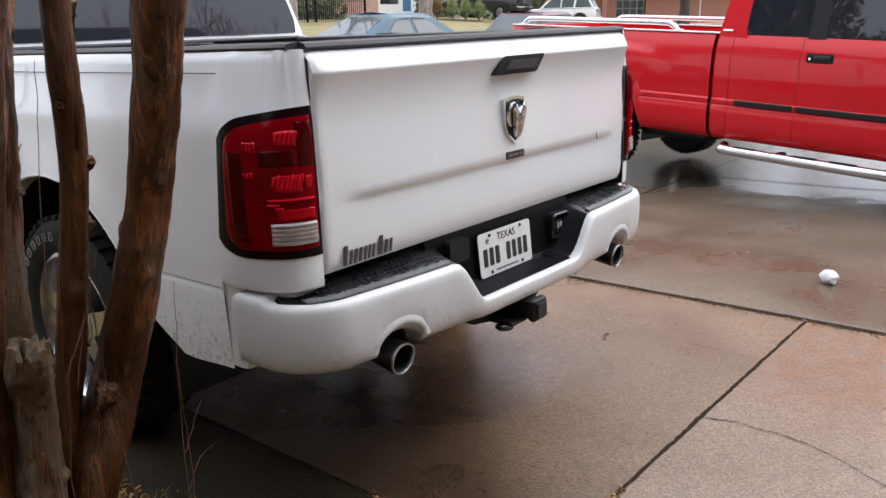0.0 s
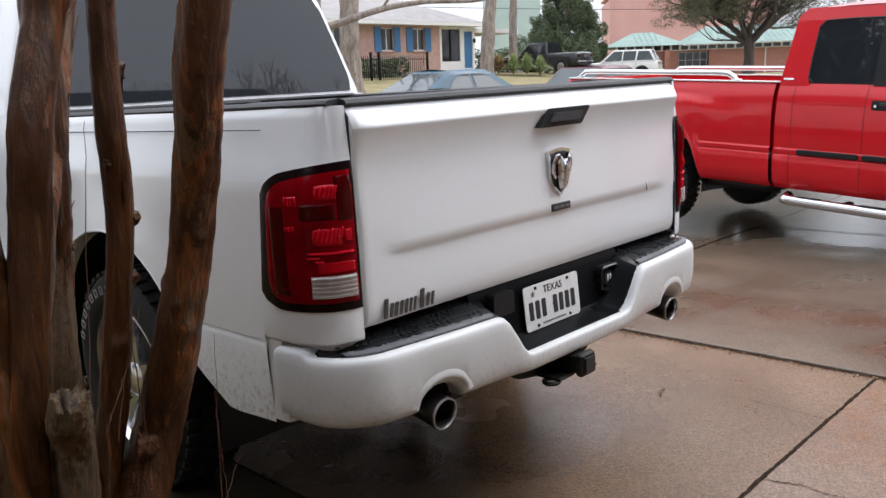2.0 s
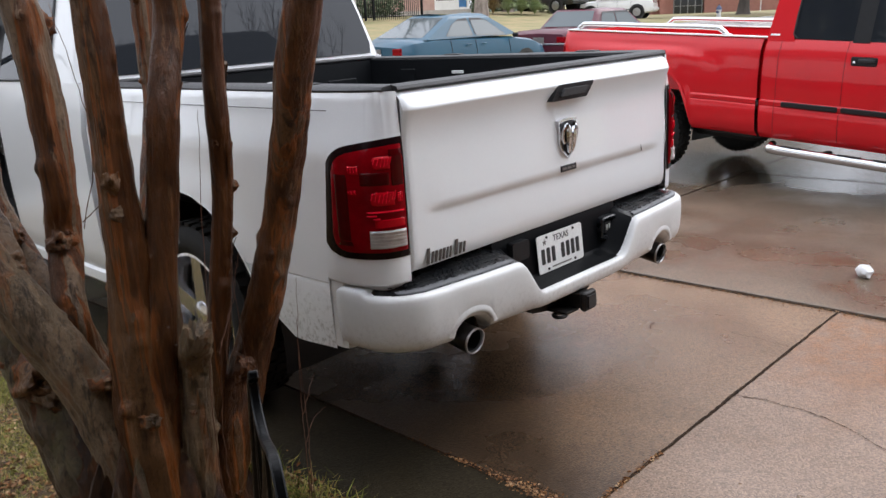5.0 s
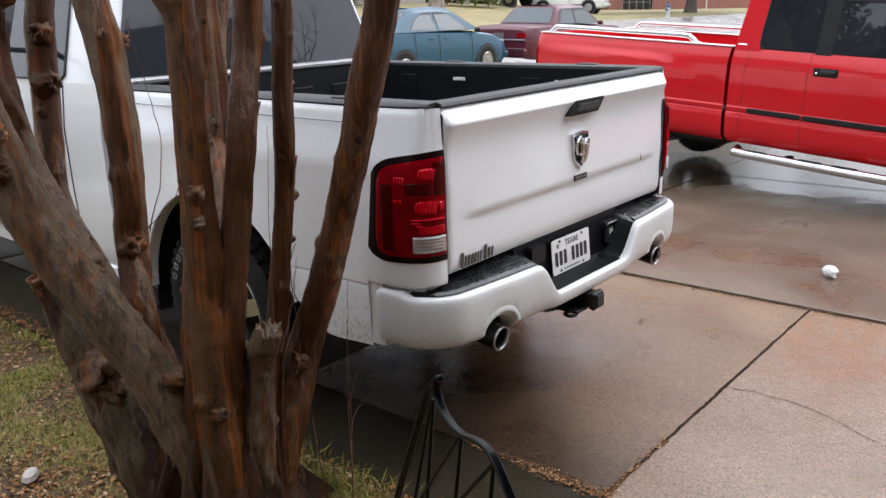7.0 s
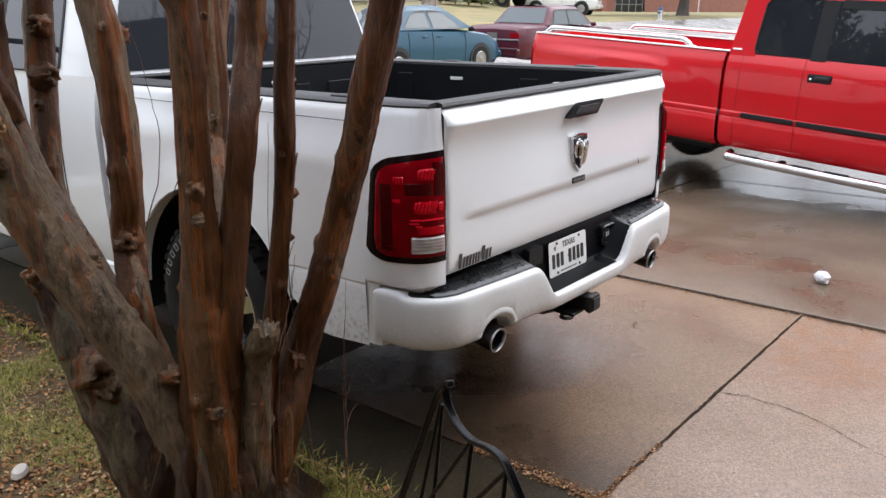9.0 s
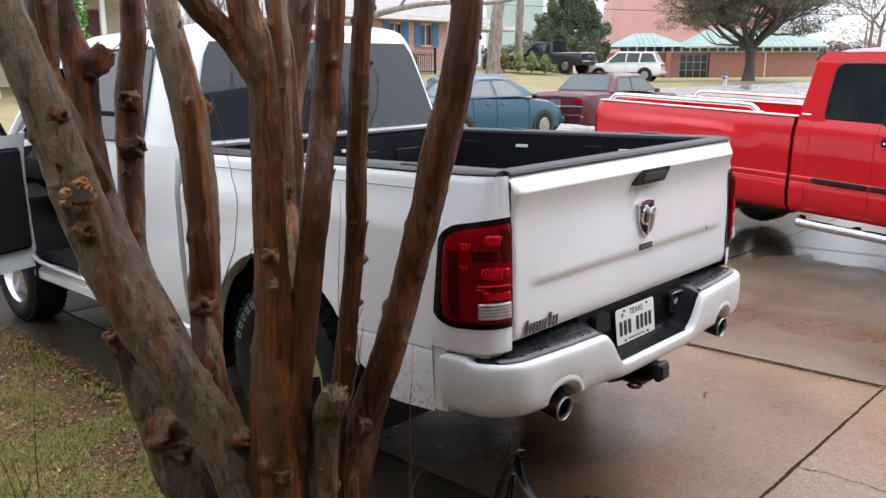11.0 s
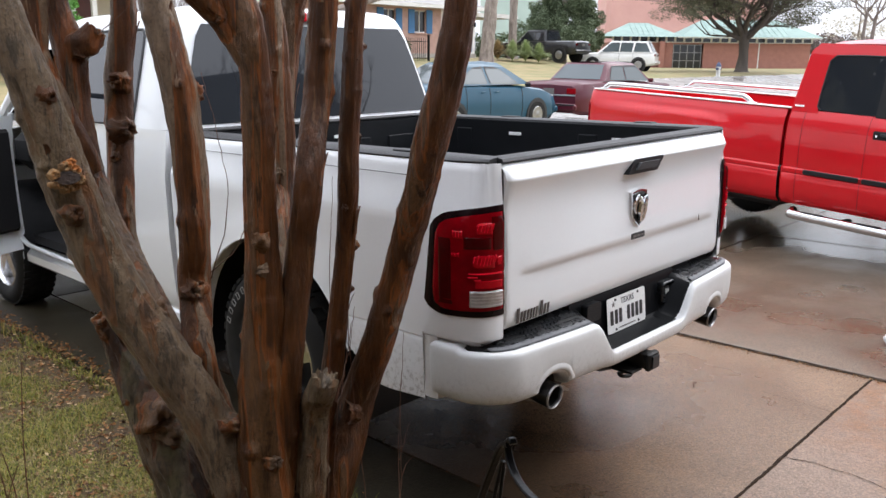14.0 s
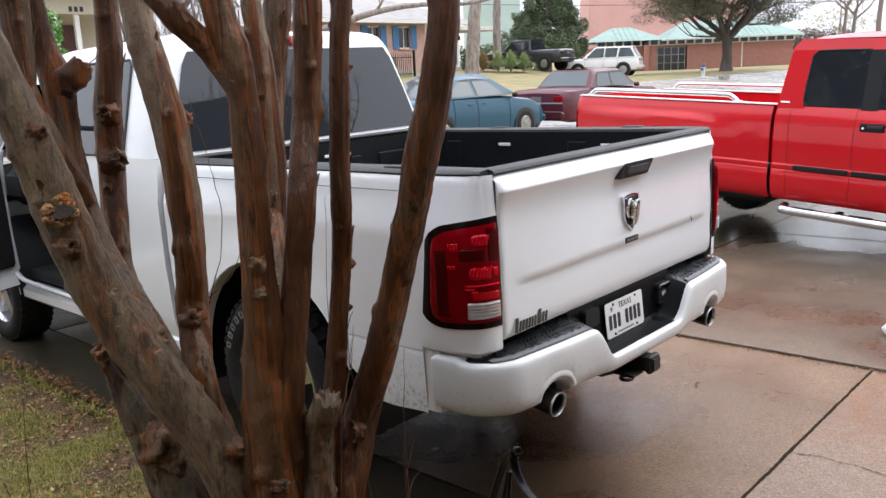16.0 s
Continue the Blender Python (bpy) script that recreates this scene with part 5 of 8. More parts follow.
# windscreen, bonnet, nose
b = Build().grid([[(x * 0.71, 4.20, 1.88) for x in (-1, 0, 1)], [(x * 0.86, 4.78, 1.32) for x in (-1, 0, 1)]])
part("windscreen", b, tinted, truck)
b = Build().grid([[(x * w, y, z - 0.05 * abs(x) ** 3) for x in (-1, -0.8, -0.4, 0, 0.4, 0.8, 1)] for y, z, w in ((4.72, 1.30, 0.95), (5.1, 1.29, 0.95), (5.5, 1.25, 0.92), (5.8, 1.18, 0.88), (5.88, 1.08, 0.86), (5.92, 0.85, 0.87), (5.95, 0.6, 0.88), (5.90, 0.45, 0.86))], flip=True)
part("bonnet_and_nose", b, white_paint, truck)
part("grille", Build().box((0, 5.93, 0.98), (0.9, 0.05, 0.26), 0.03), chrome, truck)
# open front door
door = new("front_door")
door.parent = truck
door.matrix_basis = pose(-0.985, 4.36, 0, 0, 0, -68)
b = Build()
b.grid([[(0.985 - cab_side(3, z), -y, z) for z in ZB[1:]] for y in (0.0, 0.4, 0.8, 1.1)])
b.grid([[(0.985 - cab_side(3, z) + 0.09, -y, z) for z in ZB[1:]] for y in (0.0, 0.4, 0.8, 1.1)], flip=True)
b.grid([[(0.985 - cab_side(3, z), -1.1, z) for z in ZB[1:]], [(0.985 - cab_side(3, z) + 0.09, -1.1, z) for z in ZB[1:]]])
part("door_shell", b, white_paint, door)
part("door_lining", Build().box((0.11, -0.55, 0.95), (0.05, 1.0, 0.7), 0.03), cabin, door)
part("window_frame", Build().tube([(0.05, -0.1, 1.37), (0.14, -0.35, 1.75), (0.2, -0.6, 1.86), (0.2, -1.05, 1.85), (0.06, -1.1, 1.38)], 0.02, 6), black_plastic, door)
part("door_frame", Build().tube(spline([(-0.94, 4.30, 1.40), (-0.972, 4.35, 1.1), (-0.982, 4.36, 0.8), (-0.982, 4.33, 0.60), (-0.978, 4.22, 0.515), (-0.97, 4.0, 0.49), (-0.965, 3.3, 0.478)], 40), 0.024, 10, squash=0.7), white_paint, truck, "white rim of the open doorway")
# interior
part("cab_floor", Build().box((0, 3.5, 0.52), (1.8, 2.8, 0.06)), cabin, truck)
for x in (-0.45, 0.45):
    seat = new("front_seat")
    seat.parent = truck
    part("cushion", Build().box((x, 3.75, 0.88), (0.55, 0.55, 0.18), 0.06), fabric, seat)
    part("backrest", Build().box((x, 3.42, 1.22), (0.52, 0.16, 0.62), 0.06, Matrix.Rotation(radians(-10), 4, "X")), fabric, seat)
    part("headrest", Build().box((x, 3.36, 1.64), (0.28, 0.10, 0.16), 0.04), fabric, seat)
part("rear_bench", Build().box((0, 2.55, 0.88), (1.5, 0.5, 0.2), 0.06).box((0, 2.27, 1.2), (1.5, 0.14, 0.55), 0.05), fabric, truck)
part("dashboard", Build().box((0, 4.45, 1.13), (1.7, 0.4, 0.3), 0.08), cabin, truck)
part("cab_lining", Build().box((0, 3.2, 1.90), (1.38, 1.9, 0.03), 0.01), cabin, truck)
part("door_aperture", Build().box((-0.86, 3.245, 1.1), (0.12, 0.05, 1.2), 0.015), cabin, truck)
# chassis
b = Build()
for s in (-1, 1):
    b.box((s * 0.5, 2.8, 0.52), (0.08, 5.6, 0.14), 0.01)
b.box((0, 1.18, 0.38), (1.3, 0.12, 0.12), 0.04)
b.lathe([(0.02, -0.14), (0.14, -0.1), (0.17, 0.0), (0.14, 0.1), (0.02, 0.14)], (0.05, 1.18, 0.38), "x", 16)
b.box((0, 0.35, 0.56), (1.2, 0.6, 0.1), 0.03)
b.lathe([(0.29, -0.09), (0.36, -0.07), (0.36, 0.07), (0.29, 0.09)], (0, 0.62, 0.56), "z", 24)
part("chassis", b, dark_metal, truck)
part("floor_pan", Build().box((0, 3.4, 0.50), (1.5, 4.2, 0.05), 0.02).box((0, 0.85, 0.60), (1.15, 1.4, 0.05), 0.02), dark_metal, truck)
for s in (-1, 1):
    part("inner_panel", Build().box((s * 0.92, 0.42, 0.63), (0.03, 0.30, 0.26), 0.01), black_plastic, truck)


def wheel_set(parent, x, y, z, r, w, side, rim_mat, spokes=5, rim_r=None, name="wheel"):
    """A wheel on side +1 or -1: treaded tyre with a shouldered wall, dished rim, spokes and hub."""
    wh = new(name)
    wh.parent = parent
    wh.matrix_basis = pose(x, y, z, 0, 0, 0 if side > 0 else 180)
    rim_r = rim_r or r * 0.61
    h = w / 2
    prof = [(rim_r - 0.01, -h * 0.75), (rim_r + 0.01, -h * 0.92), (r * 0.82, -h * 1.02), (r * 0.93, -h * 0.95), (r * 0.985, -h * 0.78), (r, -h * 0.5), (r, h * 0.5), (r * 0.985, h * 0.78), (r * 0.93, h * 0.95), (r * 0.82, h * 1.02), (rim_r + 0.01, h * 0.92), (rim_r - 0.01, h * 0.75)]
    part("tyre", Build().lathe(prof, (0, 0, 0), "x", 48, close=True), rubber, wh)
    b = Build()
    for k in range(44):
        a = 2 * math.pi * k / 44
        for dx, tw in ((-h * 0.66, 0.2), (-h * 0.22, -0.2), (h * 0.22, 0.2), (h * 0.66, -0.2)):
            m = Matrix.Rotation(a + tw * 0.15, 4, "X") @ Matrix.Translation((dx, 0, r + 0.002))
            b.box(m.translation, (h * 0.36, r * 0.085, 0.014), 0.0, Matrix.Rotation(a + tw * 0.15, 4, "X"))
    tagged(part("tread", b, rubber, wh, smooth=False), kind="stuff")
    part("rim", Build().lathe([(rim_r, -h * 0.7), (rim_r + 0.008, h * 0.82), (rim_r - 0.012, h * 0.86), (rim_r - 0.03, h * 0.6), (rim_r - 0.045, -h * 0.5)], (0, 0, 0), "x", 40, close=True), rim_mat, wh)
    part("brake_disc", Build().lathe([(0.0, 0.0), (rim_r * 0.75, 0.0), (rim_r * 0.75, 0.02), (0.0, 0.03)], (0, 0, 0), "x", 28), dark_metal, wh)
    for k in range(spokes):
        a = 2 * math.pi * k / spokes
        b = Build()
        b.prism([(-0.045, 0.03), (0.045, 0.03), (0.036, rim_r - 0.03), (-0.036, rim_r - 0.03)], "x", h * 0.45, h * 0.68)
        sp = part("spoke", b, rim_mat, wh)
        sp.matrix_basis = Matrix.Rotation(a, 4, "X")
    part("hub_cap", Build().lathe([(0.06, h * 0.4), (0.065, h * 0.7), (0.045, h * 0.80), (0.0, h * 0.82)], (0, 0, 0), "x", 20), rim_mat, wh)
    return wh


for x, y in ((-0.86, 1.245), (0.86, 1.245), (-0.86, 4.74), (0.86, 4.74)):
    wh = wheel_set(truck, x, y, 0.385, 0.415, 0.27, 1 if x > 0 else -1, alloy, rim_r=0.288)
    # outlined raised tyre marks
    if x < 0:
        for k in range(8):
            a = radians(96 + 9 * k)
            b = Build()
            turn = Matrix.Rotation(a - math.pi / 2, 4, "X")
            c = Vector((0.1385, 0.352 * math.cos(a), 0.352 * math.sin(a)))
            for dy, dz, wy, wz in ((-0.011, 0, 0.003, 0.030), (0.011, 0, 0.003, 0.030), (0, 0.0145, 0.022, 0.003), (0, -0.0145, 0.022, 0.003)):
                b.box(c + turn @ Vector((0, dy, dz)), (0.003, wy, wz), 0.0, turn)
            part("sidewall_mark", b, worn_white, wh)
    # front arch shadows
for s in (-1, 1):
    b = Build()
    rows = [[(s * x, 4.74 + 0.50 * math.cos(radians(a)), 0.38 + 0.50 * math.sin(radians(a))) for x in (0.99, 0.6)] for a in range(-5, 186, 10)]
    part("front_wheel_house", b.grid(rows), black_plastic, truck)

# ==== crape myrtle at the lawn's edge
myrtle = thing("crape_myrtle", "multi-stemmed crape myrtle with wet peeling brown bark, no leaves", "tree", pose(0, 0, 0))
STEMS = [
    # stem, centre line with radius, bark, foot
    ("diagonal", [(-2.30, 0.57, 2.15, 0.052), (-2.247, 0.546, 1.910, 0.056), (-2.178, 0.518, 1.663, 0.056), (-2.125, 0.520, 1.454, 0.063), (-2.099, 0.521, 1.359, 0.065), (-2.021, 0.504, 1.106, 0.069), (-1.895, 0.419, 0.814, 0.074), (-1.791, 0.340, 0.565, 0.077), (-1.73, 0.30, 0.30, 0.088), (-1.68, 0.28, -0.06, 0.13)], 3),
    ("cut", [(-1.925, 0.785, 0.865, 0.012), (-1.912, 0.775, 0.834, 0.032), (-1.888, 0.750, 0.746, 0.050), (-1.862, 0.667, 0.585, 0.066), (-1.825, 0.581, 0.384, 0.084), (-1.77, 0.46, 0.15, 0.11), (-1.72, 0.36, -0.06, 0.15)], 0),
    ("sawn", [(-1.985, 0.85, 2.2, 0.03), (-1.974, 0.840, 1.962, 0.035), (-1.964, 0.830, 1.834, 0.038), (-1.944, 0.808, 1.711, 0.046), (-1.937, 0.801, 1.535, 0.040), (-1.933, 0.768, 1.399, 0.036), (-1.923, 0.699, 1.230, 0.037), (-1.90, 0.58, 1.06, 0.038), (-1.90, 0.45, 0.93, 0.03)], 2),
    ("short", [(-2.05, 0.775, 2.2, 0.04), (-2.050, 0.775, 1.953, 0.043), (-2.051, 0.776, 1.830, 0.042), (-2.050, 0.775, 1.704, 0.034), (-2.00, 0.73, 1.526, 0.030), (-1.93, 0.71, 1.36, 0.02)], 2),
    ("pale", [(-1.745, 0.82, 2.3, 0.033), (-1.753, 0.824, 1.977, 0.036), (-1.757, 0.829, 1.807, 0.039), (-1.777, 0.850, 1.649, 0.043), (-1.783, 0.857, 1.478, 0.044), (-1.804, 0.835, 1.288, 0.041), (-1.823, 0.797, 1.108, 0.038), (-1.80, 0.70, 0.95, 0.038), (-1.77, 0.55, 0.75, 0.04)], 2),
    ("bowed", [(-1.784, 0.639, 2.300, 0.036), (-1.765, 0.625, 1.967, 0.041), (-1.744, 0.603, 1.770, 0.049), (-1.719, 0.576, 1.566, 0.050), (-1.709, 0.561, 1.336, 0.050), (-1.717, 0.547, 1.119, 0.049), (-1.721, 0.560, 0.996, 0.052), (-1.772, 0.459, 0.785, 0.044), (-1.735, 0.452, 0.613, 0.050), (-1.70, 0.36, 0.3, 0.07), (-1.66, 0.30, -0.06, 0.1)], 1),
    ("main", [(-1.812, 0.214, 2.290, 0.029), (-1.757, 0.210, 1.934, 0.040), (-1.730, 0.198, 1.793, 0.049), (-1.708, 0.192, 1.661, 0.043), (-1.700, 0.198, 1.433, 0.046), (-1.697, 0.206, 1.174, 0.048), (-1.684, 0.222, 0.935, 0.062), (-1.700, 0.228, 0.714, 0.070), (-1.700, 0.239, 0.434, 0.086), (-1.670, 0.280, -0.060, 0.126)], 0),
    ("fork", [(-2.067, 0.381, 2.191, 0.029), (-1.908, 0.275, 1.957, 0.033), (-1.852, 0.245, 1.876, 0.035), (-1.770, 0.230, 1.792, 0.035), (-1.717, 0.191, 1.681, 0.035)], 0),
    ("slim", [(-1.412, 0.551, 2.399, 0.026), (-1.409, 0.546, 1.983, 0.031), (-1.395, 0.528, 1.738, 0.035), (-1.391, 0.521, 1.463, 0.042), (-1.393, 0.521, 1.311, 0.038), (-1.408, 0.540, 1.036, 0.035), (-1.430, 0.563, 0.769, 0.042), (-1.441, 0.587, 0.410, 0.052), (-1.65, 0.36, -0.06, 0.06)], 1),
    ("rear", [(-1.25, 0.59, 2.4, 0.044), (-1.261, 0.595, 1.997, 0.046), (-1.279, 0.614, 1.814, 0.046), (-1.298, 0.634, 1.625, 0.042), (-1.370, 0.564, 1.364, 0.038), (-1.475, 0.458, 1.103, 0.038), (-1.56, 0.38, 0.8, 0.04), (-1.62, 0.32, 0.4, 0.05)], 2),
    ("inner", [(-1.473, 0.157, 2.271, 0.038), (-1.479, 0.165, 1.946, 0.042), (-1.486, 0.174, 1.796, 0.041), (-1.502, 0.191, 1.579, 0.041), (-1.571, 0.150, 1.352, 0.042), (-1.590, 0.169, 1.150, 0.042), (-1.626, 0.177, 0.914, 0.043), (-1.655, 0.182, 0.705, 0.046), (-1.654, 0.232, 0.386, 0.063), (-1.640, 0.290, -0.060, 0.097)], 0),
    ("thin", [(-1.372, 0.131, 2.300, 0.026), (-1.368, 0.141, 1.967, 0.030), (-1.380, 0.156, 1.804, 0.030), (-1.385, 0.166, 1.652, 0.031), (-1.387, 0.186, 1.460, 0.032), (-1.387, 0.191, 1.316, 0.034), (-1.379, 0.221, 1.112, 0.032), (-1.407, 0.226, 0.905, 0.032), (-1.443, 0.228, 0.679, 0.035), (-1.488, 0.25, 0.470, 0.04), (-1.56, 0.25, 0.2, 0.055), (-1.6, 0.26, -0.06, 0.08)], 0),
    ("leaning", [(-1.280, -0.196, 2.300, 0.040), (-1.282, -0.186, 1.991, 0.045), (-1.287, -0.176, 1.833, 0.046), (-1.301, -0.144, 1.654, 0.048), (-1.309, -0.090, 1.477, 0.051), (-1.292, -0.009, 1.272, 0.049), (-1.288, 0.071, 1.053, 0.049), (-1.318, 0.128, 0.824, 0.053), (-1.346, 0.206, 0.596, 0.057), (-1.445, 0.193, 0.373, 0.060), (-1.51, 0.21, 0.169, 0.067), (-1.57, 0.23, -0.06, 0.09)], 0),
    ("broken", [(-1.600, 0.049, 0.800, 0.040), (-1.601, 0.073, 0.740, 0.043), (-1.575, 0.145, 0.652, 0.047), (-1.577, 0.172, 0.505, 0.055), (-1.59, 0.19, 0.277, 0.066), (-1.62, 0.22, -0.06, 0.09)], 3),
]
def stem_mesh(line, rad, seed, ragged=0.0, gnarl=0.25):
    """A stem: long flutes, soft swellings, healed bumps and fine unevenness round the centre line."""
    r = random.Random(900 + seed)
    n, sides = len(line), 44
    bumps = [(r.uniform(0.05, 0.95) * n, r.uniform(0, 6.28), r.uniform(0.010, 0.026), r.uniform(0.10, 0.34)) for _ in range(9)]
    step = sum((line[i + 1] - line[i]).length for i in range(n - 1)) / (n - 1)
    rows, side = [], None
    for i, p in enumerate(line):
        d = (line[min(i + 1, n - 1)] - line[max(i - 1, 0)]).normalized()
        if side is None:
            side = d.orthogonal().normalized()
        side = (side - d * side.dot(d)).normalized()
        up = d.cross(side)
        ring = []
        for k in range(sides):
            a = 2 * math.pi * k / sides
            q = side * math.cos(a) + up * math.sin(a)
            w = p + q * rad[i]
            f = 1 + 0.13 * noise.noise(Vector((q.x * 1.5, q.y * 1.5, seed * 3.1 + p.z * 1.1))) + 0.055 * noise.noise(Vector((q.x * 4.2 + seed, q.y * 4.2, p.z * 2.6)))
            f += 0.085 * noise.noise(w * 10 + Vector((seed, 0, 0))) + 0.045 * noise.noise(w * 30) + 0.022 * noise.noise(Vector((w.x * 80, w.y * 80, w.z * 40)))
            f -= gnarl * max(0.0, 0.12 - abs(noise.noise(Vector((q.x * 3.2 + seed, q.y * 3.2, p.z * 1.6))))) * 1.5
            for bi, ba, bs, bh in bumps:
                along = (i - bi) * step
                if abs(along) < bs * 2.2:
                    da = (a - ba + math.pi) % (2 * math.pi) - math.pi
                    f += bh * math.exp(-(along / bs) ** 2 - (da * rad[i] / bs) ** 2)
            drop = Vector((0, 0, 0))
            if ragged and i < 10:
                drop = d * ragged * max(0.0, 0.35 + noise.noise(Vector((q.x * 5, q.y * 5, 3.3))) + 0.6 * noise.noise(Vector((q.x * 13, q.y * 13, 1.3)))) * (1 - i / 10)
            ring.append(w.lerp(p, 1 - f) + drop)
        rows.append(ring)
    b = Build().grid(rows, close_v=True)
    if ragged:
        inner = [q.lerp(line[0], 0.35) + (line[4] - line[0]) * 0.8 for q in rows[0]]
        b.grid([rows[0], inner], close_v=True).poly(inner)
    else:
        b.poly(rows[0][::-1])
    return b.poly(rows[-1])


for k, (nm, pts, grey_bark) in enumerate(STEMS):
    line = spline([Vector(p[:3]) for p in pts], 22 * (len(pts) - 1))
    rad = []
    for i in range(len(line)):
        s = i / (len(line) - 1) * (len(pts) - 1)
        j = min(int(s), len(pts) - 2)
        rad.append(pts[j][3] + (pts[j + 1][3] - pts[j][3]) * (s - j))
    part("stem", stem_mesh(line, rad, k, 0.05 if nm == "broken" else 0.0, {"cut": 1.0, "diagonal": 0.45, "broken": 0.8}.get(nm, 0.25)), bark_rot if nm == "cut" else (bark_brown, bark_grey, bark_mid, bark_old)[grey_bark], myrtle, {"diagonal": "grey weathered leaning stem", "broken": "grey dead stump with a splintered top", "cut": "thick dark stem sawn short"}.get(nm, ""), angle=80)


def on_bark(p, sunk=0.93):
    """The place on the nearest stem's surface, on the side where p lies."""
    p, best = Vector(p), None
    for nm, pts, gb in STEMS:
        for a, c in zip(pts, pts[1:]):
            a3, c3 = Vector(a[:3]), Vector(c[:3])
            t = min(max((p - a3).dot(c3 - a3) / (c3 - a3).length_squared, 0), 1)
            q, rad = a3.lerp(c3, t), a[3] + (c[3] - a[3]) * t
            gap = abs((p - q).length - rad)
            if best is None or gap < best[0]:
                best = (gap, q, rad)
    gap, q, rad = best
    return q + (p - q).normalized() * rad * sunk


def knot(p, toward, size, seed, mat=bark_cut, name="knot"):
    """A lumpy healed cut that stands out from a stem, with a sunken heart."""
    d = Vector(toward).normalized()
    rows = []
    side = d.orthogonal().normalized()
    up = d.cross(side)
    ring = ((-0.7, 1.45), (-0.25, 1.25), (0.1, 1.08), (0.4, 1.0), (0.66, 0.94), (0.86, 0.80), (0.95, 0.62), (0.92, 0.44), (0.74, 0.32), (0.55, 0.18), (0.50, 0.02))
    for i, (h, rr) in enumerate(ring):
        row = []
        for k in range(22):
            a = 2 * math.pi * k / 22
            q = side * math.cos(a) + up * math.sin(a)
            w = 1 + 0.55 * noise.noise(q * 1.7 + Vector((seed * 5.3, i * 0.25, seed))) + 0.30 * noise.noise(q * 5 + Vector((seed, i * 0.5, 2))) + 0.12 * noise.noise(q * 13 + Vector((seed, i, 5)))
            tall = 1 + 0.45 * noise.noise(q * 2.1 + Vector((seed, 3, 0))) + 0.2 * noise.noise(q * 7 + Vector((seed, i, 0)))
            row.append(Vector(p) + d * h * size * tall + q * rr * size * w)
        rows.append(row)
    return part(name, Build().grid(rows, close_v=True), mat, myrtle, angle=80)


KNOTS = (((-2.105, 0.470, 1.29), (-0.2, -1, 0.25), 0.024), ((-2.15, 0.455, 1.60), (0.4, -1, -0.1), 0.022), ((-1.925, 0.785, 0.86), (-0.5, -0.2, 0.7), 0.034), ((-1.90, 0.74, 0.72), (-1, -0.4, 0.2), 0.022),
         ((-1.752, 0.136, 1.200), (-1, 0.2, 0.3), 0.024), ((-1.752, 0.136, 1.111), (-1, -0.1, 0.1), 0.016), ((-1.915, 0.44, 0.98), (0.8, -0.7, 0.4), 0.032), ((-1.955, 0.465, 1.06), (0.8, -0.7, 0.1), 0.024),
         ((-1.93, 0.76, 1.70), (0.9, -0.5, -0.4), 0.022), ((-1.79, 0.82, 1.47), (0.4, -1, 0.1), 0.036), ((-1.80, 0.81, 1.62), (-0.9, -0.6, 0.2), 0.028),
         ((-1.66, 0.60, 1.60), (0.9, -0.4, 0.5), 0.036), ((-1.37, 0.205, 1.46), (-0.9, -0.2, 0.15), 0.026), ((-1.23, -0.02, 1.49), (-0.8, 0.3, 0.3), 0.026), ((-1.78, 0.28, 0.62), (0.6, -0.8, 0.2), 0.032),
         ((-1.723, 0.151, 0.522), (0.2, -1, 0.2), 0.024), ((-1.86, 0.55, 0.58), (-0.2, -0.9, 0.1), 0.052), ((-1.88, 0.61, 0.52), (-0.6, -0.8, 0.1), 0.040), ((-1.84, 0.50, 0.53), (0.1, -1, -0.1), 0.036),
         ((-1.45, 0.12, 0.60), (1, -0.5, -0.1), 0.030), ((-1.42, 0.13, 0.575), (1, -0.3, -0.5), 0.022), ((-1.335, 0.21, 1.12), (-1, -0.2, 0.2), 0.013),
         ((-1.355, 0.23, 0.97), (-0.9, -0.4, 0.1), 0.016), ((-1.69, 0.58, 1.36), (-0.9, -0.4, 0.1), 0.014), ((-1.71, 0.56, 1.22), (-0.9, -0.4, 0.1), 0.012), ((-1.82, 0.66, 1.0), (0.6, -0.8, 0.2), 0.024), ((-1.76, 0.50, 0.99), (-0.4, -0.9, 0.2), 0.03))
for i, (p, d, size) in enumerate(KNOTS):
    knot(on_bark(p, 1.0), d, size * 0.92, i + 1, (bark_cut, bark_brown, bark_mid)[i % 3])
# the wound on the leaning stem: a dark hollow ringed by swollen orange wood
WOUND = on_bark((-2.132, 0.448, 1.385), 1.0)
part("hollow", Build().lathe([(0.0, -0.004), (0.012, -0.002), (0.020, 0.004), (0.026, 0.014)], sides=14).mesh("hollow", bark_hollow), bark_hollow, myrtle).matrix_basis = Matrix.Translation(WOUND + Vector((0.0, -0.012, 0.0))) @ Vector((-0.3, -1, 0.3)).to_track_quat("Z", "Y").to_matrix().to_4x4() @ Matrix.Diagonal((1.3, 0.7, 1, 1))
for i, (dx, dz, size) in enumerate(((-0.028, 0.012, 0.012), (0.024, 0.016, 0.014), (0.030, -0.008, 0.015), (-0.006, -0.022, 0.012), (0.014, -0.024, 0.010), (-0.030, -0.012, 0.010), (0.000, 0.030, 0.012), (0.016, 0.040, 0.010))):
    knot(WOUND + Vector((dx, -0.010, dz)), (dx * 8, -1, 0.2), size, 60 + i, bark_raw, "wound_lump")
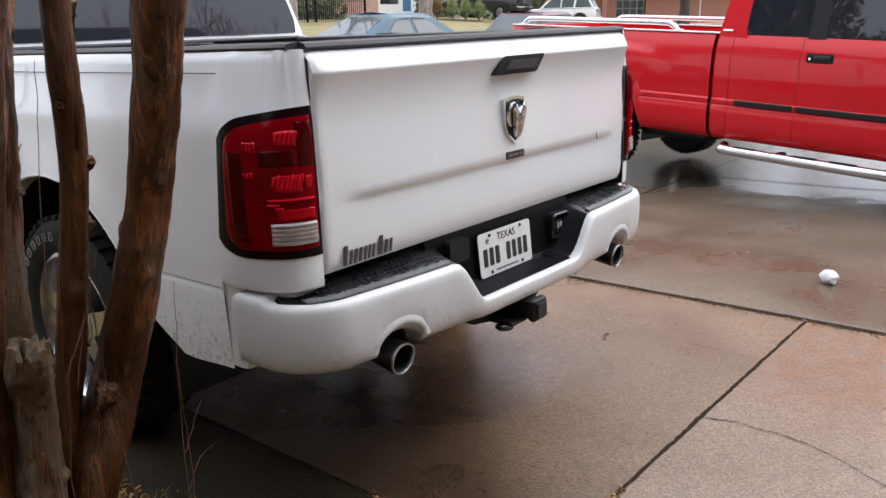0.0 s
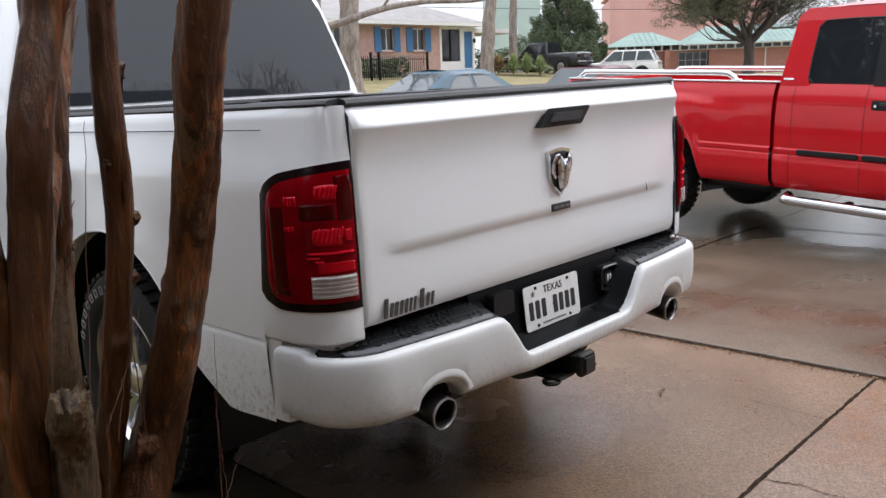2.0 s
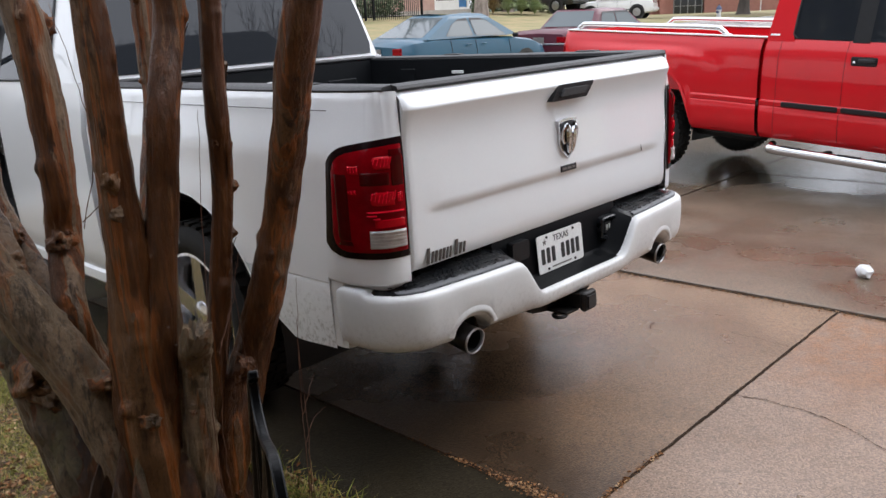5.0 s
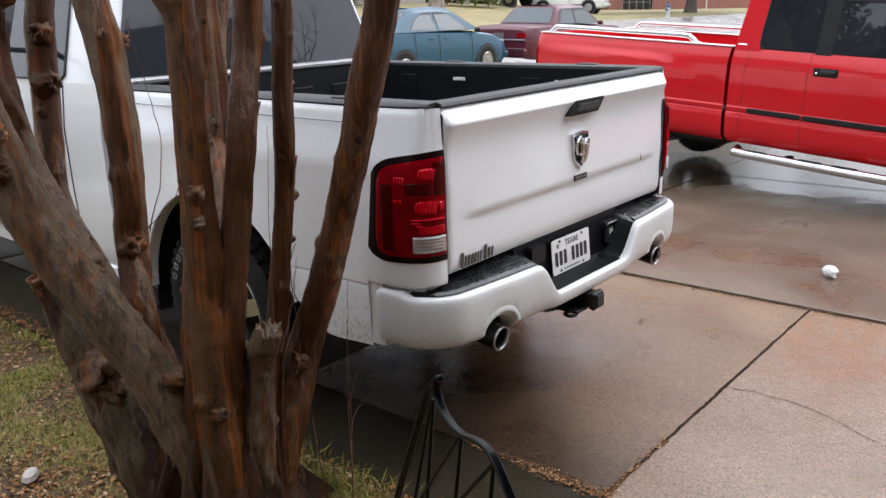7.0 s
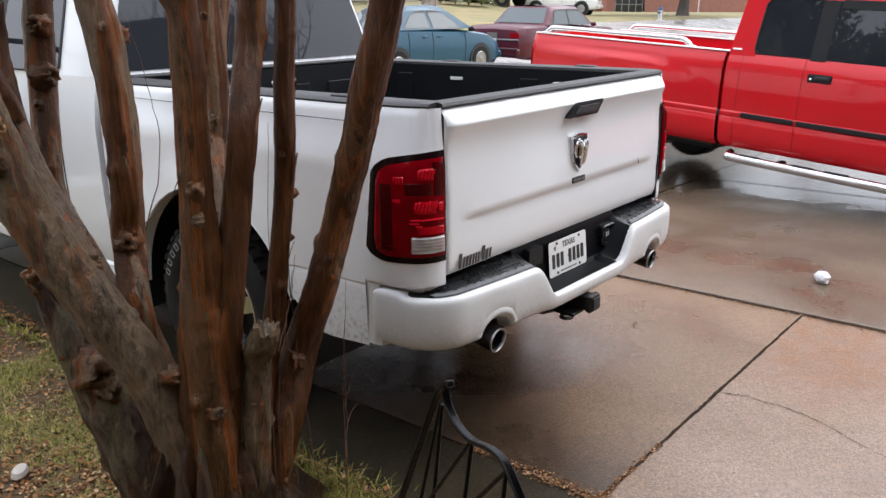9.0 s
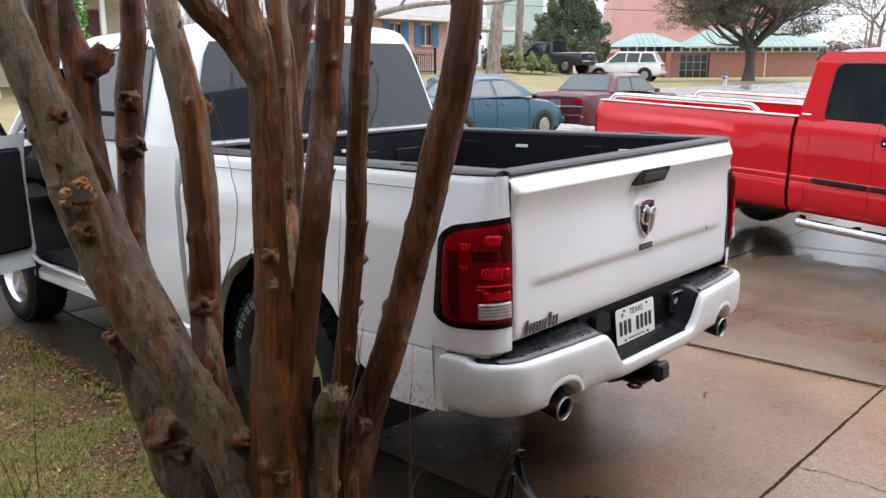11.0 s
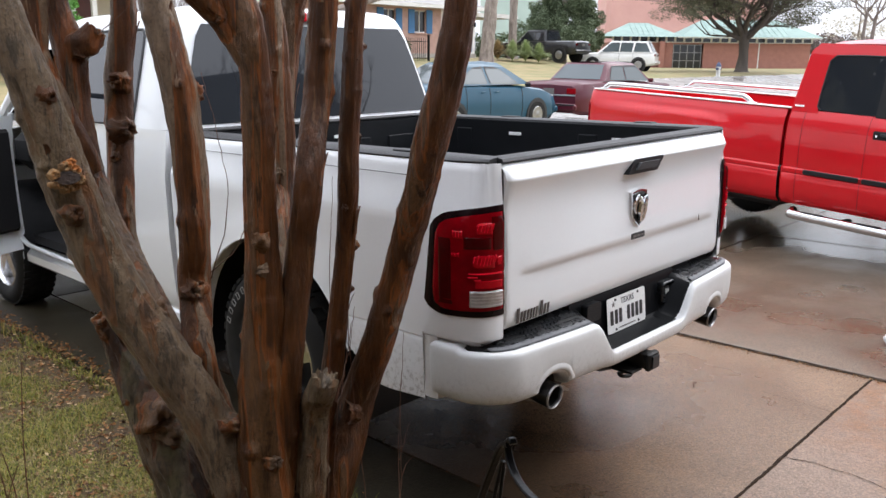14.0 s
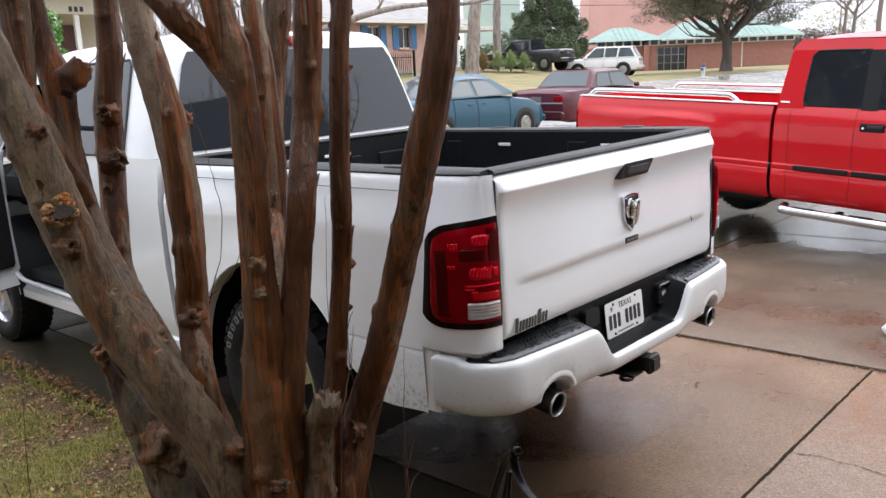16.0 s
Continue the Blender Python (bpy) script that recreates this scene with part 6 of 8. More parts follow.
# the sawn branch stub with a cracked face
stub = spline([(-1.935, 0.79, 1.715), (-1.905, 0.765, 1.745), (-1.880, 0.745, 1.780)], 10)
part("stub", stem_mesh(stub[::-1], [0.031 + 0.0012 * k for k in range(11)], 31, 0.012), bark_mid, myrtle, "sawn branch stub", angle=80)
# small burls where shoots were rubbed off
r = random.Random(77)
for i in range(46):
    nm, pts, gb = STEMS[r.randrange(len(STEMS))]
    j = r.randrange(1, len(pts) - 1)
    u = r.random()
    c = Vector(pts[j - 1][:3]).lerp(Vector(pts[j][:3]), u)
    rad = pts[j - 1][3] + (pts[j][3] - pts[j - 1][3]) * u
    a = r.uniform(-3.3, 0.6)
    d = Vector((math.cos(a), math.sin(a), r.uniform(-0.2, 0.5)))
    knot(c + d.normalized() * rad * 0.95, d, r.uniform(0.006, 0.014), 100 + i, bark_cut if i % 4 == 0 else (bark_brown, bark_grey, bark_mid, bark_old)[gb], "burl")
# root flare: ridged foot
b = Build()
rows = []
for j in range(23):
    h = -0.08 + 0.56 * j / 22
    rr = table([(-0.08, 0.40), (0.0, 0.33), (0.08, 0.27), (0.20, 0.22), (0.34, 0.17), (0.48, 0.10)], h)
    row = []
    for k in range(96):
        a = 2 * math.pi * k / 96
        c, d = math.cos(a), math.sin(a)
        w = 1 + 0.42 * noise.noise(Vector((c * 3.4, d * 3.4, h * 1.5))) + 0.24 * noise.noise(Vector((c * 8, d * 8, h * 2.2))) + 0.09 * noise.noise(Vector((c * 19, d * 19, h * 9)))
        row.append((-1.665 + c * rr * w, 0.29 + d * rr * w * 0.8, h))
    rows.append(row)
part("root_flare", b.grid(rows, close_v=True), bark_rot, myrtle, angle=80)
# peeling flakes on the stems
r = random.Random(8)
for k in range(46):
    nm, pts, gb = STEMS[r.randrange(len(STEMS))]
    j = r.randrange(1, len(pts) - 2)
    t = r.random()
    p = Vector(pts[j][:3]).lerp(Vector(pts[j + 1][:3]), t)
    rad = pts[j][3]
    a = r.uniform(-2.6, 0.2)
    d = Vector((math.cos(a), math.sin(a), 0))
    side = Vector((-d.y, d.x, 0))
    ax = (Vector(pts[j][:3]) - Vector(pts[j + 1][:3])).normalized()
    ln, w = r.uniform(0.03, 0.10), r.uniform(0.005, 0.013)
    rows = []
    for i in range(5):
        u = i / 4
        c = p + ax * ln * (u - 0.5) + d * (rad * 1.02 + 0.012 * u * u)
        ww = w * (1 - 0.5 * u)
        rows.append([c - side * ww, c + d * 0.002, c + side * ww])
    part("bark_flake", Build().grid(rows), bark_brown if gb else bark_grey, myrtle)
# thin shoots and dry vines
r = random.Random(21)
SHOOTS = [[(-1.56, 0.10, 0.05), (-1.57, 0.09, 0.5), (-1.53, 0.12, 0.8), (-1.47, 0.18, 1.15), (-1.44, 0.2, 1.35)], [(-1.36, 0.13, 0.1), (-1.40, 0.16, 0.6), (-1.39, 0.2, 1.0), (-1.36, 0.22, 1.40)],
          [(-1.66, 0.56, 1.0), (-1.62, 0.5, 1.25), (-1.64, 0.52, 1.5), (-1.66, 0.55, 1.65)], [(-1.66, 0.56, 1.02), (-1.60, 0.50, 1.10), (-1.57, 0.46, 1.22), (-1.56, 0.45, 1.32)],
          [(-1.48, 0.14, 0.62), (-1.43, 0.16, 0.78), (-1.36, 0.2, 0.92)], [(-1.90, 0.74, 1.75), (-1.84, 0.72, 1.80), (-1.78, 0.71, 1.86)], [(-1.68, 0.6, 1.9), (-1.66, 0.58, 2.1)], [(-1.53, 0.1, 0.05), (-1.54, 0.1, 0.4), (-1.5, 0.12, 0.7)],
          [(-1.24, 0.12, 0.02), (-1.22, 0.13, 0.3), (-1.235, 0.12, 0.55), (-1.225, 0.11, 0.82)], [(-1.26, 0.10, 0.02), (-1.25, 0.11, 0.25), (-1.24, 0.12, 0.5), (-1.245, 0.10, 0.7)], [(-1.24, 0.12, 0.25), (-1.19, 0.14, 0.31), (-1.13, 0.15, 0.33)], [(-1.24, 0.12, 0.36), (-1.20, 0.13, 0.43), (-1.17, 0.14, 0.47)], [(-1.51, 0.12, 0.66), (-1.46, 0.14, 0.74), (-1.42, 0.16, 0.80), (-1.39, 0.17, 0.90)]]
for pts in SHOOTS:
    line = spline(pts, 24)
    line = [p + Vector((r.gauss(0, 0.0015), r.gauss(0, 0.0015), 0)) for p in line]
    part("shoot", Build().tube(line, [0.0019 - 0.0012 * k / 24 for k in range(25)], 5), shoot_mat, myrtle, "thin red-brown shoot")

# lawn by the driveway: blades, straw and leaves


def blades(name, n, place, mat, label, height, seed, width=0.0025):
    r = random.Random(seed)
    verts, faces = [], []
    for _ in range(n):
        x, y, s = place(r)
        z = ground_z(x, y) - 0.03
        h, a, lean = height * r.uniform(0.4, 1.2) * s, r.uniform(0, 6.28), r.uniform(0.2, 1.3)
        w = width * r.uniform(0.7, 1.5)
        c, d = math.cos(a), math.sin(a)
        base = len(verts)
        for t, ww in ((0, 1), (0.5, 0.9), (1, 0.15)):
            o = lean * h * t * t
            for sgn in (-1, 1):
                verts.append((x + c * o - d * w * ww * sgn, y + d * o + c * w * ww * sgn, z + h * t * (1 - 0.35 * lean * t)))
        faces += [(base, base + 1, base + 3, base + 2), (base + 2, base + 3, base + 5, base + 4)]
    return tagged(new(name, mesh_from(name, verts, faces, mat)), label, "grass", kind="stuff")


def lawn_place(r):
    while True:
        x, y = (r.uniform(-4.2, -1.16), r.uniform(-0.6, 6.0)) if r.random() < 0.3 else (r.uniform(-3.0, -1.16), r.uniform(-0.2, 3.6))
        edge = -1.18 + 0.05 * noise.noise(Vector((0, y * 1.7, 0)))
        if x < edge:
            patch = noise.noise(Vector((x * 2.2, y * 2.2, 0.5))) + 0.55 * noise.noise(Vector((x * 7, y * 7, 2.5)))
            if r.random() < 0.60 + 1.3 * patch:
                return x, y, 0.7 + 0.5 * max(patch, -0.4)


def straw_place(r):
    x, y, s = lawn_place(r)
    return x, y, 0.8


def edge_place(r):
    if r.random() < 0.45:
        return -1.20 + r.gauss(0, 0.055), 0.24 + r.gauss(0, 0.17), 1.1
    y = r.uniform(-0.7, 4.5)
    return -1.19 + r.gauss(-0.03, 0.03), y, 1.0


blades("grass_green", 105000, lawn_place, grass_a, "short patchy green lawn grass", 0.042, 11, 0.0017)
blades("grass_straw", 42000, straw_place, grass_b, "dry straw-coloured winter grass", 0.04, 12, 0.0015)
blades("edge_grass", 2600, edge_place, grass_a, "taller weeds along the driveway edge", 0.07, 13)


def joint_end(r):
    return 1.67 - abs(r.gauss(0, 0.17)), -0.576 + r.gauss(0, 0.012), 0.6


blades("joint_grass", 520, joint_end, grass_b, "dry grass sprouting from the driveway joint", 0.035, 14, 0.0015)


def under_tree(r):
    while True:
        if r.random() < 0.4:
            a, d = r.uniform(0, 6.28), abs(r.gauss(0.3, 0.4))
            x, y = -1.7 + math.cos(a) * d * 1.3, 0.4 + math.sin(a) * d * 1.3
            if x < -1.19:
                return x, y
        x, y = r.uniform(-3.6, -1.2), r.uniform(-0.4, 4.6)
        patch = noise.noise(Vector((x * 2.2, y * 2.2, 0.5))) + 0.55 * noise.noise(Vector((x * 7, y * 7, 2.5)))
        if r.random() < 0.46 - 1.0 * patch:
            return x, y


litter("tan_leaf_scraps", 4800, under_tree, leaf_tan, "tan leaf scraps scattered over the lawn", (0.005, 0.020), 25, -0.018)
litter("lawn_leaves", 21000, under_tree, dead_leaf, "brown fallen leaves over the lawn", (0.004, 0.020), 5, -0.018)


def edge_leaves(r):
    return -1.19 + abs(r.gauss(0, 0.05)), r.uniform(-0.8, 5)


def tan_leaves(r):
    a, d = r.uniform(-1.6, 0.6), r.uniform(0.35, 0.75)
    return min(-1.62 + math.cos(a) * d, -1.14), 0.25 + math.sin(a) * d


litter("curled_leaves", 190, tan_leaves, leaf_tan, "larger tan curled leaves at the foot of the tree", (0.014, 0.036), 15, -0.01)
litter("edge_leaves", 2200, edge_leaves, dead_leaf, "leaf scraps along the lawn edge", (0.004, 0.02), 6, 0.0)
# tall dry stalks
r = random.Random(3)
for x, y, h in ((-1.188, 0.165, 0.26), (-1.21, 0.12, 0.14), (-1.17, -0.02, 0.13), (-1.24, 0.10, 0.15), (-2.0, 1.47, 0.64), (-2.04, 1.45, 0.34), (-2.06, 1.50, 0.36), (-2.10, 1.42, 0.25), (-1.35, 0.0, 0.2)):
    z = ground_z(x, y) - 0.03
    lean = r.uniform(-0.06, 0.08)
    b = Build().tube(spline([(x, y, z), (x + lean * 0.3, y, z + h * 0.5), (x + lean, y - 0.02, z + h)], 8), [0.0028, 0.0027, 0.0026, 0.0024, 0.0022, 0.002, 0.0018, 0.0016, 0.002], 5)
    solo("dry_stalk", b, shoot_mat if x <= -2 else grass_b, "thin upright dry weed stalk in the lawn", "weed", group="dry stalks")
# smooth pale stone in the grass
b = Build().lathe([(0.0, -0.02), (0.035, -0.012), (0.05, 0.0), (0.04, 0.018), (0.018, 0.026), (0.0, 0.028)], sides=14)
solo("stone", b, kerb_mat, "smooth pale stone lying in the lawn", "stone", pose(-1.895, 1.24, ground_z(-1.895, 1.24) + 0.005, 0, 0, 50) @ Matrix.Diagonal((1, 0.6, 1, 1)))
# crumpled white litter on the wet slab
b = Build()
rows = []
for i in range(9):
    th = math.pi * i / 8
    rows.append([])
    for k in range(14):
        a = 2 * math.pi * k / 14
        q = Vector((math.sin(th) * math.cos(a), math.sin(th) * math.sin(a), math.cos(th)))
        w = 1 + 0.5 * noise.noise(q * 2.6)
        rows[-1].append((q.x * 0.062 * w, q.y * 0.04 * w, q.z * 0.04 * w + 0.03))
solo("litter", b.grid(rows, close_v=True), litter_white, "crumpled white plastic scrap on the wet concrete", "litter", pose(2.36, -0.49, ground_z(2.36, -0.49), 0, 0, 40))
b = Build().tube(spline([(-0.04, 0, 0.004), (0, 0.01, 0.009), (0.04, -0.004, 0.004)], 8), 0.003, 6)
solo("twig", b, shoot_mat, "short dark twig lying on the driveway slab", "twig", pose(0.95, 0.1, ground_z(0.95, 0.1), 0, 0, 20))

# ==== wrought-iron handrail near the camera
rail = thing("handrail", "black wrought-iron handrail with a curled end", "handrail", pose(0, 0, 0))
RAIL_P, RAIL_H = Vector((-2.107, -1.039, 1.157)), Vector((-0.455, -0.8905, 0))


def on_rail(a, dz, out=0.0):
    """A place in the rail's upright plane: along it, up from its peak, and out of it."""
    return RAIL_P + RAIL_H * a + Vector((0.8905 * out, -0.455 * out, dz))


def flat_bar(pts, w, h):
    line = spline([on_rail(*p) for p in pts], 12 * len(pts))
    rows = []
    for i, p in enumerate(line):
        d = (line[min(i + 1, len(line) - 1)] - line[max(i - 1, 0)]).normalized()
        side = Vector((0.8905, -0.455, 0))
        up = side.cross(d).normalized()
        rows.append([p + side * w + up * h * 0.4, p + side * w * 0.7 + up * h, p - side * w * 0.7 + up * h, p - side * w + up * h * 0.4, p - side * w - up * h * 0.6, p - side * w * 0.7 - up * h, p + side * w * 0.7 - up * h, p + side * w - up * h * 0.6])
    b = Build().grid(rows, close_v=True)
    return b.poly(rows[0]).poly(rows[-1])


part("top_rail", flat_bar([(0.010, 0.001), (0.004, 0.006), (-0.006, -0.002), (-0.008, -0.019), (0.007, -0.037), (0.038, -0.048), (0.084, -0.047), (0.141, -0.029), (0.177, -0.024), (0.206, -0.034), (0.251, -0.064)], 0.0062, 0.0034), iron, rail)
part("stair_rail", flat_bar([(-0.002, -0.005), (-0.038, -0.031), (-0.113, -0.161), (-0.201, -0.320), (-0.297, -0.492)], 0.0062, 0.0045), iron, rail)
for p, q in (((-0.027, -0.045), (-0.197, -0.508)), ((-0.021, -0.042), (-0.102, -0.527)), ((0.082, -0.051), (-0.238, -0.456)), ((0.086, -0.051), (-0.012, -0.572)), ((0.191, -0.035), (-0.163, -0.438)), ((0.191, -0.035), (0.117, -0.598))):
    part("baluster", Build().tube([on_rail(*p), on_rail((p[0] + q[0]) / 2, (p[1] + q[1]) / 2), on_rail(*q)], 0.0034, 8), iron, rail)
part("lower_rail", Build().tube([on_rail(-0.297, -0.486), on_rail(-0.058, -0.558), on_rail(0.251, -0.664)], 0.008, 8), iron, rail)
for a, dz in ((-0.297, -0.486), (0.251, -0.064)):
    p = on_rail(a, dz)
    part("post", Build().tube([p, (p.x, p.y, 0.5 * p.z), (p.x, p.y, 0.0)], 0.010, 8), iron, rail)

# ==== red pickup
red = thing("red_pickup_truck", "glossy red extended-cab pickup truck with chrome bed rails", "pickup truck", pose(5.452, 0.945, -0.055, -1.75, 0, 170) @ Matrix.Translation((0.139, 0, 0)) @ Matrix.Diagonal((0.86, 1, 1, 1)))


def red_x(z, y):
    base = table([(0.47, 0.90), (0.52, 0.955), (0.64, 0.982), (0.742, 0.986), (0.753, 0.978), (0.764, 0.985), (0.794, 0.986), (0.808, 0.972), (0.825, 0.974), (0.90, 0.984), (1.05, 0.99), (1.18, 0.985), (1.26, 0.965), (1.32, 0.93)], z)
    if y < -0.05:
        shelf = 1.205 - 0.10 * smoothstep(-0.95, -0.30, y)
        base += 0.050 * smoothstep(-0.28, -1.0, y) * smoothstep(-2.5, -1.7, y) * smoothstep(shelf + 0.02, shelf - 0.05, z)
    return base


RZ = [0.47, 0.49, 0.52, 0.6, 0.68, 0.742, 0.7475, 0.753, 0.7585, 0.764, 0.794, 0.801, 0.808, 0.8165, 0.825, 0.86, 0.92, 1.0, 1.05, 1.09, 1.12, 1.15, 1.18, 1.21, 1.24, 1.27, 1.30, 1.32]
R_AX, R_AR, R_AZ, R_TALL = -1.235, 0.515, 0.40, 1.26
for s in (1, -1):
    b = Build()
    rows = []
    ys = sorted({-2.45, -2.43, -0.045, R_AX - R_AR, R_AX + R_AR} | {-2.4 + 0.06 * k for k in range(39)} | {R_AX + R_AR * math.sin(radians(a)) for a in range(-90, 91, 10)})
    for y in ys:
        d = abs(y - R_AX)
        lo = max(RZ[0], R_AZ + R_TALL * math.sqrt(max(0, R_AR ** 2 - d * d))) if d < R_AR else RZ[0]
        edge = 0.03 * smoothstep(-2.40, -2.45, y)
        col = []
        for z in RZ:
            zz = lo + (RZ[-1] - lo) * (z - RZ[0]) / (RZ[-1] - RZ[0]) if lo > RZ[0] else z
            col.append((s * (red_x(zz, y) - edge), y, zz))
        col.append((s * 0.86, y, 1.325))
        rows.append(col)
    b.grid(rows, flip=s < 0)
    part("bed_side", b, red_paint, red, angle=45)
    rows = [[(s * (red_x(max(R_AZ + R_TALL * R_AR * math.sin(radians(a)), 0.47), R_AX + R_AR * math.cos(radians(a))) + o), R_AX + (R_AR + g) * math.cos(radians(a)), R_AZ + R_TALL * (R_AR + g) * math.sin(radians(a))) for o, g in ((0.002, 0.03), (0.006, 0.012), (0.0, 0.0), (-0.03, -0.005))] for a in range(8, 173, 6)]
    part("arch_lip", Build().grid(rows), red_paint, red)
    rows = [[(s * x, R_AX + 0.525 * math.cos(radians(a)), R_AZ + R_TALL * 0.525 * math.sin(radians(a))) for x in (0.94, 0.45)] for a in range(-5, 186, 8)]
    part("wheel_house", Build().grid(rows), black_plastic, red)
    # bed rail: chrome tube on feet, and pale cap
    rx = 0.90 if s > 0 else 0.84
    part("rail_cap", Build().box((s * rx, -1.22, 1.328), (0.10, 2.40, 0.012), 0.004), trim_white, red, "pale rail cap")
    pts = spline([(s * rx, -2.30, 1.33), (s * rx, -2.24, 1.375), (s * rx, -2.12, 1.395), (s * rx, -1.3, 1.395), (s * rx, -0.62, 1.395), (s * rx, -0.50, 1.375), (s * rx, -0.44, 1.33)], 36)
    bar = part("bed_rail", Build().tube(pts, 0.024, 12), chrome, red, "chrome tube bed rail")
    for y in (-2.30, -0.44):
        part("rail_foot", Build().box((s * rx, y, 1.338), (0.06, 0.09, 0.014), 0.005), chrome, bar)
    # cab side with window opening
    b = Build()
    ys = [-0.016, -0.006] + [0.10 + 0.1 * k for k in range(20)]
    b.grid([[(s * (red_x(z, y) - (0.012 if y < -0.01 else 0)), y, z) for z in RZ] for y in ys], flip=s < 0)
    part("cab_side", b, red_paint, red, angle=45)
    part("cab_corner", Build().grid([[(s * red_x(z, 0.03), -0.016, z) for z in RZ], [(s * 0.7, -0.016, z) for z in RZ]]), red_paint, red)
    for y in (0.132, 0.712):
        part("door_seam", Build().tube([(s * (red_x(z, y) + 0.001), y, z) for z in RZ[2:]], 0.0024, 6), seam_red, red)
    for y0, y1 in ((0.20, 0.70), (0.725, 2.0)):
        part("side_moulding", Build().box((s * 0.990, (y0 + y1) / 2, 0.782), (0.022, y1 - y0, 0.045), 0.008), black_plastic, red, "black rubbing strip")
    hb = part("handle_bezel", Build().box((s * 0.984, 0.862, 1.172), (0.02, 0.21, 0.072), 0.02), black_plastic, red)
    part("door_handle", Build().box((s * 0.998, 0.885, 1.180), (0.014, 0.13, 0.03), 0.006), ink, hb)
    part("key_lock", Build().lathe([(0.012, 0.0), (0.010, 0.006)], (s * 0.994, 0.79, 1.168), "x", 10), chrome, hb)
    part("badge_bar", Build().box((s * 0.940, 0.06, 1.352), (0.006, 0.09, 0.016), 0.002), chrome, red, "small chrome trim badge")

    def gx(z):
        return table([(1.30, 0.945), (1.36, 0.93), (1.80, 0.84), (1.90, 0.81)], z)

    def gy(z):
        return -0.012 + 0.066 * min(max((z - 1.35) / 0.48, 0), 1) + 0.06 * smoothstep(1.82, 1.90, z)

    # upper cab: pillar, window frames, roof rail
    for name, y_of0, y_of1, z0, z1 in (("rear_pillar", lambda z: gy(z), lambda z: 0.215 + 0.03 * smoothstep(1.35, 1.8, z) + 0.04 * smoothstep(1.74, 1.80, z) + 0.03 * smoothstep(1.37, 1.33, z), 1.30, 1.80), ("roof_rail", lambda z: gy(z), lambda z: 1.9, 1.80, 1.895)):
        b = Build()
        b.grid([[(s * gx(z), y_of0(z) + (y_of1(z) - y_of0(z)) * t, z) for t in (0, 0.25, 0.5, 0.75, 1)] for z in [z0 + (z1 - z0) * k / 8 for k in range(9)]], flip=s > 0)
        part(name, b, red_paint, red)
    b = Build()
    b.grid([[(s * (gx(z) - 0.004), y, z) for y in (0.20 + 0.03 * smoothstep(1.35, 1.8, z), 0.5, 0.75)] for z in (1.325, 1.34, 1.6, 1.785, 1.80)], flip=s > 0)
    part("quarter_glass", b, tinted, red, "dark tinted quarter window")
    b = Build()
    b.grid([[(s * (gx(z) - 0.004), y, z) for y in (0.86, 1.3, 1.85)] for z in (1.325, 1.6, 1.80)], flip=s > 0)
    part("front_door_glass", b, tinted, red, "dark tinted door glass")
    b = Build()
    b.grid([[(s * (gx(z) - 0.001), y, z) for y in (0.735, 0.87)] for z in (1.31, 1.6, 1.81)], flip=s > 0)
    part("door_pillar", b, black_plastic, red)
    part("wind_deflector", Build().grid([[(s * (gx(z) + 0.012), y, z) for y in (0.90, 1.3, 1.85)] for z in (1.74, 1.81)]), black_plastic, red)
    part("window_gasket", Build().tube([(s * gx(z), y, z) for y, z in ((0.26, 1.33), (0.222, 1.36), (0.225, 1.5), (0.243, 1.75), (0.29, 1.795), (0.5, 1.803), (0.74, 1.803))], 0.008, 6), ink, red)
    # front wing
    b = Build()
    b.grid([[(s * (red_x(z, 1) - 0.05 * smoothstep(2.6, 3.5, y)), y, min(z, 1.28)) for z in RZ[5:]] for y in (2.0, 2.5, 3.0, 3.4, 3.5)], flip=s < 0)
    part("front_wing", b, red_paint, red)
    # step bar
    pts = spline([(s * 0.90, 0.12, 0.41), (s * 0.975, 0.14, 0.40), (s * 1.00, 0.22, 0.39), (s * 1.00, 1.0, 0.385), (s * 1.00, 1.8, 0.385), (s * 0.97, 1.95, 0.39)], 36)
    bar = part("step_bar", Build().tube(pts, 0.040, 14), chrome, red, "chrome tubular step bar")
    for y in (0.25, 0.75, 1.05, 1.7):
        part("step_pad", Build().box((s * 1.00, y + 0.1, 0.423), (0.05, 0.2, 0.012), 0.005), black_plastic, bar)
    part("step_bracket", Build().box((s * 0.90, 0.6, 0.40), (0.2, 0.05, 0.03), 0.006), dark_metal, red)
    wheel_set(red, s * 0.86, R_AX, 0.375, 0.385, 0.25, s, alloy)
    wheel_set(red, s * 0.86, 2.62, 0.375, 0.385, 0.25, s, alloy)
    lamp = part("tail_lamp", Build().box((s * 0.90, -2.455, 1.02), (0.13, 0.03, 0.32), 0.02), lens_red, red)
    part("side_lamp", Build().box((s * 0.968, -2.43, 1.02), (0.03, 0.05, 0.30), 0.012), lens_red, lamp)
b = Build()
b.grid([[(x, y, z) for x in (-0.9, 0, 0.9)] for y, z in ((-2.46, 0.56), (-2.47, 0.9), (-2.46, 1.27), (-2.44, 1.325), (-2.40, 1.325), (-2.38, 0.8))])
part("tailgate", b, red_paint, red)
part("rear_bumper", Build().box((0, -2.56, 0.60), (1.85, 0.16, 0.16), 0.03), chrome, red)
part("bed_floor", Build().box((0, -1.22, 0.82), (1.72, 2.4, 0.04)), red_paint, red)
for s in (1, -1):
    part("bed_wall", Build().box((s * 0.84, -1.22, 1.07), (0.04, 2.4, 0.5), 0.01), red_paint, red)
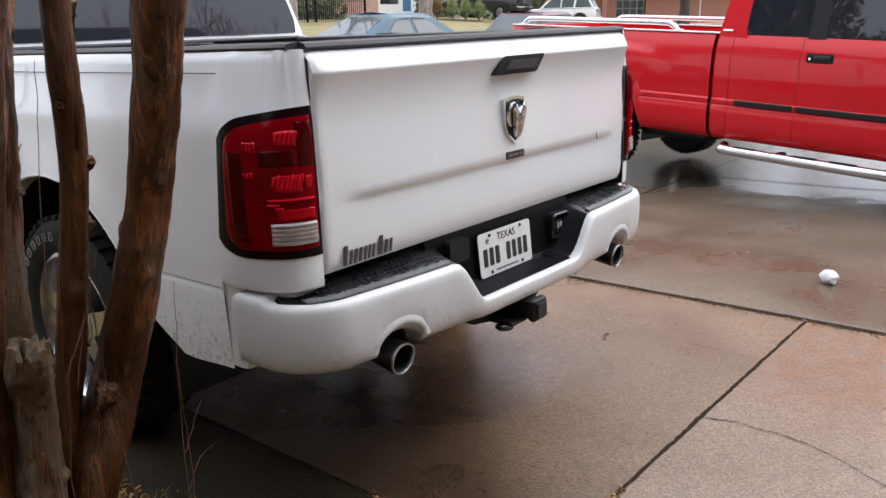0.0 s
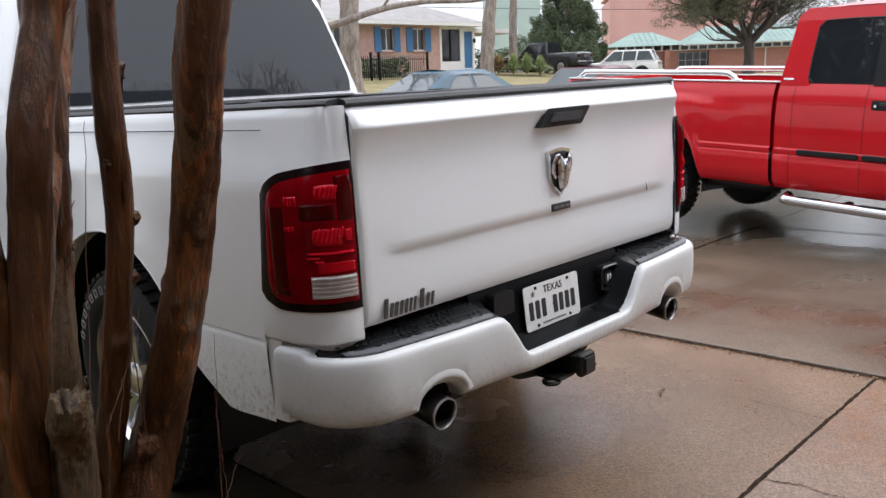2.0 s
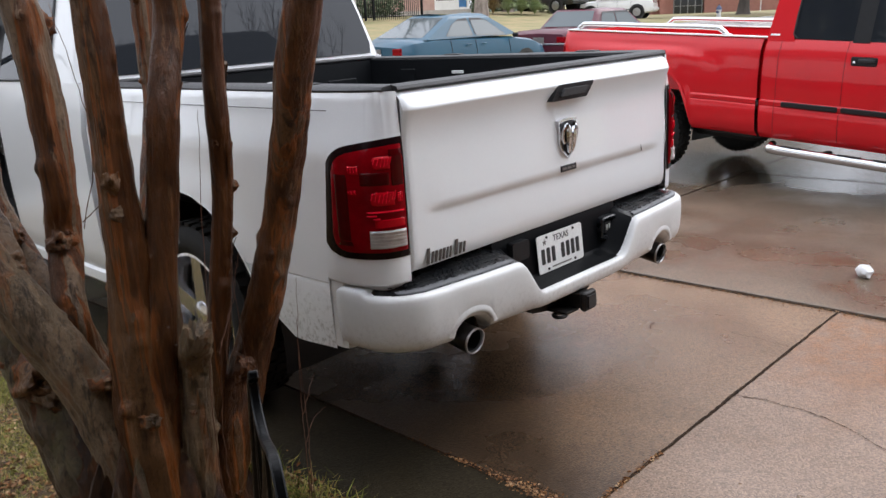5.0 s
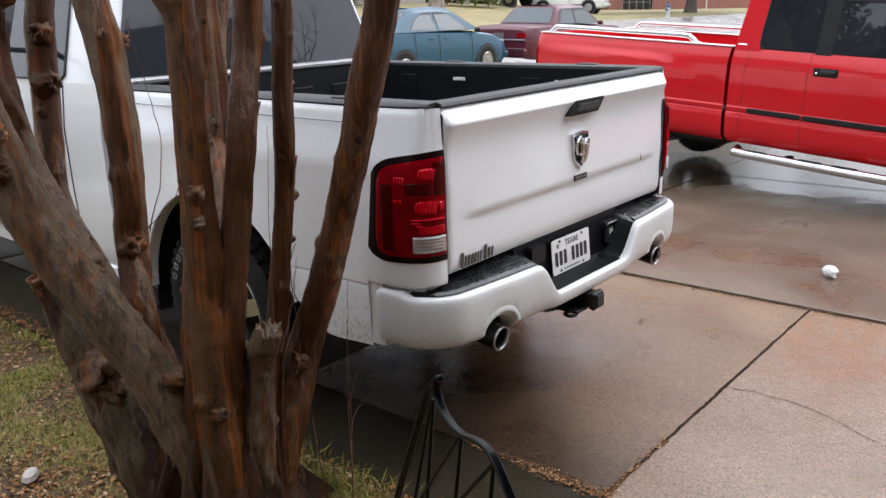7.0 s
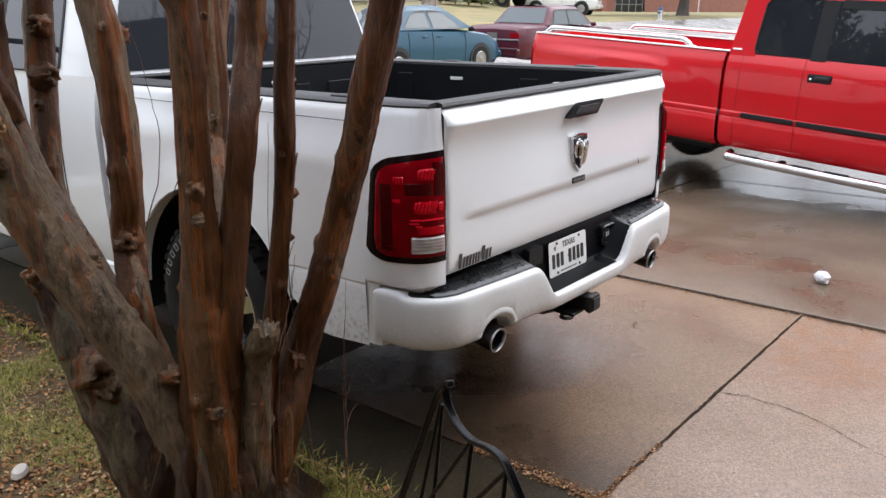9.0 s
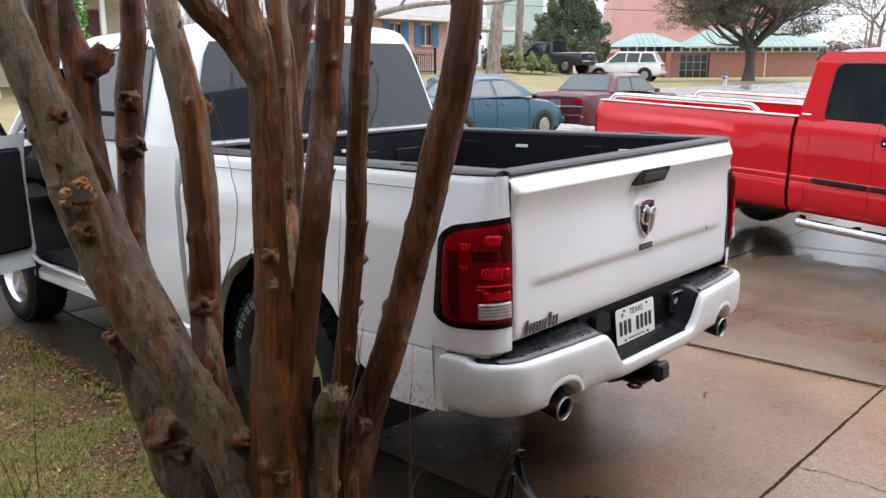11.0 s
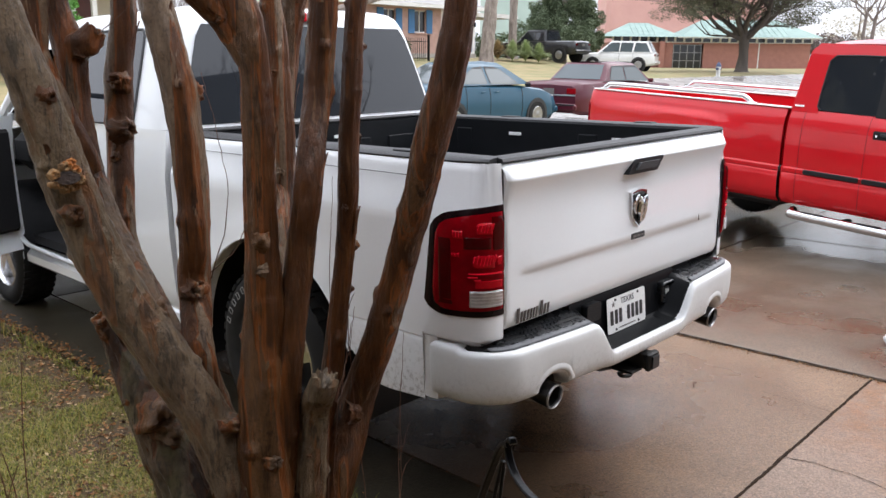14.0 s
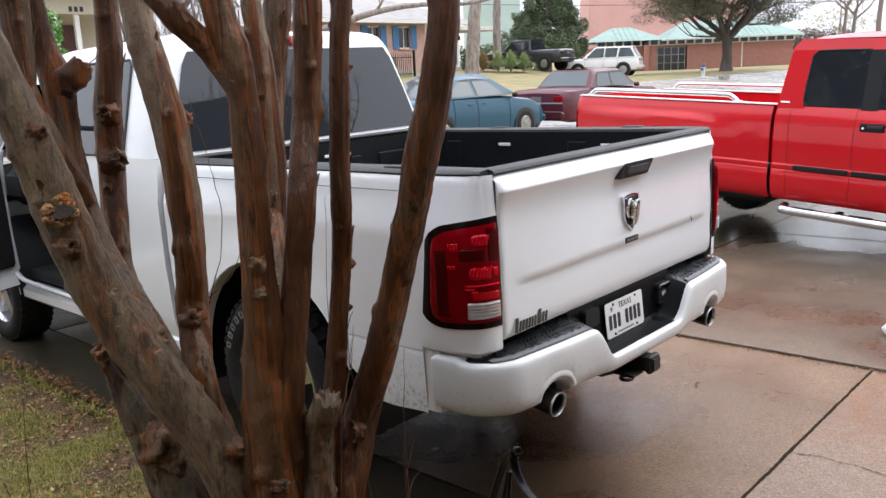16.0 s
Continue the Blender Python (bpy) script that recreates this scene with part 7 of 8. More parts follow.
part("bulkhead", Build().box((0, -0.05, 1.07), (1.7, 0.04, 0.5), 0.01), red_paint, red)
b = Build()
b.grid([[(x * (gx(min(z, 1.89)) + 0.004), y, z - 0.05 * abs(x) ** 4 * smoothstep(1.8, 1.93, z)) for x in (-1, -0.93, -0.7, -0.3, 0, 0.3, 0.7, 0.93, 1)] for y, z in ((0.075, 1.80), (0.095, 1.86), (0.12, 1.895), (0.15, 1.915), (0.20, 1.93), (0.45, 1.95), (1.2, 1.955), (1.75, 1.93), (1.9, 1.89))], flip=True)
part("roof", b, red_paint, red, angle=50)
b = Build()
b.grid([[(x, gy(z), z) for x in (-gx(z), -0.7, 0.7, gx(z))] for z in (1.28, 1.36, 1.40)])
b.grid([[(x, gy(z), z) for x in (-gx(z), -0.7, 0.7, gx(z))] for z in (1.78, 1.84, 1.88)])
part("cab_back", b, red_paint, red)
part("back_window", Build().grid([[(x, gy(z) - 0.002, z) for x in (-0.72, 0, 0.72)] for z in (1.38, 1.6, 1.80)]), tinted, red)
b = Build().grid([[(x * w, y, z) for x in (-1, -0.5, 0, 0.5, 1)] for y, z, w in ((1.9, 1.85, 0.72), (2.45, 1.32, 0.86))])
part("windscreen", b, tinted, red)
b = Build().grid([[(x * w, y, z - 0.06 * abs(x) ** 3) for x in (-1, -0.7, -0.35, 0, 0.35, 0.7, 1)] for y, z, w in ((2.42, 1.31, 0.9), (3.0, 1.33, 0.86), (3.45, 1.27, 0.8), (3.56, 1.05, 0.8), (3.60, 0.6, 0.86))], flip=True)
part("bonnet", b, red_paint, red)
part("front_bumper", Build().box((0, 3.66, 0.60), (1.9, 0.18, 0.22), 0.04), chrome, red)
b = Build()
for s in (1, -1):
    b.box((s * 0.5, 0.6, 0.52), (0.08, 5.8, 0.14), 0.01)
b.box((0, R_AX, 0.38), (1.4, 0.12, 0.12), 0.04).box((0, 0.9, 0.5), (1.7, 1.9, 0.08), 0.02).box((0.1, -0.45, 0.50), (1.5, 0.75, 0.20), 0.04).box((0, -2.0, 0.56), (1.4, 0.7, 0.16), 0.04)
part("chassis", b, dark_metal, red)
part("cab_lining", Build().box((0, 1.0, 1.15), (1.6, 1.5, 0.3), 0.05), cabin, red)
for x in (-0.4, 0.4):
    part("seat", Build().box((x, 0.95, 1.35), (0.5, 0.18, 0.6), 0.06), fabric, red)

# ==== cars across the lawn


def vehicle(name, label, category, m, paint, L, W, low, prof, house, wins, wheels, r_wheel, wb, wr, glass, lamps_z, tail_mat=lens_red, bumper_mat=None, seams=(), trim_z=None, mirror_mat=None):
    """A car. prof: (y, top height) of the lower body; house: four (y, z) corners of the glasshouse; wins: side windows."""
    car = thing(name, label, category, m)
    b = Build()
    rows = []
    n = 40
    for k in range(n + 1):
        y = -L / 2 + L * k / n
        zt = table(prof, y)
        e = max(0.0, abs(y) - (L / 2 - 0.45)) / 0.45
        hw = W / 2 * (1 - 0.16 * e * e)
        zb = low + 0.06 * e * e
        row = [(-1, 0.86, zb), (-1, 0.97, zb + 0.08), (-1, 1.0, zb + (zt - zb) * 0.45), (-1, 0.985, zb + (zt - zb) * 0.72), (-1, 0.93, zt - 0.04), (-1, 0.84, zt), (0, 0, zt + 0.025), (1, 0.84, zt), (1, 0.93, zt - 0.04), (1, 0.985, zb + (zt - zb) * 0.72), (1, 1.0, zb + (zt - zb) * 0.45), (1, 0.97, zb + 0.08), (1, 0.86, zb)]
        rows.append([(s * f * hw if s else 0.0, y, z) for s, f, z in row])
    b.grid(rows, flip=True)
    b.poly(rows[0])
    b.poly(rows[-1][::-1])
    part("body", b, paint, car, angle=40)

    def hx_at(z):
        z0, z1 = house[0][1], house[1][1]
        t = (z - z0) / (z1 - z0)
        return wb + (wr - wb) * t - 0.03 * max(0, t - 0.85) / 0.15

    (y0, z0), (y1, z1), (y2, z2), (y3, z3) = house
    b = Build()
    steps = 10
    rows = []
    for k in range(steps + 1):
        t = k / steps
        ya, yb, z = y0 + (y1 - y0) * t, y3 + (y2 - y3) * t, z0 + (z1 - z0) * t
        x = hx_at(z)
        c = 0.08
        rows.append([(-x, ya + c, z), (-x + c, ya, z), (0, ya - 0.04, z), (x - c, ya, z), (x, ya + c, z), (x, yb - c, z), (x - c, yb, z), (0, yb + 0.05, z), (-x + c, yb, z), (-x, yb - c, z)])
    b.grid(rows, close_v=True)
    b.poly([(p[0], p[1], p[2] + (0.035 if abs(p[0]) < 0.01 else 0.0)) for p in rows[-1]])
    part("cabin_shell", b, paint, car, angle=40)
    for pts in wins:
        for s in (-1, 1):
            cy, cz = sum(p[0] for p in pts) / len(pts), sum(p[1] for p in pts) / len(pts)
            part("window_seal", Build().poly([(s * (hx_at(z) + 0.004), cy + (y - cy) * 1.06, cz + (z - cz) * 1.06) for y, z in pts]), ink, car)
            part("side_window", Build().poly([(s * (hx_at(z) + 0.007), y, z) for y, z in pts]), glass, car)
    for (ya, za, yb, zb, out) in ((y0, z0, y1, z1, -0.012), (y3, z3, y2, z2, 0.012)):
        rows = []
        for t in (0.10, 0.5, 0.9):
            y, z = ya + (yb - ya) * t, za + (zb - za) * t
            x = hx_at(z) - 0.11
            rows.append([(-x, y + out, z), (-x * 0.5, y + out * 1 + (-0.03 if out < 0 else 0.035), z), (0, y + out + (-0.04 if out < 0 else 0.05), z), (x * 0.5, y + out + (-0.03 if out < 0 else 0.035), z), (x, y + out, z)])
        part("rear_window" if out < 0 else "windscreen", Build().grid(rows), glass, car)
    for s in (-1, 1):
        part("tail_lamp", Build().box((s * (W / 2 - 0.28), -L / 2 + 0.012, lamps_z), (0.26, 0.05, 0.15), 0.02), tail_mat, car)
        part("head_lamp", Build().box((s * (W / 2 - 0.33), L / 2 - 0.06, lamps_z - 0.12), (0.30, 0.10, 0.11), 0.04), lens_clear, car)
        part("door_mirror", Build().box((s * (W / 2 + 0.04), house[3][0] - 0.28, house[3][1] + 0.05), (0.16, 0.07, 0.10), 0.03), mirror_mat or paint, car)
        for y in seams:
            zt = table(prof, y)
            at = [(0.975, low + 0.09), (1.002, low + (zt - low) * 0.45), (0.988, low + (zt - low) * 0.72), (0.935, zt - 0.035)]
            part("door_seam", Build().tube([(s * f * W / 2, y, z) for f, z in at], 0.006, 5), ink, car)
        if trim_z:
            part("side_trim", Build().box((s * (W / 2 + 0.004), 0.0, trim_z), (0.02, L * 0.52, 0.05), 0.006), bumper_mat or trim_plastic, car)
        for y in (0.18 * L * -0.3, 0.05 * L):
            part("door_handle", Build().box((s * (W / 2 + 0.002), y - 0.25, lamps_z + 0.06), (0.02, 0.14, 0.03), 0.008), paint, car)
        for y in wheels:
            wh = new("wheel")
            wh.parent = car
            wh.matrix_basis = pose(s * (W / 2 - 0.09), y, r_wheel, 0, 0, 0 if s > 0 else 180)
            part("arch", Build().lathe([(r_wheel * 1.22, 0.02), (r_wheel * 1.22, 0.095), (0.0, 0.095)], (0, 0, 0), "x", 28), ink, wh)
            part("tyre", Build().lathe([(r_wheel * 0.62, 0.0), (r_wheel * 0.62, 0.108), (r_wheel * 0.95, 0.108), (r_wheel, 0.09), (r_wheel, -0.1), (r_wheel * 0.6, -0.1)], (0, 0, 0), "x", 28), rubber, wh)
            part("rim", Build().lathe([(r_wheel * 0.64, 0.100), (r_wheel * 0.58, 0.112), (r_wheel * 0.30, 0.100), (r_wheel * 0.12, 0.115), (0.0, 0.115)], (0, 0, 0), "x", 20), steel, wh)
    part("rear_bumper", Build().box((0, -L / 2 - 0.03, low + 0.20), (W * 0.9, 0.14, 0.18), 0.05), bumper_mat or paint, car)
    part("front_bumper", Build().box((0, L / 2 + 0.02, low + 0.20), (W * 0.88, 0.14, 0.18), 0.05), bumper_mat or paint, car)
    part("number_plate", Build().box((0, -L / 2 - 0.012, lamps_z - 0.02), (0.31, 0.02, 0.15), 0.004), ink_grey, car)
    return car


def on_ground(x, y, rz, sink=0.0):
    return pose(x, y, ground_z(x, y) + sink, 0, 0, rz)


vehicle("blue_sedan", "teal blue rounded sedan parked at the kerb", "car", on_ground(10.75, 10.55, -90, 0.15), blue_paint, 4.6, 1.76, 0.20,
        [(-2.3, 0.88), (-2.1, 0.98), (-1.4, 1.02), (1.0, 0.96), (1.7, 0.88), (2.2, 0.72), (2.3, 0.62)],
        [(-1.75, 1.0), (-0.75, 1.46), (0.35, 1.46), (1.25, 0.94)],
        [[(-1.08, 1.04), (-0.82, 1.26), (-0.60, 1.36), (-0.33, 1.38), (-0.28, 1.03)], [(-0.17, 1.02), (-0.22, 1.38), (0.10, 1.37), (0.30, 1.31), (0.80, 1.0)]], (-1.35, 1.4), 0.31, 0.80, 0.60, clear_glass, 0.80, seams=(-1.0, -0.24, 0.86), mirror_mat=black_plastic)
vehicle("maroon_sedan", "dark maroon boxy sedan parked at the kerb", "car", on_ground(15.95, 10.4, -88, 0.15), maroon_paint, 5.0, 1.82, 0.22,
        [(-2.5, 0.92), (-2.42, 1.00), (-1.5, 1.02), (1.0, 0.97), (2.3, 0.90), (2.5, 0.80)],
        [(-1.35, 1.02), (-0.85, 1.46), (0.45, 1.47), (1.15, 0.97)],
        [[(-1.0, 1.05), (-0.78, 1.38), (-0.25, 1.39), (-0.25, 1.03)], [(-0.18, 1.03), (-0.18, 1.39), (0.42, 1.39), (0.92, 1.01)]], (-1.5, 1.6), 0.32, 0.82, 0.66, clear_glass, 0.80, lens_red, bumper_mat=maroon_paint, seams=(-1.05, -0.21, 0.98), trim_z=0.52)
maroon = bpy.data.objects["maroon_sedan"]
part("boot_strip", Build().box((0, -2.535, 0.70), (1.55, 0.02, 0.035), 0.005), steel, maroon, "thin bright strip across the boot")
part("bumper_strip", Build().box((0, -2.61, 0.48), (1.60, 0.02, 0.03), 0.005), black_plastic, maroon)
vehicle("white_suv", "white four-door sport utility vehicle parked across the street", "car", on_ground(41.0, 25.4, 20, -0.10), far_white, 4.55, 1.78, 0.30,
        [(-2.27, 1.02), (-2.2, 1.08), (0.9, 1.06), (1.1, 1.04), (1.9, 1.0), (2.2, 0.86), (2.27, 0.75)],
        [(-2.15, 1.06), (-1.80, 1.72), (0.35, 1.74), (1.1, 1.05)],
        [[(-1.98, 1.12), (-1.72, 1.60), (-1.15, 1.62), (-1.05, 1.12)], [(-0.92, 1.12), (-0.98, 1.62), (-0.30, 1.63), (-0.24, 1.12)], [(-0.14, 1.12), (-0.18, 1.63), (0.32, 1.62), (0.88, 1.10)]], (-1.35, 1.38), 0.37, 0.84, 0.68, far_glass, 0.92, seams=(-1.0, -0.2, 0.95), trim_z=0.52)
vehicle("black_pickup", "black pickup truck with a dark cab parked behind shrubs", "pickup truck", on_ground(38.35, 29.1, 3, -0.14), black_paint, 5.6, 1.95, 0.42,
        [(-2.8, 1.12), (-2.75, 1.2), (0.9, 1.2), (1.2, 1.18), (2.5, 1.1), (2.8, 0.9)],
        [(-0.75, 1.18), (-0.62, 1.84), (0.7, 1.84), (1.3, 1.18)],
        [[(-0.62, 1.25), (-0.55, 1.74), (0.0, 1.75), (0.0, 1.25)], [(0.08, 1.25), (0.08, 1.75), (0.66, 1.74), (1.08, 1.23)]], (-1.75, 1.75), 0.40, 0.92, 0.74, tinted, 1.0, lens_deep, bumper_mat=black_paint)

# ==== house across the street
HX0, HX1, HY0, HY1 = 18.5, 30.8, 30.6, 39.0
FLOOR = 1.66
house = thing("brick_house", "single-storey pink brick house with blue shutters and grey roof", "house", pose(2.9, 0, FLOOR))
part("plinth", Build().box(((HX0 + HX1) / 2, (HY0 + HY1) / 2, -0.35), (HX1 - HX0 + 0.1, HY1 - HY0 + 0.1, 0.7)), kerb_mat, house)


def wall_run(x0, x1, y, holes, h=2.45, t=0.2):
    """A front wall in pieces round its openings: (x0, x1, z0, z1)."""
    b = Build()
    xs = x0
    for a, c, z0, z1 in sorted(holes):
        if a > xs:
            b.box(((xs + a) / 2, y + t / 2, h / 2), (a - xs, t, h))
        if z0 > 0:
            b.box(((a + c) / 2, y + t / 2, z0 / 2), (c - a, t, z0))
        b.box(((a + c) / 2, y + t / 2, (z1 + h) / 2), (c - a, t, h - z1))
        xs = c
    if x1 > xs:
        b.box(((xs + x1) / 2, y + t / 2, h / 2), (x1 - xs, t, h))
    return b


WINS = [(20.0, 21.1, 1.1, 2.25), (23.6, 24.42, 1.1, 2.25), (25.85, 26.7, 1.1, 2.25)]
part("front_wall", wall_run(HX0, 27.9, HY0, WINS), brick_pink, house, "pink-brown brick wall", smooth=False)
part("side_wall", Build().box((HX1 - 0.1, (HY0 + HY1) / 2 + 0.2, 1.22), (0.2, HY1 - HY0 - 0.4, 2.45)), brick_pink, house, smooth=False)
part("side_wall", Build().box((HX0 + 0.1, (HY0 + HY1) / 2 + 0.2, 1.22), (0.2, HY1 - HY0 - 0.4, 2.45)), brick_pink, house, smooth=False)
part("back_wall", Build().box(((HX0 + HX1) / 2, HY1, 1.22), (HX1 - HX0, 0.2, 2.45)), brick_pink, house, smooth=False)
part("entry_wall", wall_run(27.9, HX1, HY0 + 0.02, [(28.06, 29.6, 0.5, 2.25), (29.9, 30.6, 0.12, 2.15)]), trim_white, house, "white panelled entry wall", smooth=False)
for a, c, z0, z1 in WINS:
    w = new("window")
    w.parent = house
    part("glass", Build().box(((a + c) / 2, HY0 + 0.12, (z0 + z1) / 2), (c - a, 0.02, z1 - z0)), house_glass, w)
    part("frame", Build().box(((a + c) / 2, HY0 + 0.09, (z0 + z1) / 2), (0.05, 0.04, z1 - z0)).box(((a + c) / 2, HY0 + 0.09, z1 - 0.02), (c - a, 0.04, 0.05)).box(((a + c) / 2, HY0 + 0.09, z0 + 0.02), (c - a, 0.04, 0.05)), trim_white, w)
    part("sill", Build().box(((a + c) / 2, HY0 - 0.03, z0 - 0.05), (c - a + 0.1, 0.14, 0.08), 0.01), brick_pink, w)
    part("curtain", Build().box((a + 0.75 * (c - a), HY0 + 0.16, (z0 + z1) / 2), ((c - a) * 0.4, 0.02, z1 - z0)), curtain, w)
    for x in (a - 0.26, c + 0.26):
        sh = part("shutter", Build().box((x, HY0 - 0.03, (z0 + z1) / 2), (0.46, 0.05, z1 - z0 + 0.1), 0.01), shutter_blue, w, "bright blue wooden shutter")
part("porch_glass", Build().box((28.83, HY0 + 0.12, 1.38), (1.54, 0.03, 1.75)), house_glass, house)
for x in (28.06, 28.83, 29.6):
    part("mullion", Build().box((x, HY0 + 0.06, 1.38), (0.06, 0.06, 1.75)), ink if x == 28.83 else trim_white, house)
part("front_door", Build().box((30.25, HY0 + 0.10, 1.13), (0.7, 0.06, 2.03), 0.01), shutter_blue, house, "bright blue front door")
part("wall_lamp", Build().box((30.7, HY0 - 0.05, 1.65), (0.12, 0.12, 0.25), 0.02), ink, house)
b = Build()
RE, RT = 2.45, 4.3
ring = [(HX0 - 0.6, HY0 - 0.7), (HX1 + 0.2, HY0 - 0.7), (HX1 + 0.2, HY1 + 0.6), (HX0 - 0.6, HY1 + 0.6)]
ridge = [(HX0 + 3.5, 34.8, RT), (HX1 - 3.0, 34.8, RT)]
e = [(x, y, RE + 0.14) for x, y in ring]
b.poly([e[0], e[1], ridge[1], ridge[0]]).poly([e[1], e[2], ridge[1]]).poly([e[2], e[3], ridge[0], ridge[1]]).poly([e[3], e[0], ridge[0]])
part("roof", b, roof_grey, house, "grey shingle hip roof", smooth=False)
b = Build()
b.grid([[(x, y, RE + 0.135) for x, y in ring], [(x, y, RE - 0.06) for x, y in ring]], close_v=True)
b.poly([(x, y, RE - 0.055) for x, y in ring])
part("fascia", b, trim_white, house, "white eaves board", smooth=False)
b = Build().box((32.7, HY0 + 2.8, 2.22), (4.2, 5.5, 0.24))
carport = part("carport_roof", b, trim_white, house)
for x, y in ((34.6, HY0 + 0.3), (34.6, HY0 + 5.2)):
    part("carport_post", Build().box((x, y, 1.05), (0.14, 0.14, 2.1)), trim_white, carport)
# hedge, fence
b = Build().box((25.3, 29.6, ground_z(25.3, 29.6) + 0.45), (4.2, 0.9, 0.9), 0.2)


def leaf_mesh(name, centers, n, size, mat, seed, flat=0.0):
    """A crown of many small leaf sprays, thickest near the clump surfaces. centers: (x, y, z, rx, ry, rz)."""
    r = random.Random(seed)
    verts, faces = [], []
    weights = [c[3] * c[4] * c[5] for c in centers]
    picks = r.choices(centers, weights, k=n)
    for cx, cy, cz, rx, ry, rz in picks:
        while True:
            q = Vector((r.gauss(0, 1), r.gauss(0, 1), r.gauss(0, 1)))
            if q.length > 0.01:
                break
        q = q.normalized() * (r.uniform(0.25, 1) ** 0.45)
        q *= 1 + 0.25 * noise.noise(q * 2.5 + Vector((cx, cy, cz)))
        p = Vector((cx + q.x * rx, cy + q.y * ry, cz + q.z * rz))
        s = size * r.uniform(0.5, 1.4)
        a, t = r.uniform(0, 6.28), r.uniform(-1, 1)
        u = Vector((math.cos(a), math.sin(a), t)).normalized()
        w = u.orthogonal().normalized()
        w = (w * math.cos(a * 3) + u.cross(w) * math.sin(a * 3)) * 0.5
        base = len(verts)
        verts += [tuple(p - u * s), tuple(p + w * s * 0.8), tuple(p + u * s), tuple(p - w * s * 0.7)]
        faces.append((base, base + 1, base + 2, base + 3))
    return mesh_from(name, verts, faces, mat)


def leafy(name, parent, centers, n, size, mat, seed, label=""):
    ob = new(name, leaf_mesh(name, centers, n, size, mat, seed))
    ob.parent = parent
    if label:
        ob["label"] = label
    return ob


def branches(b, p, d, length, r, depth, rng, up=0.15, spread=0.6):
    """Forking limbs, drawn into b; gives back the tips."""
    p, d = Vector(p), Vector(d).normalized()
    pts, q, dd = [p], p.copy(), d.copy()
    for k in range(4):
        dd = (dd + Vector((rng.gauss(0, 0.16), rng.gauss(0, 0.16), rng.gauss(0, 0.1) + up * 0.3))).normalized()
        q = q + dd * length / 4
        pts.append(q.copy())
    b.tube(pts, [r, r * 0.9, r * 0.8, r * 0.7, r * 0.6], 6 if r < 0.08 else 9, caps=False)
    if depth == 0:
        return [q]
    tips = []
    for k in range(rng.choice((2, 3))):
        nd = (dd + Vector((rng.gauss(0, spread), rng.gauss(0, spread), rng.gauss(0, spread * 0.6) + up))).normalized()
        tips += branches(b, q, nd, length * rng.uniform(0.62, 0.85), r * 0.58, depth - 1, rng, up, spread)
    for k in range(1, 4):
        if rng.random() < 0.5 and depth > 1:
            nd = (d + Vector((rng.gauss(0, 0.9), rng.gauss(0, 0.9), rng.gauss(0.2, 0.4)))).normalized()
            tips += branches(b, pts[k], nd, length * 0.6, r * 0.4, depth - 2, rng, up, spread)
    return tips


fence = thing("iron_fence", "black iron picket fence in front of the house", "fence", pose(0, 0, 0))
picket = Build().box((0, 0, 0.55), (0.022, 0.022, 1.1)).lathe([(0.02, 1.10), (0.0, 1.18)], sides=4).mesh("picket", iron, False)
post_m = Build().box((0, 0, 0.62), (0.09, 0.09, 1.24)).box((0, 0, 1.27), (0.12, 0.12, 0.05)).mesh("post", iron, False)
FX0, FX1, FY = 17.0, 27.0, 27.8
for k in range(int((FX1 - FX0) / 0.13)):
    x = FX0 + 0.13 * k
    ob = part("picket", picket, iron, fence)
    ob.matrix_basis = pose(x, FY, ground_z(x, FY))
for x in (17.0, 20.6, 23.3, 23.8, 27.0):
    ob = part("post", post_m, iron, fence)
    ob.matrix_basis = pose(x, FY, ground_z(x, FY))
for h in (0.15, 0.95):
    part("fence_rail", Build().box(((FX0 + FX1) / 2, FY, ground_z(22, FY) + h), (FX1 - FX0, 0.035, 0.035)), iron, fence)
hedge = thing("hedge", "low clipped green hedge below the windows", "hedge", pose(0, 0, 0))
leafy("foliage", hedge, [(23.2 + 0.75 * k, 29.7, ground_z(23, 29.7) + 0.45, 0.6, 0.5, 0.5) for k in range(6)], 2600, 0.09, leaf_cedar, 4)

# trees across the street


def trunk_tree(name, label, x, y, h, r, lean, seed, limbs=4, leaves=None, depth=3, up=0.25, bark=bark_far):
    z = ground_z(x, y)
    t = thing(name, label, "tree", pose(x, y, z - 0.05))
    rng = random.Random(seed)
    pts = spline([(0, 0, 0), (lean * 0.2, 0, h * 0.35), (lean * 0.6 + 0.06, 0.05, h * 0.7), (lean, 0, h)], 16)
    part("trunk", Build().tube(pts, [r * (1.35 if k == 0 else 1.12 if k == 1 else 1 - 0.35 * k / 16) for k in range(17)], 14, wobble=0.22, seed=seed), bark, t)
    tips = []
    for k in range(limbs):
        a = 2 * math.pi * (k + rng.random() * 0.6) / limbs
        b = Build()
        tips += branches(b, pts[13 + (k % 4)], (math.cos(a) * 0.8, math.sin(a) * 0.8, 0.75), h * 0.42, r * 0.5, depth, rng, up)
        part("limb", b, bark, t)
    return t, tips


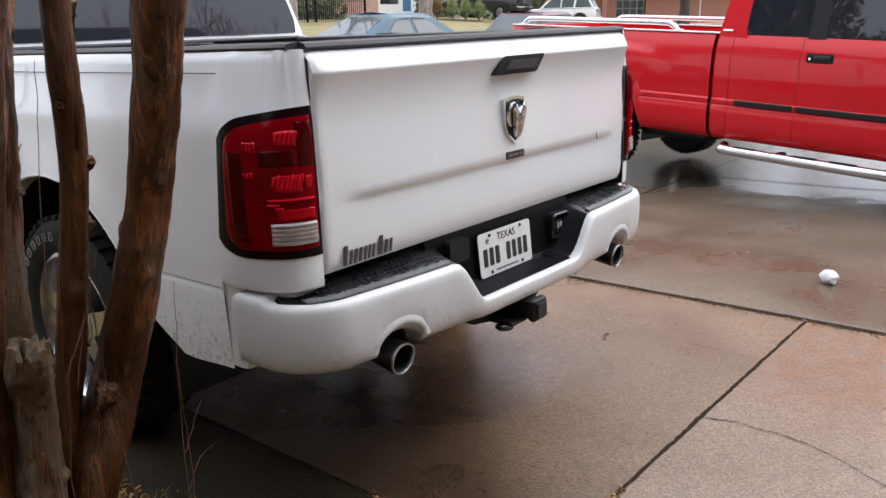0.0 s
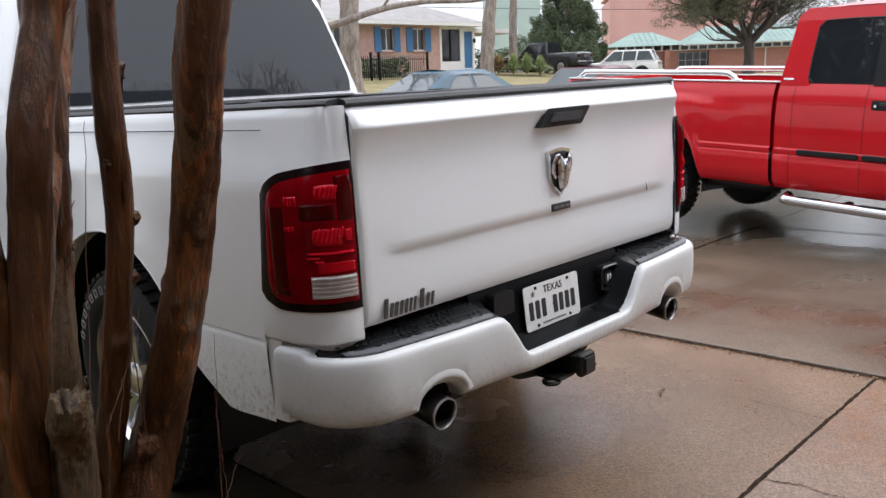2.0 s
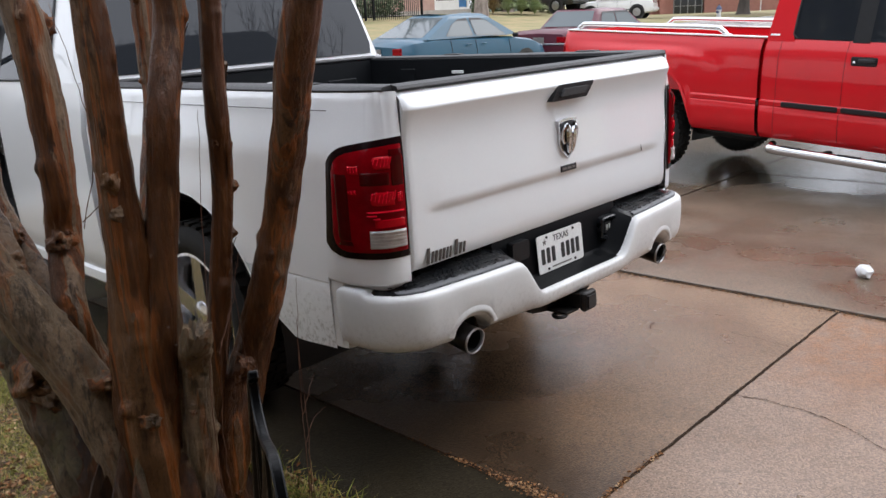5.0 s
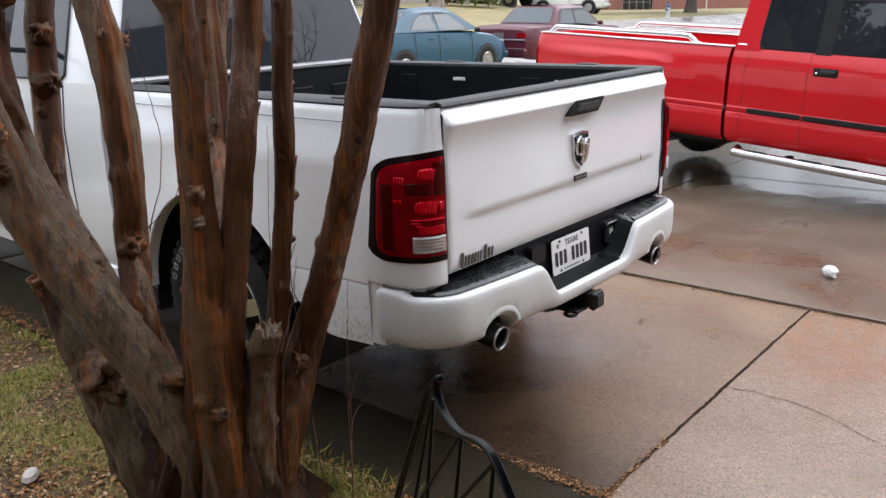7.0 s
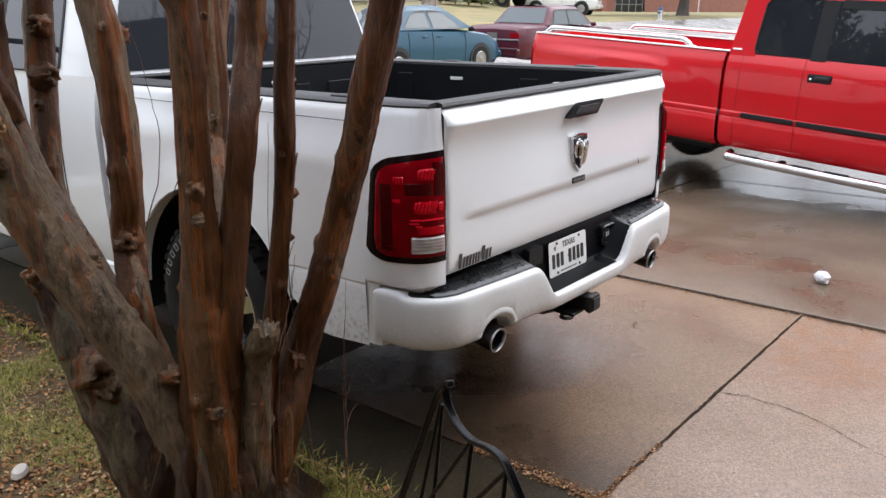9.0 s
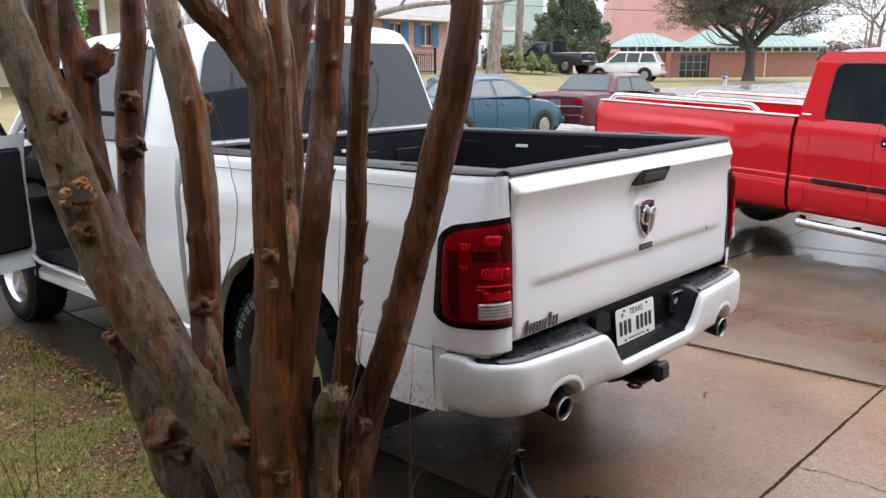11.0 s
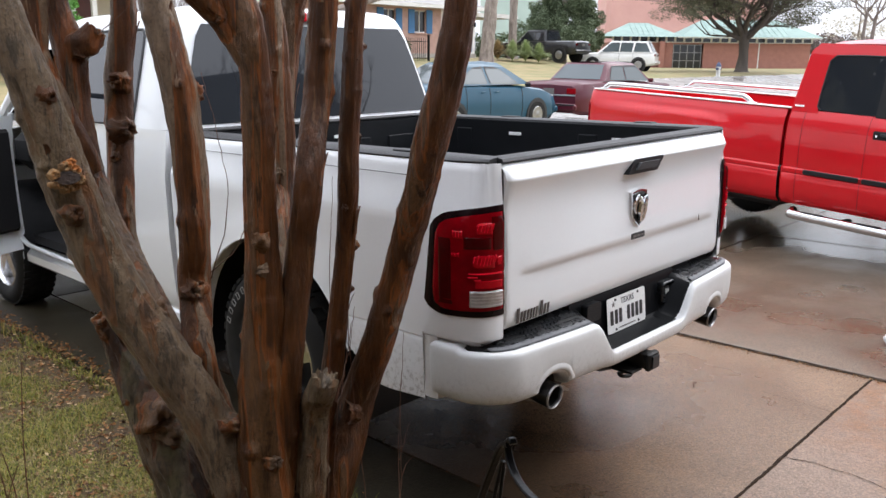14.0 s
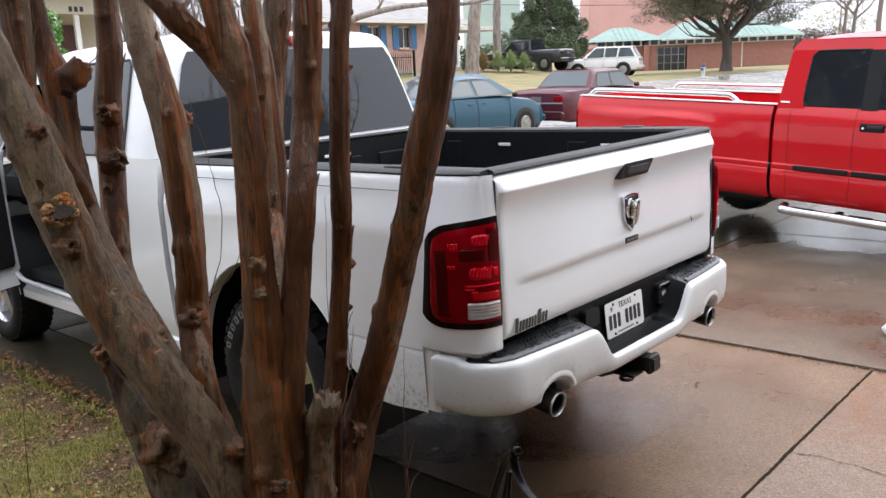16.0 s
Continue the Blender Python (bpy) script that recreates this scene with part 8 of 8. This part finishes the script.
# the myrtle's forking tops, above the stems
for k, (nm, pts, grey_bark) in enumerate(STEMS):
    if nm not in ("cut", "broken"):
        top, below = Vector(pts[0][:3]), Vector(pts[1][:3])
        b = Build()
        branches(b, top - (top - below).normalized() * 0.05, top - below, 0.75, pts[0][3] * 0.97, 2, random.Random(400 + k), 0.35, 0.35)
        part("limb", b, bark_brown, myrtle)
trunk_tree("street_tree", "bare pale-barked street tree with a thick straight trunk", 29.8, 26.4, 7.5, 0.36, 1.4, 31, 4, depth=3)
trunk_tree("street_tree", "bare pale-barked street tree beside a clump of shrubs", 35.9, 29.6, 6.0, 0.27, 0.2, 32, 4, depth=3)
trunk_tree("street_tree", "bare pale-barked tree by the iron fence", 18.6, 23.6, 7.0, 0.42, 0.2, 33, 4, depth=3)
# branch that hangs in from a tree beside the blue sedan
limb = thing("bare_tree", "dark bare tree with a long drooping branch", "tree", pose(13.4, 19.3, ground_z(13.4, 19.3)))
part("trunk", Build().tube(spline([(0, 0, -0.1), (0.1, 0, 1.6), (0.2, -0.2, 3.2), (0, 0, 6.5)], 16), [0.34 - 0.012 * k for k in range(17)], 12, wobble=0.1), bark_far, limb)
b = Build().tube(spline([(0.15, -0.1, 2.2), (0.7, -0.9, 2.45), (1.6, -1.7, 2.8), (2.6, -2.6, 2.98), (3.8, -3.5, 2.98), (4.6, -4.2, 3.15)], 24), [0.13 - 0.0035 * k for k in range(25)], 9, wobble=0.08)
rng = random.Random(6)
branches(b, (1.6, -1.7, 2.8), (0.4, -0.3, 1), 1.2, 0.05, 2, rng)
branches(b, (3.0, -2.9, 2.98), (0.5, -0.5, 0.9), 1.2, 0.045, 2, rng)
part("limb", b, bark_far, limb)

# shrubbery behind the carport
back_hedge = thing("hedge", "tall dark shrubs behind the carport", "hedge", pose(0, 0, 0))
leafy("foliage", back_hedge, [(40.5 + 0.9 * k, 38.6 - 0.8 * k, ground_z(41, 38) + 1.0, 0.9, 0.9, 1.1) for k in range(7)], 6000, 0.13, leaf_cedar, 41)

# cedar
cx, cy = 50.6, 36.4
cz = ground_z(cx, cy)
cedar = thing("cedar_tree", "dense dark green cedar with an uneven pointed crown", "tree", pose(0, 0, 0))
part("trunk", Build().tube([(cx, cy, cz - 0.1), (cx, cy, cz + 3), (cx + 0.2, cy, cz + 7)], [0.4, 0.3, 0.1], 10), bark_far, cedar)
rng = random.Random(14)
cen = []
for k in range(620):
    h = rng.random() ** 1.25
    a = rng.uniform(0, 6.28)
    rad = 3.5 * (1 - h ** 1.4) ** 0.85 * rng.uniform(0.25, 1.0) ** 0.5 * (0.84 + 0.5 * noise.noise(Vector((math.cos(a) * 1.6, math.sin(a) * 1.6, h * 4))) + 0.22 * noise.noise(Vector((math.cos(a) * 4, math.sin(a) * 4, h * 11))))
    size = (0.50 - 0.24 * h) * rng.uniform(0.5, 1.2)
    cen.append((cx + math.cos(a) * rad, cy + math.sin(a) * rad, cz + 1.6 + 6.6 * h, size, size, size * 1.35))
leafy("crown", cedar, cen, 130000, 0.085, leaf_cedar, 15)

# live oak
ox, oy = 49.0, 21.2
oz = ground_z(ox, oy)
oak = thing("live_oak", "broad live oak with grey-green winter leaves and spreading limbs", "tree", pose(0, 0, 0))
rng = random.Random(51)
part("trunk", Build().tube(spline([(ox, oy, oz - 0.1), (ox + 0.1, oy, oz + 0.9), (ox + 0.05, oy, oz + 1.7), (ox - 0.1, oy, oz + 2.4)], 12), [0.52, 0.42, 0.36, 0.33, 0.31, 0.30, 0.30, 0.30, 0.31, 0.32, 0.33, 0.33, 0.32], 14, wobble=0.12), bark_oak, oak)
tips = []
for k in range(9):
    a = 2 * math.pi * k / 9 + 0.3
    b = Build()
    tips += branches(b, (ox, oy, oz + 1.9 + 0.16 * (k % 3)), (math.cos(a), math.sin(a), 0.55), 2.7, 0.17, 4, rng, 0.20, 0.55)
    part("limb", b, bark_oak, oak)
cen = [(p.x, p.y, p.z, 0.75, 0.75, 0.42) for p in tips if p.z > oz + 2.9]
for k in range(70):
    a, h = rng.uniform(0, 6.28), rng.uniform(0.0, 1)
    rad = 6.6 * math.sqrt(max(0, 1 - (h - 0.25) ** 2 / 0.65)) * rng.uniform(0.4, 1)
    cen.append((ox + math.cos(a) * rad, oy + math.sin(a) * rad, oz + 3.4 + 3.9 * h, 0.9, 0.9, 0.5))
leafy("crown", oak, cen, 190000, 0.066, leaf_oak, 52)

# bare trees far behind the house and to the side
for k, (x, y, h, sd) in enumerate(((22, 48, 9, 1), (27, 50, 10, 2), (31, 47, 9, 3), (36, 52, 11, 4), (18, 45, 9, 5), (40, 55, 10, 6), (24, 55, 11, 9), (33, 56, 11, 10))):
    trunk_tree("bare_tree", "leafless tree behind the brick house", x, y, h * 0.5, 0.24, 0.3, 60 + sd, 6, depth=4, up=0.3, bark=twig_mat)
def twig_haze(name, parent, box, n, seed):
    """Fine bare twigs, thin slips that rise and fork through a stretch of air."""
    r = random.Random(seed)
    verts, faces = [], []
    x0, x1, y0, y1, z0, z1 = box
    for _ in range(n):
        p = Vector((r.uniform(x0, x1), r.uniform(y0, y1), z0 + (z1 - z0) * r.random() ** 1.5))
        d = Vector((r.gauss(0, 0.45), r.gauss(0, 0.45), 1)).normalized()
        ln, w = r.uniform(0.5, 1.6), r.uniform(0.008, 0.02)
        side = Vector((r.gauss(0, 1), r.gauss(0, 1), 0)).normalized() * w
        base = len(verts)
        verts += [tuple(p - side), tuple(p + side), tuple(p + d * ln)]
        faces.append((base, base + 1, base + 2))
    ob = new(name, mesh_from(name, verts, faces, twig_mat))
    ob.parent = parent
    return ob


grove = thing("bare_trees", "dense leafless thicket behind the brick house", "trees", pose(0, 0, 0))
for k in range(9):
    b = Build()
    branches(b, (17 + 2.6 * k, 45 + (k * 7 % 5), 1.0), (0.05, 0, 1), 4.0, 0.13, 3, random.Random(300 + k), 0.35, 0.4)
    part("trunk", b, twig_mat, grove)
twig_haze("twigs", grove, (16, 41, 43, 51, 3.0, 10.0), 15000, 77)
for k, (x, y, h, sd) in enumerate(((48.5, 13.5, 8, 7), (60, 17.5, 9, 8), (35.6, 8.7, 9, 11))):
    trunk_tree("bare_tree", "slender leafless tree beyond the parking area", x, y, h * 0.5, 0.13, 0.3, 60 + sd, 4, depth=3, up=0.35, bark=twig_mat)
pear = thing("blossom_tree", "pale tree coming into blossom", "tree", pose(0, 0, 0))
px, py = 87.5, 26.3
part("trunk", Build().tube([(px, py, 0.5), (px, py, 3), (px, py, 6)], [0.2, 0.16, 0.05], 8), bark_far, pear)
leafy("crown", pear, [(px + dx, py + dy, 4.4 + dz, 1.0, 1.0, 1.1) for dx, dy, dz in ((0, 0, 0), (1.2, -1, 0.2), (-1.0, 1, 0.5), (0.3, 0.2, 1.6), (2.2, -2.2, 0.3), (-2, 2, 0.2), (1, -0.6, 1.3))], 1500, 0.13, blossom, 8)
far_brush = thing("brush", "dull brown leafless brush behind the low building", "bush", pose(0, 0, 0))
leafy("brushwood", far_brush, [(92 + 2.0 * k, 37 - 2.4 * k, 2.8, 2.2, 2.2, 1.6) for k in range(4)], 6000, 0.22, twig_mat, 9)

# shrubs with strap leaves
for i, (x, y, size, mat) in enumerate(((33.4, 28.6, 1.15, grass_b), (34.1, 28.1, 1.2, leaf_shrub), (34.8, 27.7, 1.25, leaf_shrub), (35.5, 27.3, 1.15, leaf_shrub))):
    r = random.Random(70 + i)
    verts, faces = [], []
    for _ in range(1500):
        a, ln, w = r.uniform(0, 6.28), r.uniform(0.6, 1.2) * size, 0.018
        c, d = math.cos(a), math.sin(a)
        base = len(verts)
        out = r.uniform(0.05, 0.72)
        rise = math.sqrt(1 - out * out * 0.8)
        for t in (0, 0.35, 0.7, 1.0):
            o, z = ln * out * t * (0.5 + 0.5 * t), ln * rise * (1.35 * t - (0.45 + 0.75 * out) * t * t)
            ww = w * (1 - 0.7 * t)
            for sg in (-1, 1):
                verts.append((c * o - d * ww * sg + r.gauss(0, 0.005), d * o + c * ww * sg, max(z, 0)))
        faces += [(base + 2 * k, base + 2 * k + 1, base + 2 * k + 3, base + 2 * k + 2) for k in range(3)]
    tagged(new("shrub", mesh_from("shrub", verts, faces, mat)), "clump of arching strap-leaved shrub, dry and yellow" if i == 0 else "clump of arching strap-leaved green shrub", "bush", "shrubs by the lawn").matrix_basis = pose(x, y, ground_z(x, y))

# fire hydrant
hyd = thing("fire_hydrant", "fire hydrant with a blue bonnet and silver barrel", "fire hydrant", pose(40.2, 18.6, ground_z(40.2, 18.6)))
part("barrel", Build().lathe([(0.16, 0.0), (0.16, 0.06), (0.11, 0.07), (0.11, 0.5), (0.15, 0.52), (0.15, 0.56)], sides=14), hydrant_white, hyd)
part("bonnet", Build().lathe([(0.15, 0.56), (0.14, 0.64), (0.09, 0.74), (0.035, 0.78), (0.035, 0.84), (0.0, 0.85)], sides=14), hydrant_blue, hyd)
part("outlet", Build().lathe([(0.07, -0.2), (0.07, 0.2)], (0, 0, 0.45), "x", 10), hydrant_blue, hyd)

# low brick building with a teal roof, and the tall pink block
lb = thing("low_building", "low red brick building with teal metal roof and dark entrance", "building", pose(63.9, 32.75, ground_z(64.5, 32.0) - 0.1, 0, 0, -52) @ Matrix.Scale(0.76, 4))
# local x runs along the front, y away from the camera
part("main_wall", wall_run(-8.5, 13.5, 0.0, [(-1.6, 1.8, 0.0, 2.75)], h=2.5 + 0.4), brick_red, lb, "red brick front wall", smooth=False)
part("clerestory", Build().box((2.5, 0.15, 3.2), (22, 0.2, 0.6)), house_glass, lb)
for k in range(23):
    part("window_post", Build().box((-8.4 + 1.0 * k, 0.03, 3.2), (0.22, 0.1, 0.6)), trim_white, lb)
part("window_sill", Build().box((2.5, -0.02, 2.93), (22, 0.14, 0.09)), trim_white, lb)
part("eave_board", Build().box((6.5, -1.12, 3.46), (15.6, 0.06, 0.16)), trim_white, lb)
for x in (-7.5, -5.9, -4.4, -2.9):
    part("pier", Build().box((x, -0.45, 1.5), (0.55, 0.5, 3.0)), brick_red, lb, smooth=False)
part("entrance_glass", Build().box((0.1, 0.5, 1.35), (3.3, 0.05, 2.7)), house_glass, lb)
for x in (-1.45, -0.7, 0.1, 0.9, 1.65):
    part("entrance_mullion", Build().box((x, 0.44, 1.35), (0.08, 0.06, 2.7)), steel, lb)
for z in (0.9, 1.8, 2.65):
    part("entrance_rail", Build().box((0.1, 0.44, z), (3.3, 0.05, 0.06)), steel, lb)
part("drain_pipe", Build().box((7.9, -0.05, 1.5), (0.12, 0.1, 3.0)), trim_white, lb)
part("body_block", Build().box((2.5, 7.0, 1.5), (21.6, 10.0, 2.9)), brick_red, lb, smooth=False)
for x0, x1, yf, top in ((-9.5, -0.5, -0.9, 5.2), (-1.0, 14.5, -1.2, 5.6)):
    b = Build()
    e = [(x0, yf, 3.5), (x1, yf, 3.5), (x1, 12, 3.5), (x0, 12, 3.5)]
    rg = [(x0 + 3.4, 5, top), (x1 - 3.4, 5, top)]
    b.poly([e[0], e[1], rg[1], rg[0]]).poly([e[1], e[2], rg[1]]).poly([e[2], e[3], rg[0], rg[1]]).poly([e[3], e[0], rg[0]]).poly(e)
    roof_ob = part("roof", b, roof_teal, lb, "teal standing-seam metal roof", smooth=False)
    for k in range(int((x1 - x0 - 6) / 0.6)):
        xx = x0 + 3.4 + 0.6 * k
        seam = Build().box((xx, (yf + 5) / 2, (3.5 + top) / 2 + 0.03), (0.035, math.hypot(5 - yf, top - 3.5), 0.03), 0, Matrix.Rotation(math.atan2(top - 3.5, 5 - yf), 4, "X"))
        part("seam", seam, roof_teal, roof_ob, smooth=False)
pink = thing("pink_block", "tall windowless pink stucco block behind the low building", "building", pose(99, 55.5, 0.6, 0, 0, -52))
part("wall", Build().box((2.5, 0, 5.0), (20, 14, 10.0), 0.6), pink_wall, pink)
part("parapet", Build().box((2.5, 0, 10.05), (20.2, 14.2, 0.3), 0.05), pink_wall, pink)
tealb = thing("teal_block", "pale teal building wall far behind the trees", "building", pose(74.5, 61.5, 1.0, 0, 0, -45))
part("wall", Build().box((0, 0, 6.0), (6, 8, 12.0), 0.1), teal_wall, tealb)
part("roof_edge", Build().box((0, 0, 12.1), (6.4, 8.4, 0.3), 0.05), trim_white, tealb)

# overhead wires
for k, (h0, h1) in enumerate(((8.4, 8.2), (7.2, 7.0), (6.0, 5.9))):
    a, c = Vector((30, 60, h0 + 2)), Vector((90, -2, h1))
    pts = [a.lerp(c, t / 20) - Vector((0, 0, 1.2 * math.sin(math.pi * t / 20))) for t in range(21)]
    solo("overhead_wire", Build().tube(pts, 0.022, 5), ink, "thin dark overhead wire across the street", "wire", group="overhead wires")

# neighbour's house behind the white truck, with porch
nb = thing("neighbour_house", "cream house with a covered porch and dark red door", "house", pose(7.2, 24.5, 0.75))
part("wall", Build().box((-3.5, 2.0, 1.4), (14, 0.3, 4.8)), siding, nb, smooth=False)
part("porch_beam", Build().box((-3.5, -0.4, 3.35), (14, 0.25, 0.75)), siding, nb, smooth=False)
for x in (-4.2, -2.0, 0.62, 1.29, 3.4):
    part("porch_post", Build().box((x, -0.4, 1.0), (0.14, 0.14, 4.0)), trim_white, nb)
part("front_door", Build().box((1.72, 1.82, 1.35), (0.95, 0.06, 2.9), 0.01), door_red, nb, "dark red front door")
part("door_frame", Build().box((2.24, 1.80, 1.35), (0.09, 0.10, 3.0)).box((1.20, 1.80, 1.35), (0.09, 0.10, 3.0)), trim_white, nb)
part("window", Build().box((-0.55, 1.83, 1.9), (1.2, 0.05, 1.5)), house_glass, nb)
part("window_frame", Build().box((-0.55, 1.79, 1.9), (0.06, 0.04, 1.5)).box((-0.55, 1.79, 1.9), (1.2, 0.04, 0.06)).box((-1.18, 1.79, 1.9), (0.08, 0.05, 1.6)).box((0.08, 1.79, 1.9), (0.08, 0.05, 1.6)), trim_white, nb)
for k in range(3):
    part("number_bar", Build().box((1.10 + 0.17 * k, -0.535, 3.12), (0.10, 0.02, 0.15)), ink, nb)
b = Build()
b.poly([(-11, -1.2, 3.75), (4.5, -1.2, 3.75), (4.5, 4.5, 6.0), (-11, 4.5, 6.0)]).poly([(-11, -1.2, 3.7), (4.5, -1.2, 3.7), (4.5, 2.2, 3.7), (-11, 2.2, 3.7)])
part("roof", b, roof_grey, nb, smooth=False)
pt = thing("porch_tree", "small bright green leafy shrub by the porch", "bush", pose(6.97, 22.6, ground_z(6.97, 22.6)))
part("stem", Build().tube([(0, 0, -0.05), (0, 0, 1.8)], 0.04, 6), bark_far, pt)
leafy("foliage", pt, [(0, 0, 2.3, 0.30, 0.30, 0.85), (0.15, 0, 1.5, 0.38, 0.38, 0.5), (-0.2, 0, 1.8, 0.22, 0.22, 0.5), (0.22, 0, 2.4, 0.2, 0.2, 0.5)], 1500, 0.08, leaf_bright, 3)

# the house behind the camera; porch eaves and wing are added to block light
own = thing("own_house", "brick house with a low dark roof behind the driveway", "house", pose(0, 0, 0))
part("garage_wall", Build().box((4.4, -8.2, 1.4), (13.0, 0.3, 2.8)), brick_red, own, smooth=False)
part("garage_door", Build().box((1.6, -8.02, 1.1), (4.8, 0.08, 2.2), 0.01), siding, own)
part("front_wall", Build().box((-6.9, -3.6, 1.4), (9.8, 0.3, 2.8)), brick_red, own, smooth=False)
# unseen wall and roof, added only to cut the sky light from the left
part("added_shade_wall", Build().box((-6.4, 1.4, 1.4), (0.3, 9.7, 2.8)), siding, own, smooth=False)
part("added_shade_roof", Build().poly([(-5.5, -3.4, 2.65), (-5.5, 6.9, 2.65), (-9.5, 6.9, 5.2), (-9.5, -3.4, 5.2)]).poly([(-5.5, -3.4, 2.62), (-6.5, -3.4, 2.62), (-6.5, 6.9, 2.62), (-5.5, 6.9, 2.62)]), roof_dark, own, smooth=False)
part("return_wall", Build().box((-2.0, -5.9, 1.4), (0.3, 4.6, 2.8)), brick_red, own, smooth=False)
b = Build()
b.poly([(-12.5, -2.9, 2.7), (-1.3, -2.9, 2.7), (-1.3, -7.5, 6.2), (-12.5, -7.5, 6.2)])
# unseen eaves, stretched forward to keep sky light off stems and driveway
b.poly([(-12.5, -0.78, 2.44), (-1.1, -0.78, 2.44), (-1.1, -2.9, 2.75), (-12.5, -2.9, 2.75)]).poly([(-12.5, -0.78, 2.40), (-1.1, -0.78, 2.40), (-1.1, -2.9, 2.6), (-12.5, -2.9, 2.6)])
b.poly([(-1.1, -1.5, 2.5), (0.5, -1.5, 2.5), (0.5, -2.9, 2.7), (-1.1, -2.9, 2.7)]).poly([(-1.1, -1.5, 2.48), (0.5, -1.5, 2.48), (0.5, -2.9, 2.6), (-1.1, -2.9, 2.6)])
b.poly([(-1.3, -2.9, 2.7), (0.5, -2.9, 2.7), (0.5, -7.5, 2.9), (-1.3, -7.5, 2.9)])
b.poly([(-2.4, -7.5, 2.7), (11.6, -7.5, 2.7), (10.2, -11.5, 7.0), (-2.4, -11.5, 7.0)])
b.poly([(-1.3, -2.9, 2.7), (-1.3, -7.5, 2.7), (-1.3, -7.5, 6.1)])
b.poly([(-12.5, -2.9, 2.68), (-1.3, -2.9, 2.68), (-1.3, -7.5, 2.68), (-12.5, -7.5, 2.68)])
b.poly([(-2.4, -7.5, 2.68), (11.6, -7.5, 2.68), (11.6, -11, 2.68), (-2.4, -11, 2.68)])
part("roof", b, roof_dark, own, smooth=False)
for k, (x, y) in enumerate(((4, -16), (8, -18), (11.5, -17), (15, -18))):
    trunk_tree("bare_tree", "leafless tree behind the house", x, y, 4.5, 0.18, 0.3, 90 + k, 8, depth=4, up=0.2, bark=twig_mat)

# evergreen oaks past the far side of the lawn
for k, (x, y, rad) in enumerate(((-12.5, 14.5, 4.0), (-14.5, 9.5, 4.0), (-15.0, 4.0, 4.0))):
    z = ground_z(x, y)
    t = thing("live_oak", "dark live oak standing past the far edge of the lawn", "tree", pose(x, y, z))
    part("trunk", Build().tube([(0, 0, -0.1), (0.1, 0, 1.5), (0, 0.1, 4.0)], [0.4, 0.32, 0.2], 12, wobble=0.1), bark_far, t)
    rng = random.Random(200 + k)
    for j in range(4):
        b = Build()
        branches(b, (0, 0, 2.4), (math.cos(1.57 * j + k), math.sin(1.57 * j + k), 0.6), 2.2, 0.16, 2, rng)
        part("limb", b, bark_far, t)
    cen = []
    for j in range(46):
        a, h = rng.uniform(0, 6.28), rng.uniform(0, 1)
        q = rad * math.sqrt(max(0.05, 1 - (h - 0.2) ** 2 / 0.68)) * rng.uniform(0.3, 1)
        cen.append((math.cos(a) * q, math.sin(a) * q, 2.0 + 7.0 * h, 1.1, 1.1, 0.9))
    leafy("crown", t, cen, 30000, 0.14, leaf_oak, 210 + k)
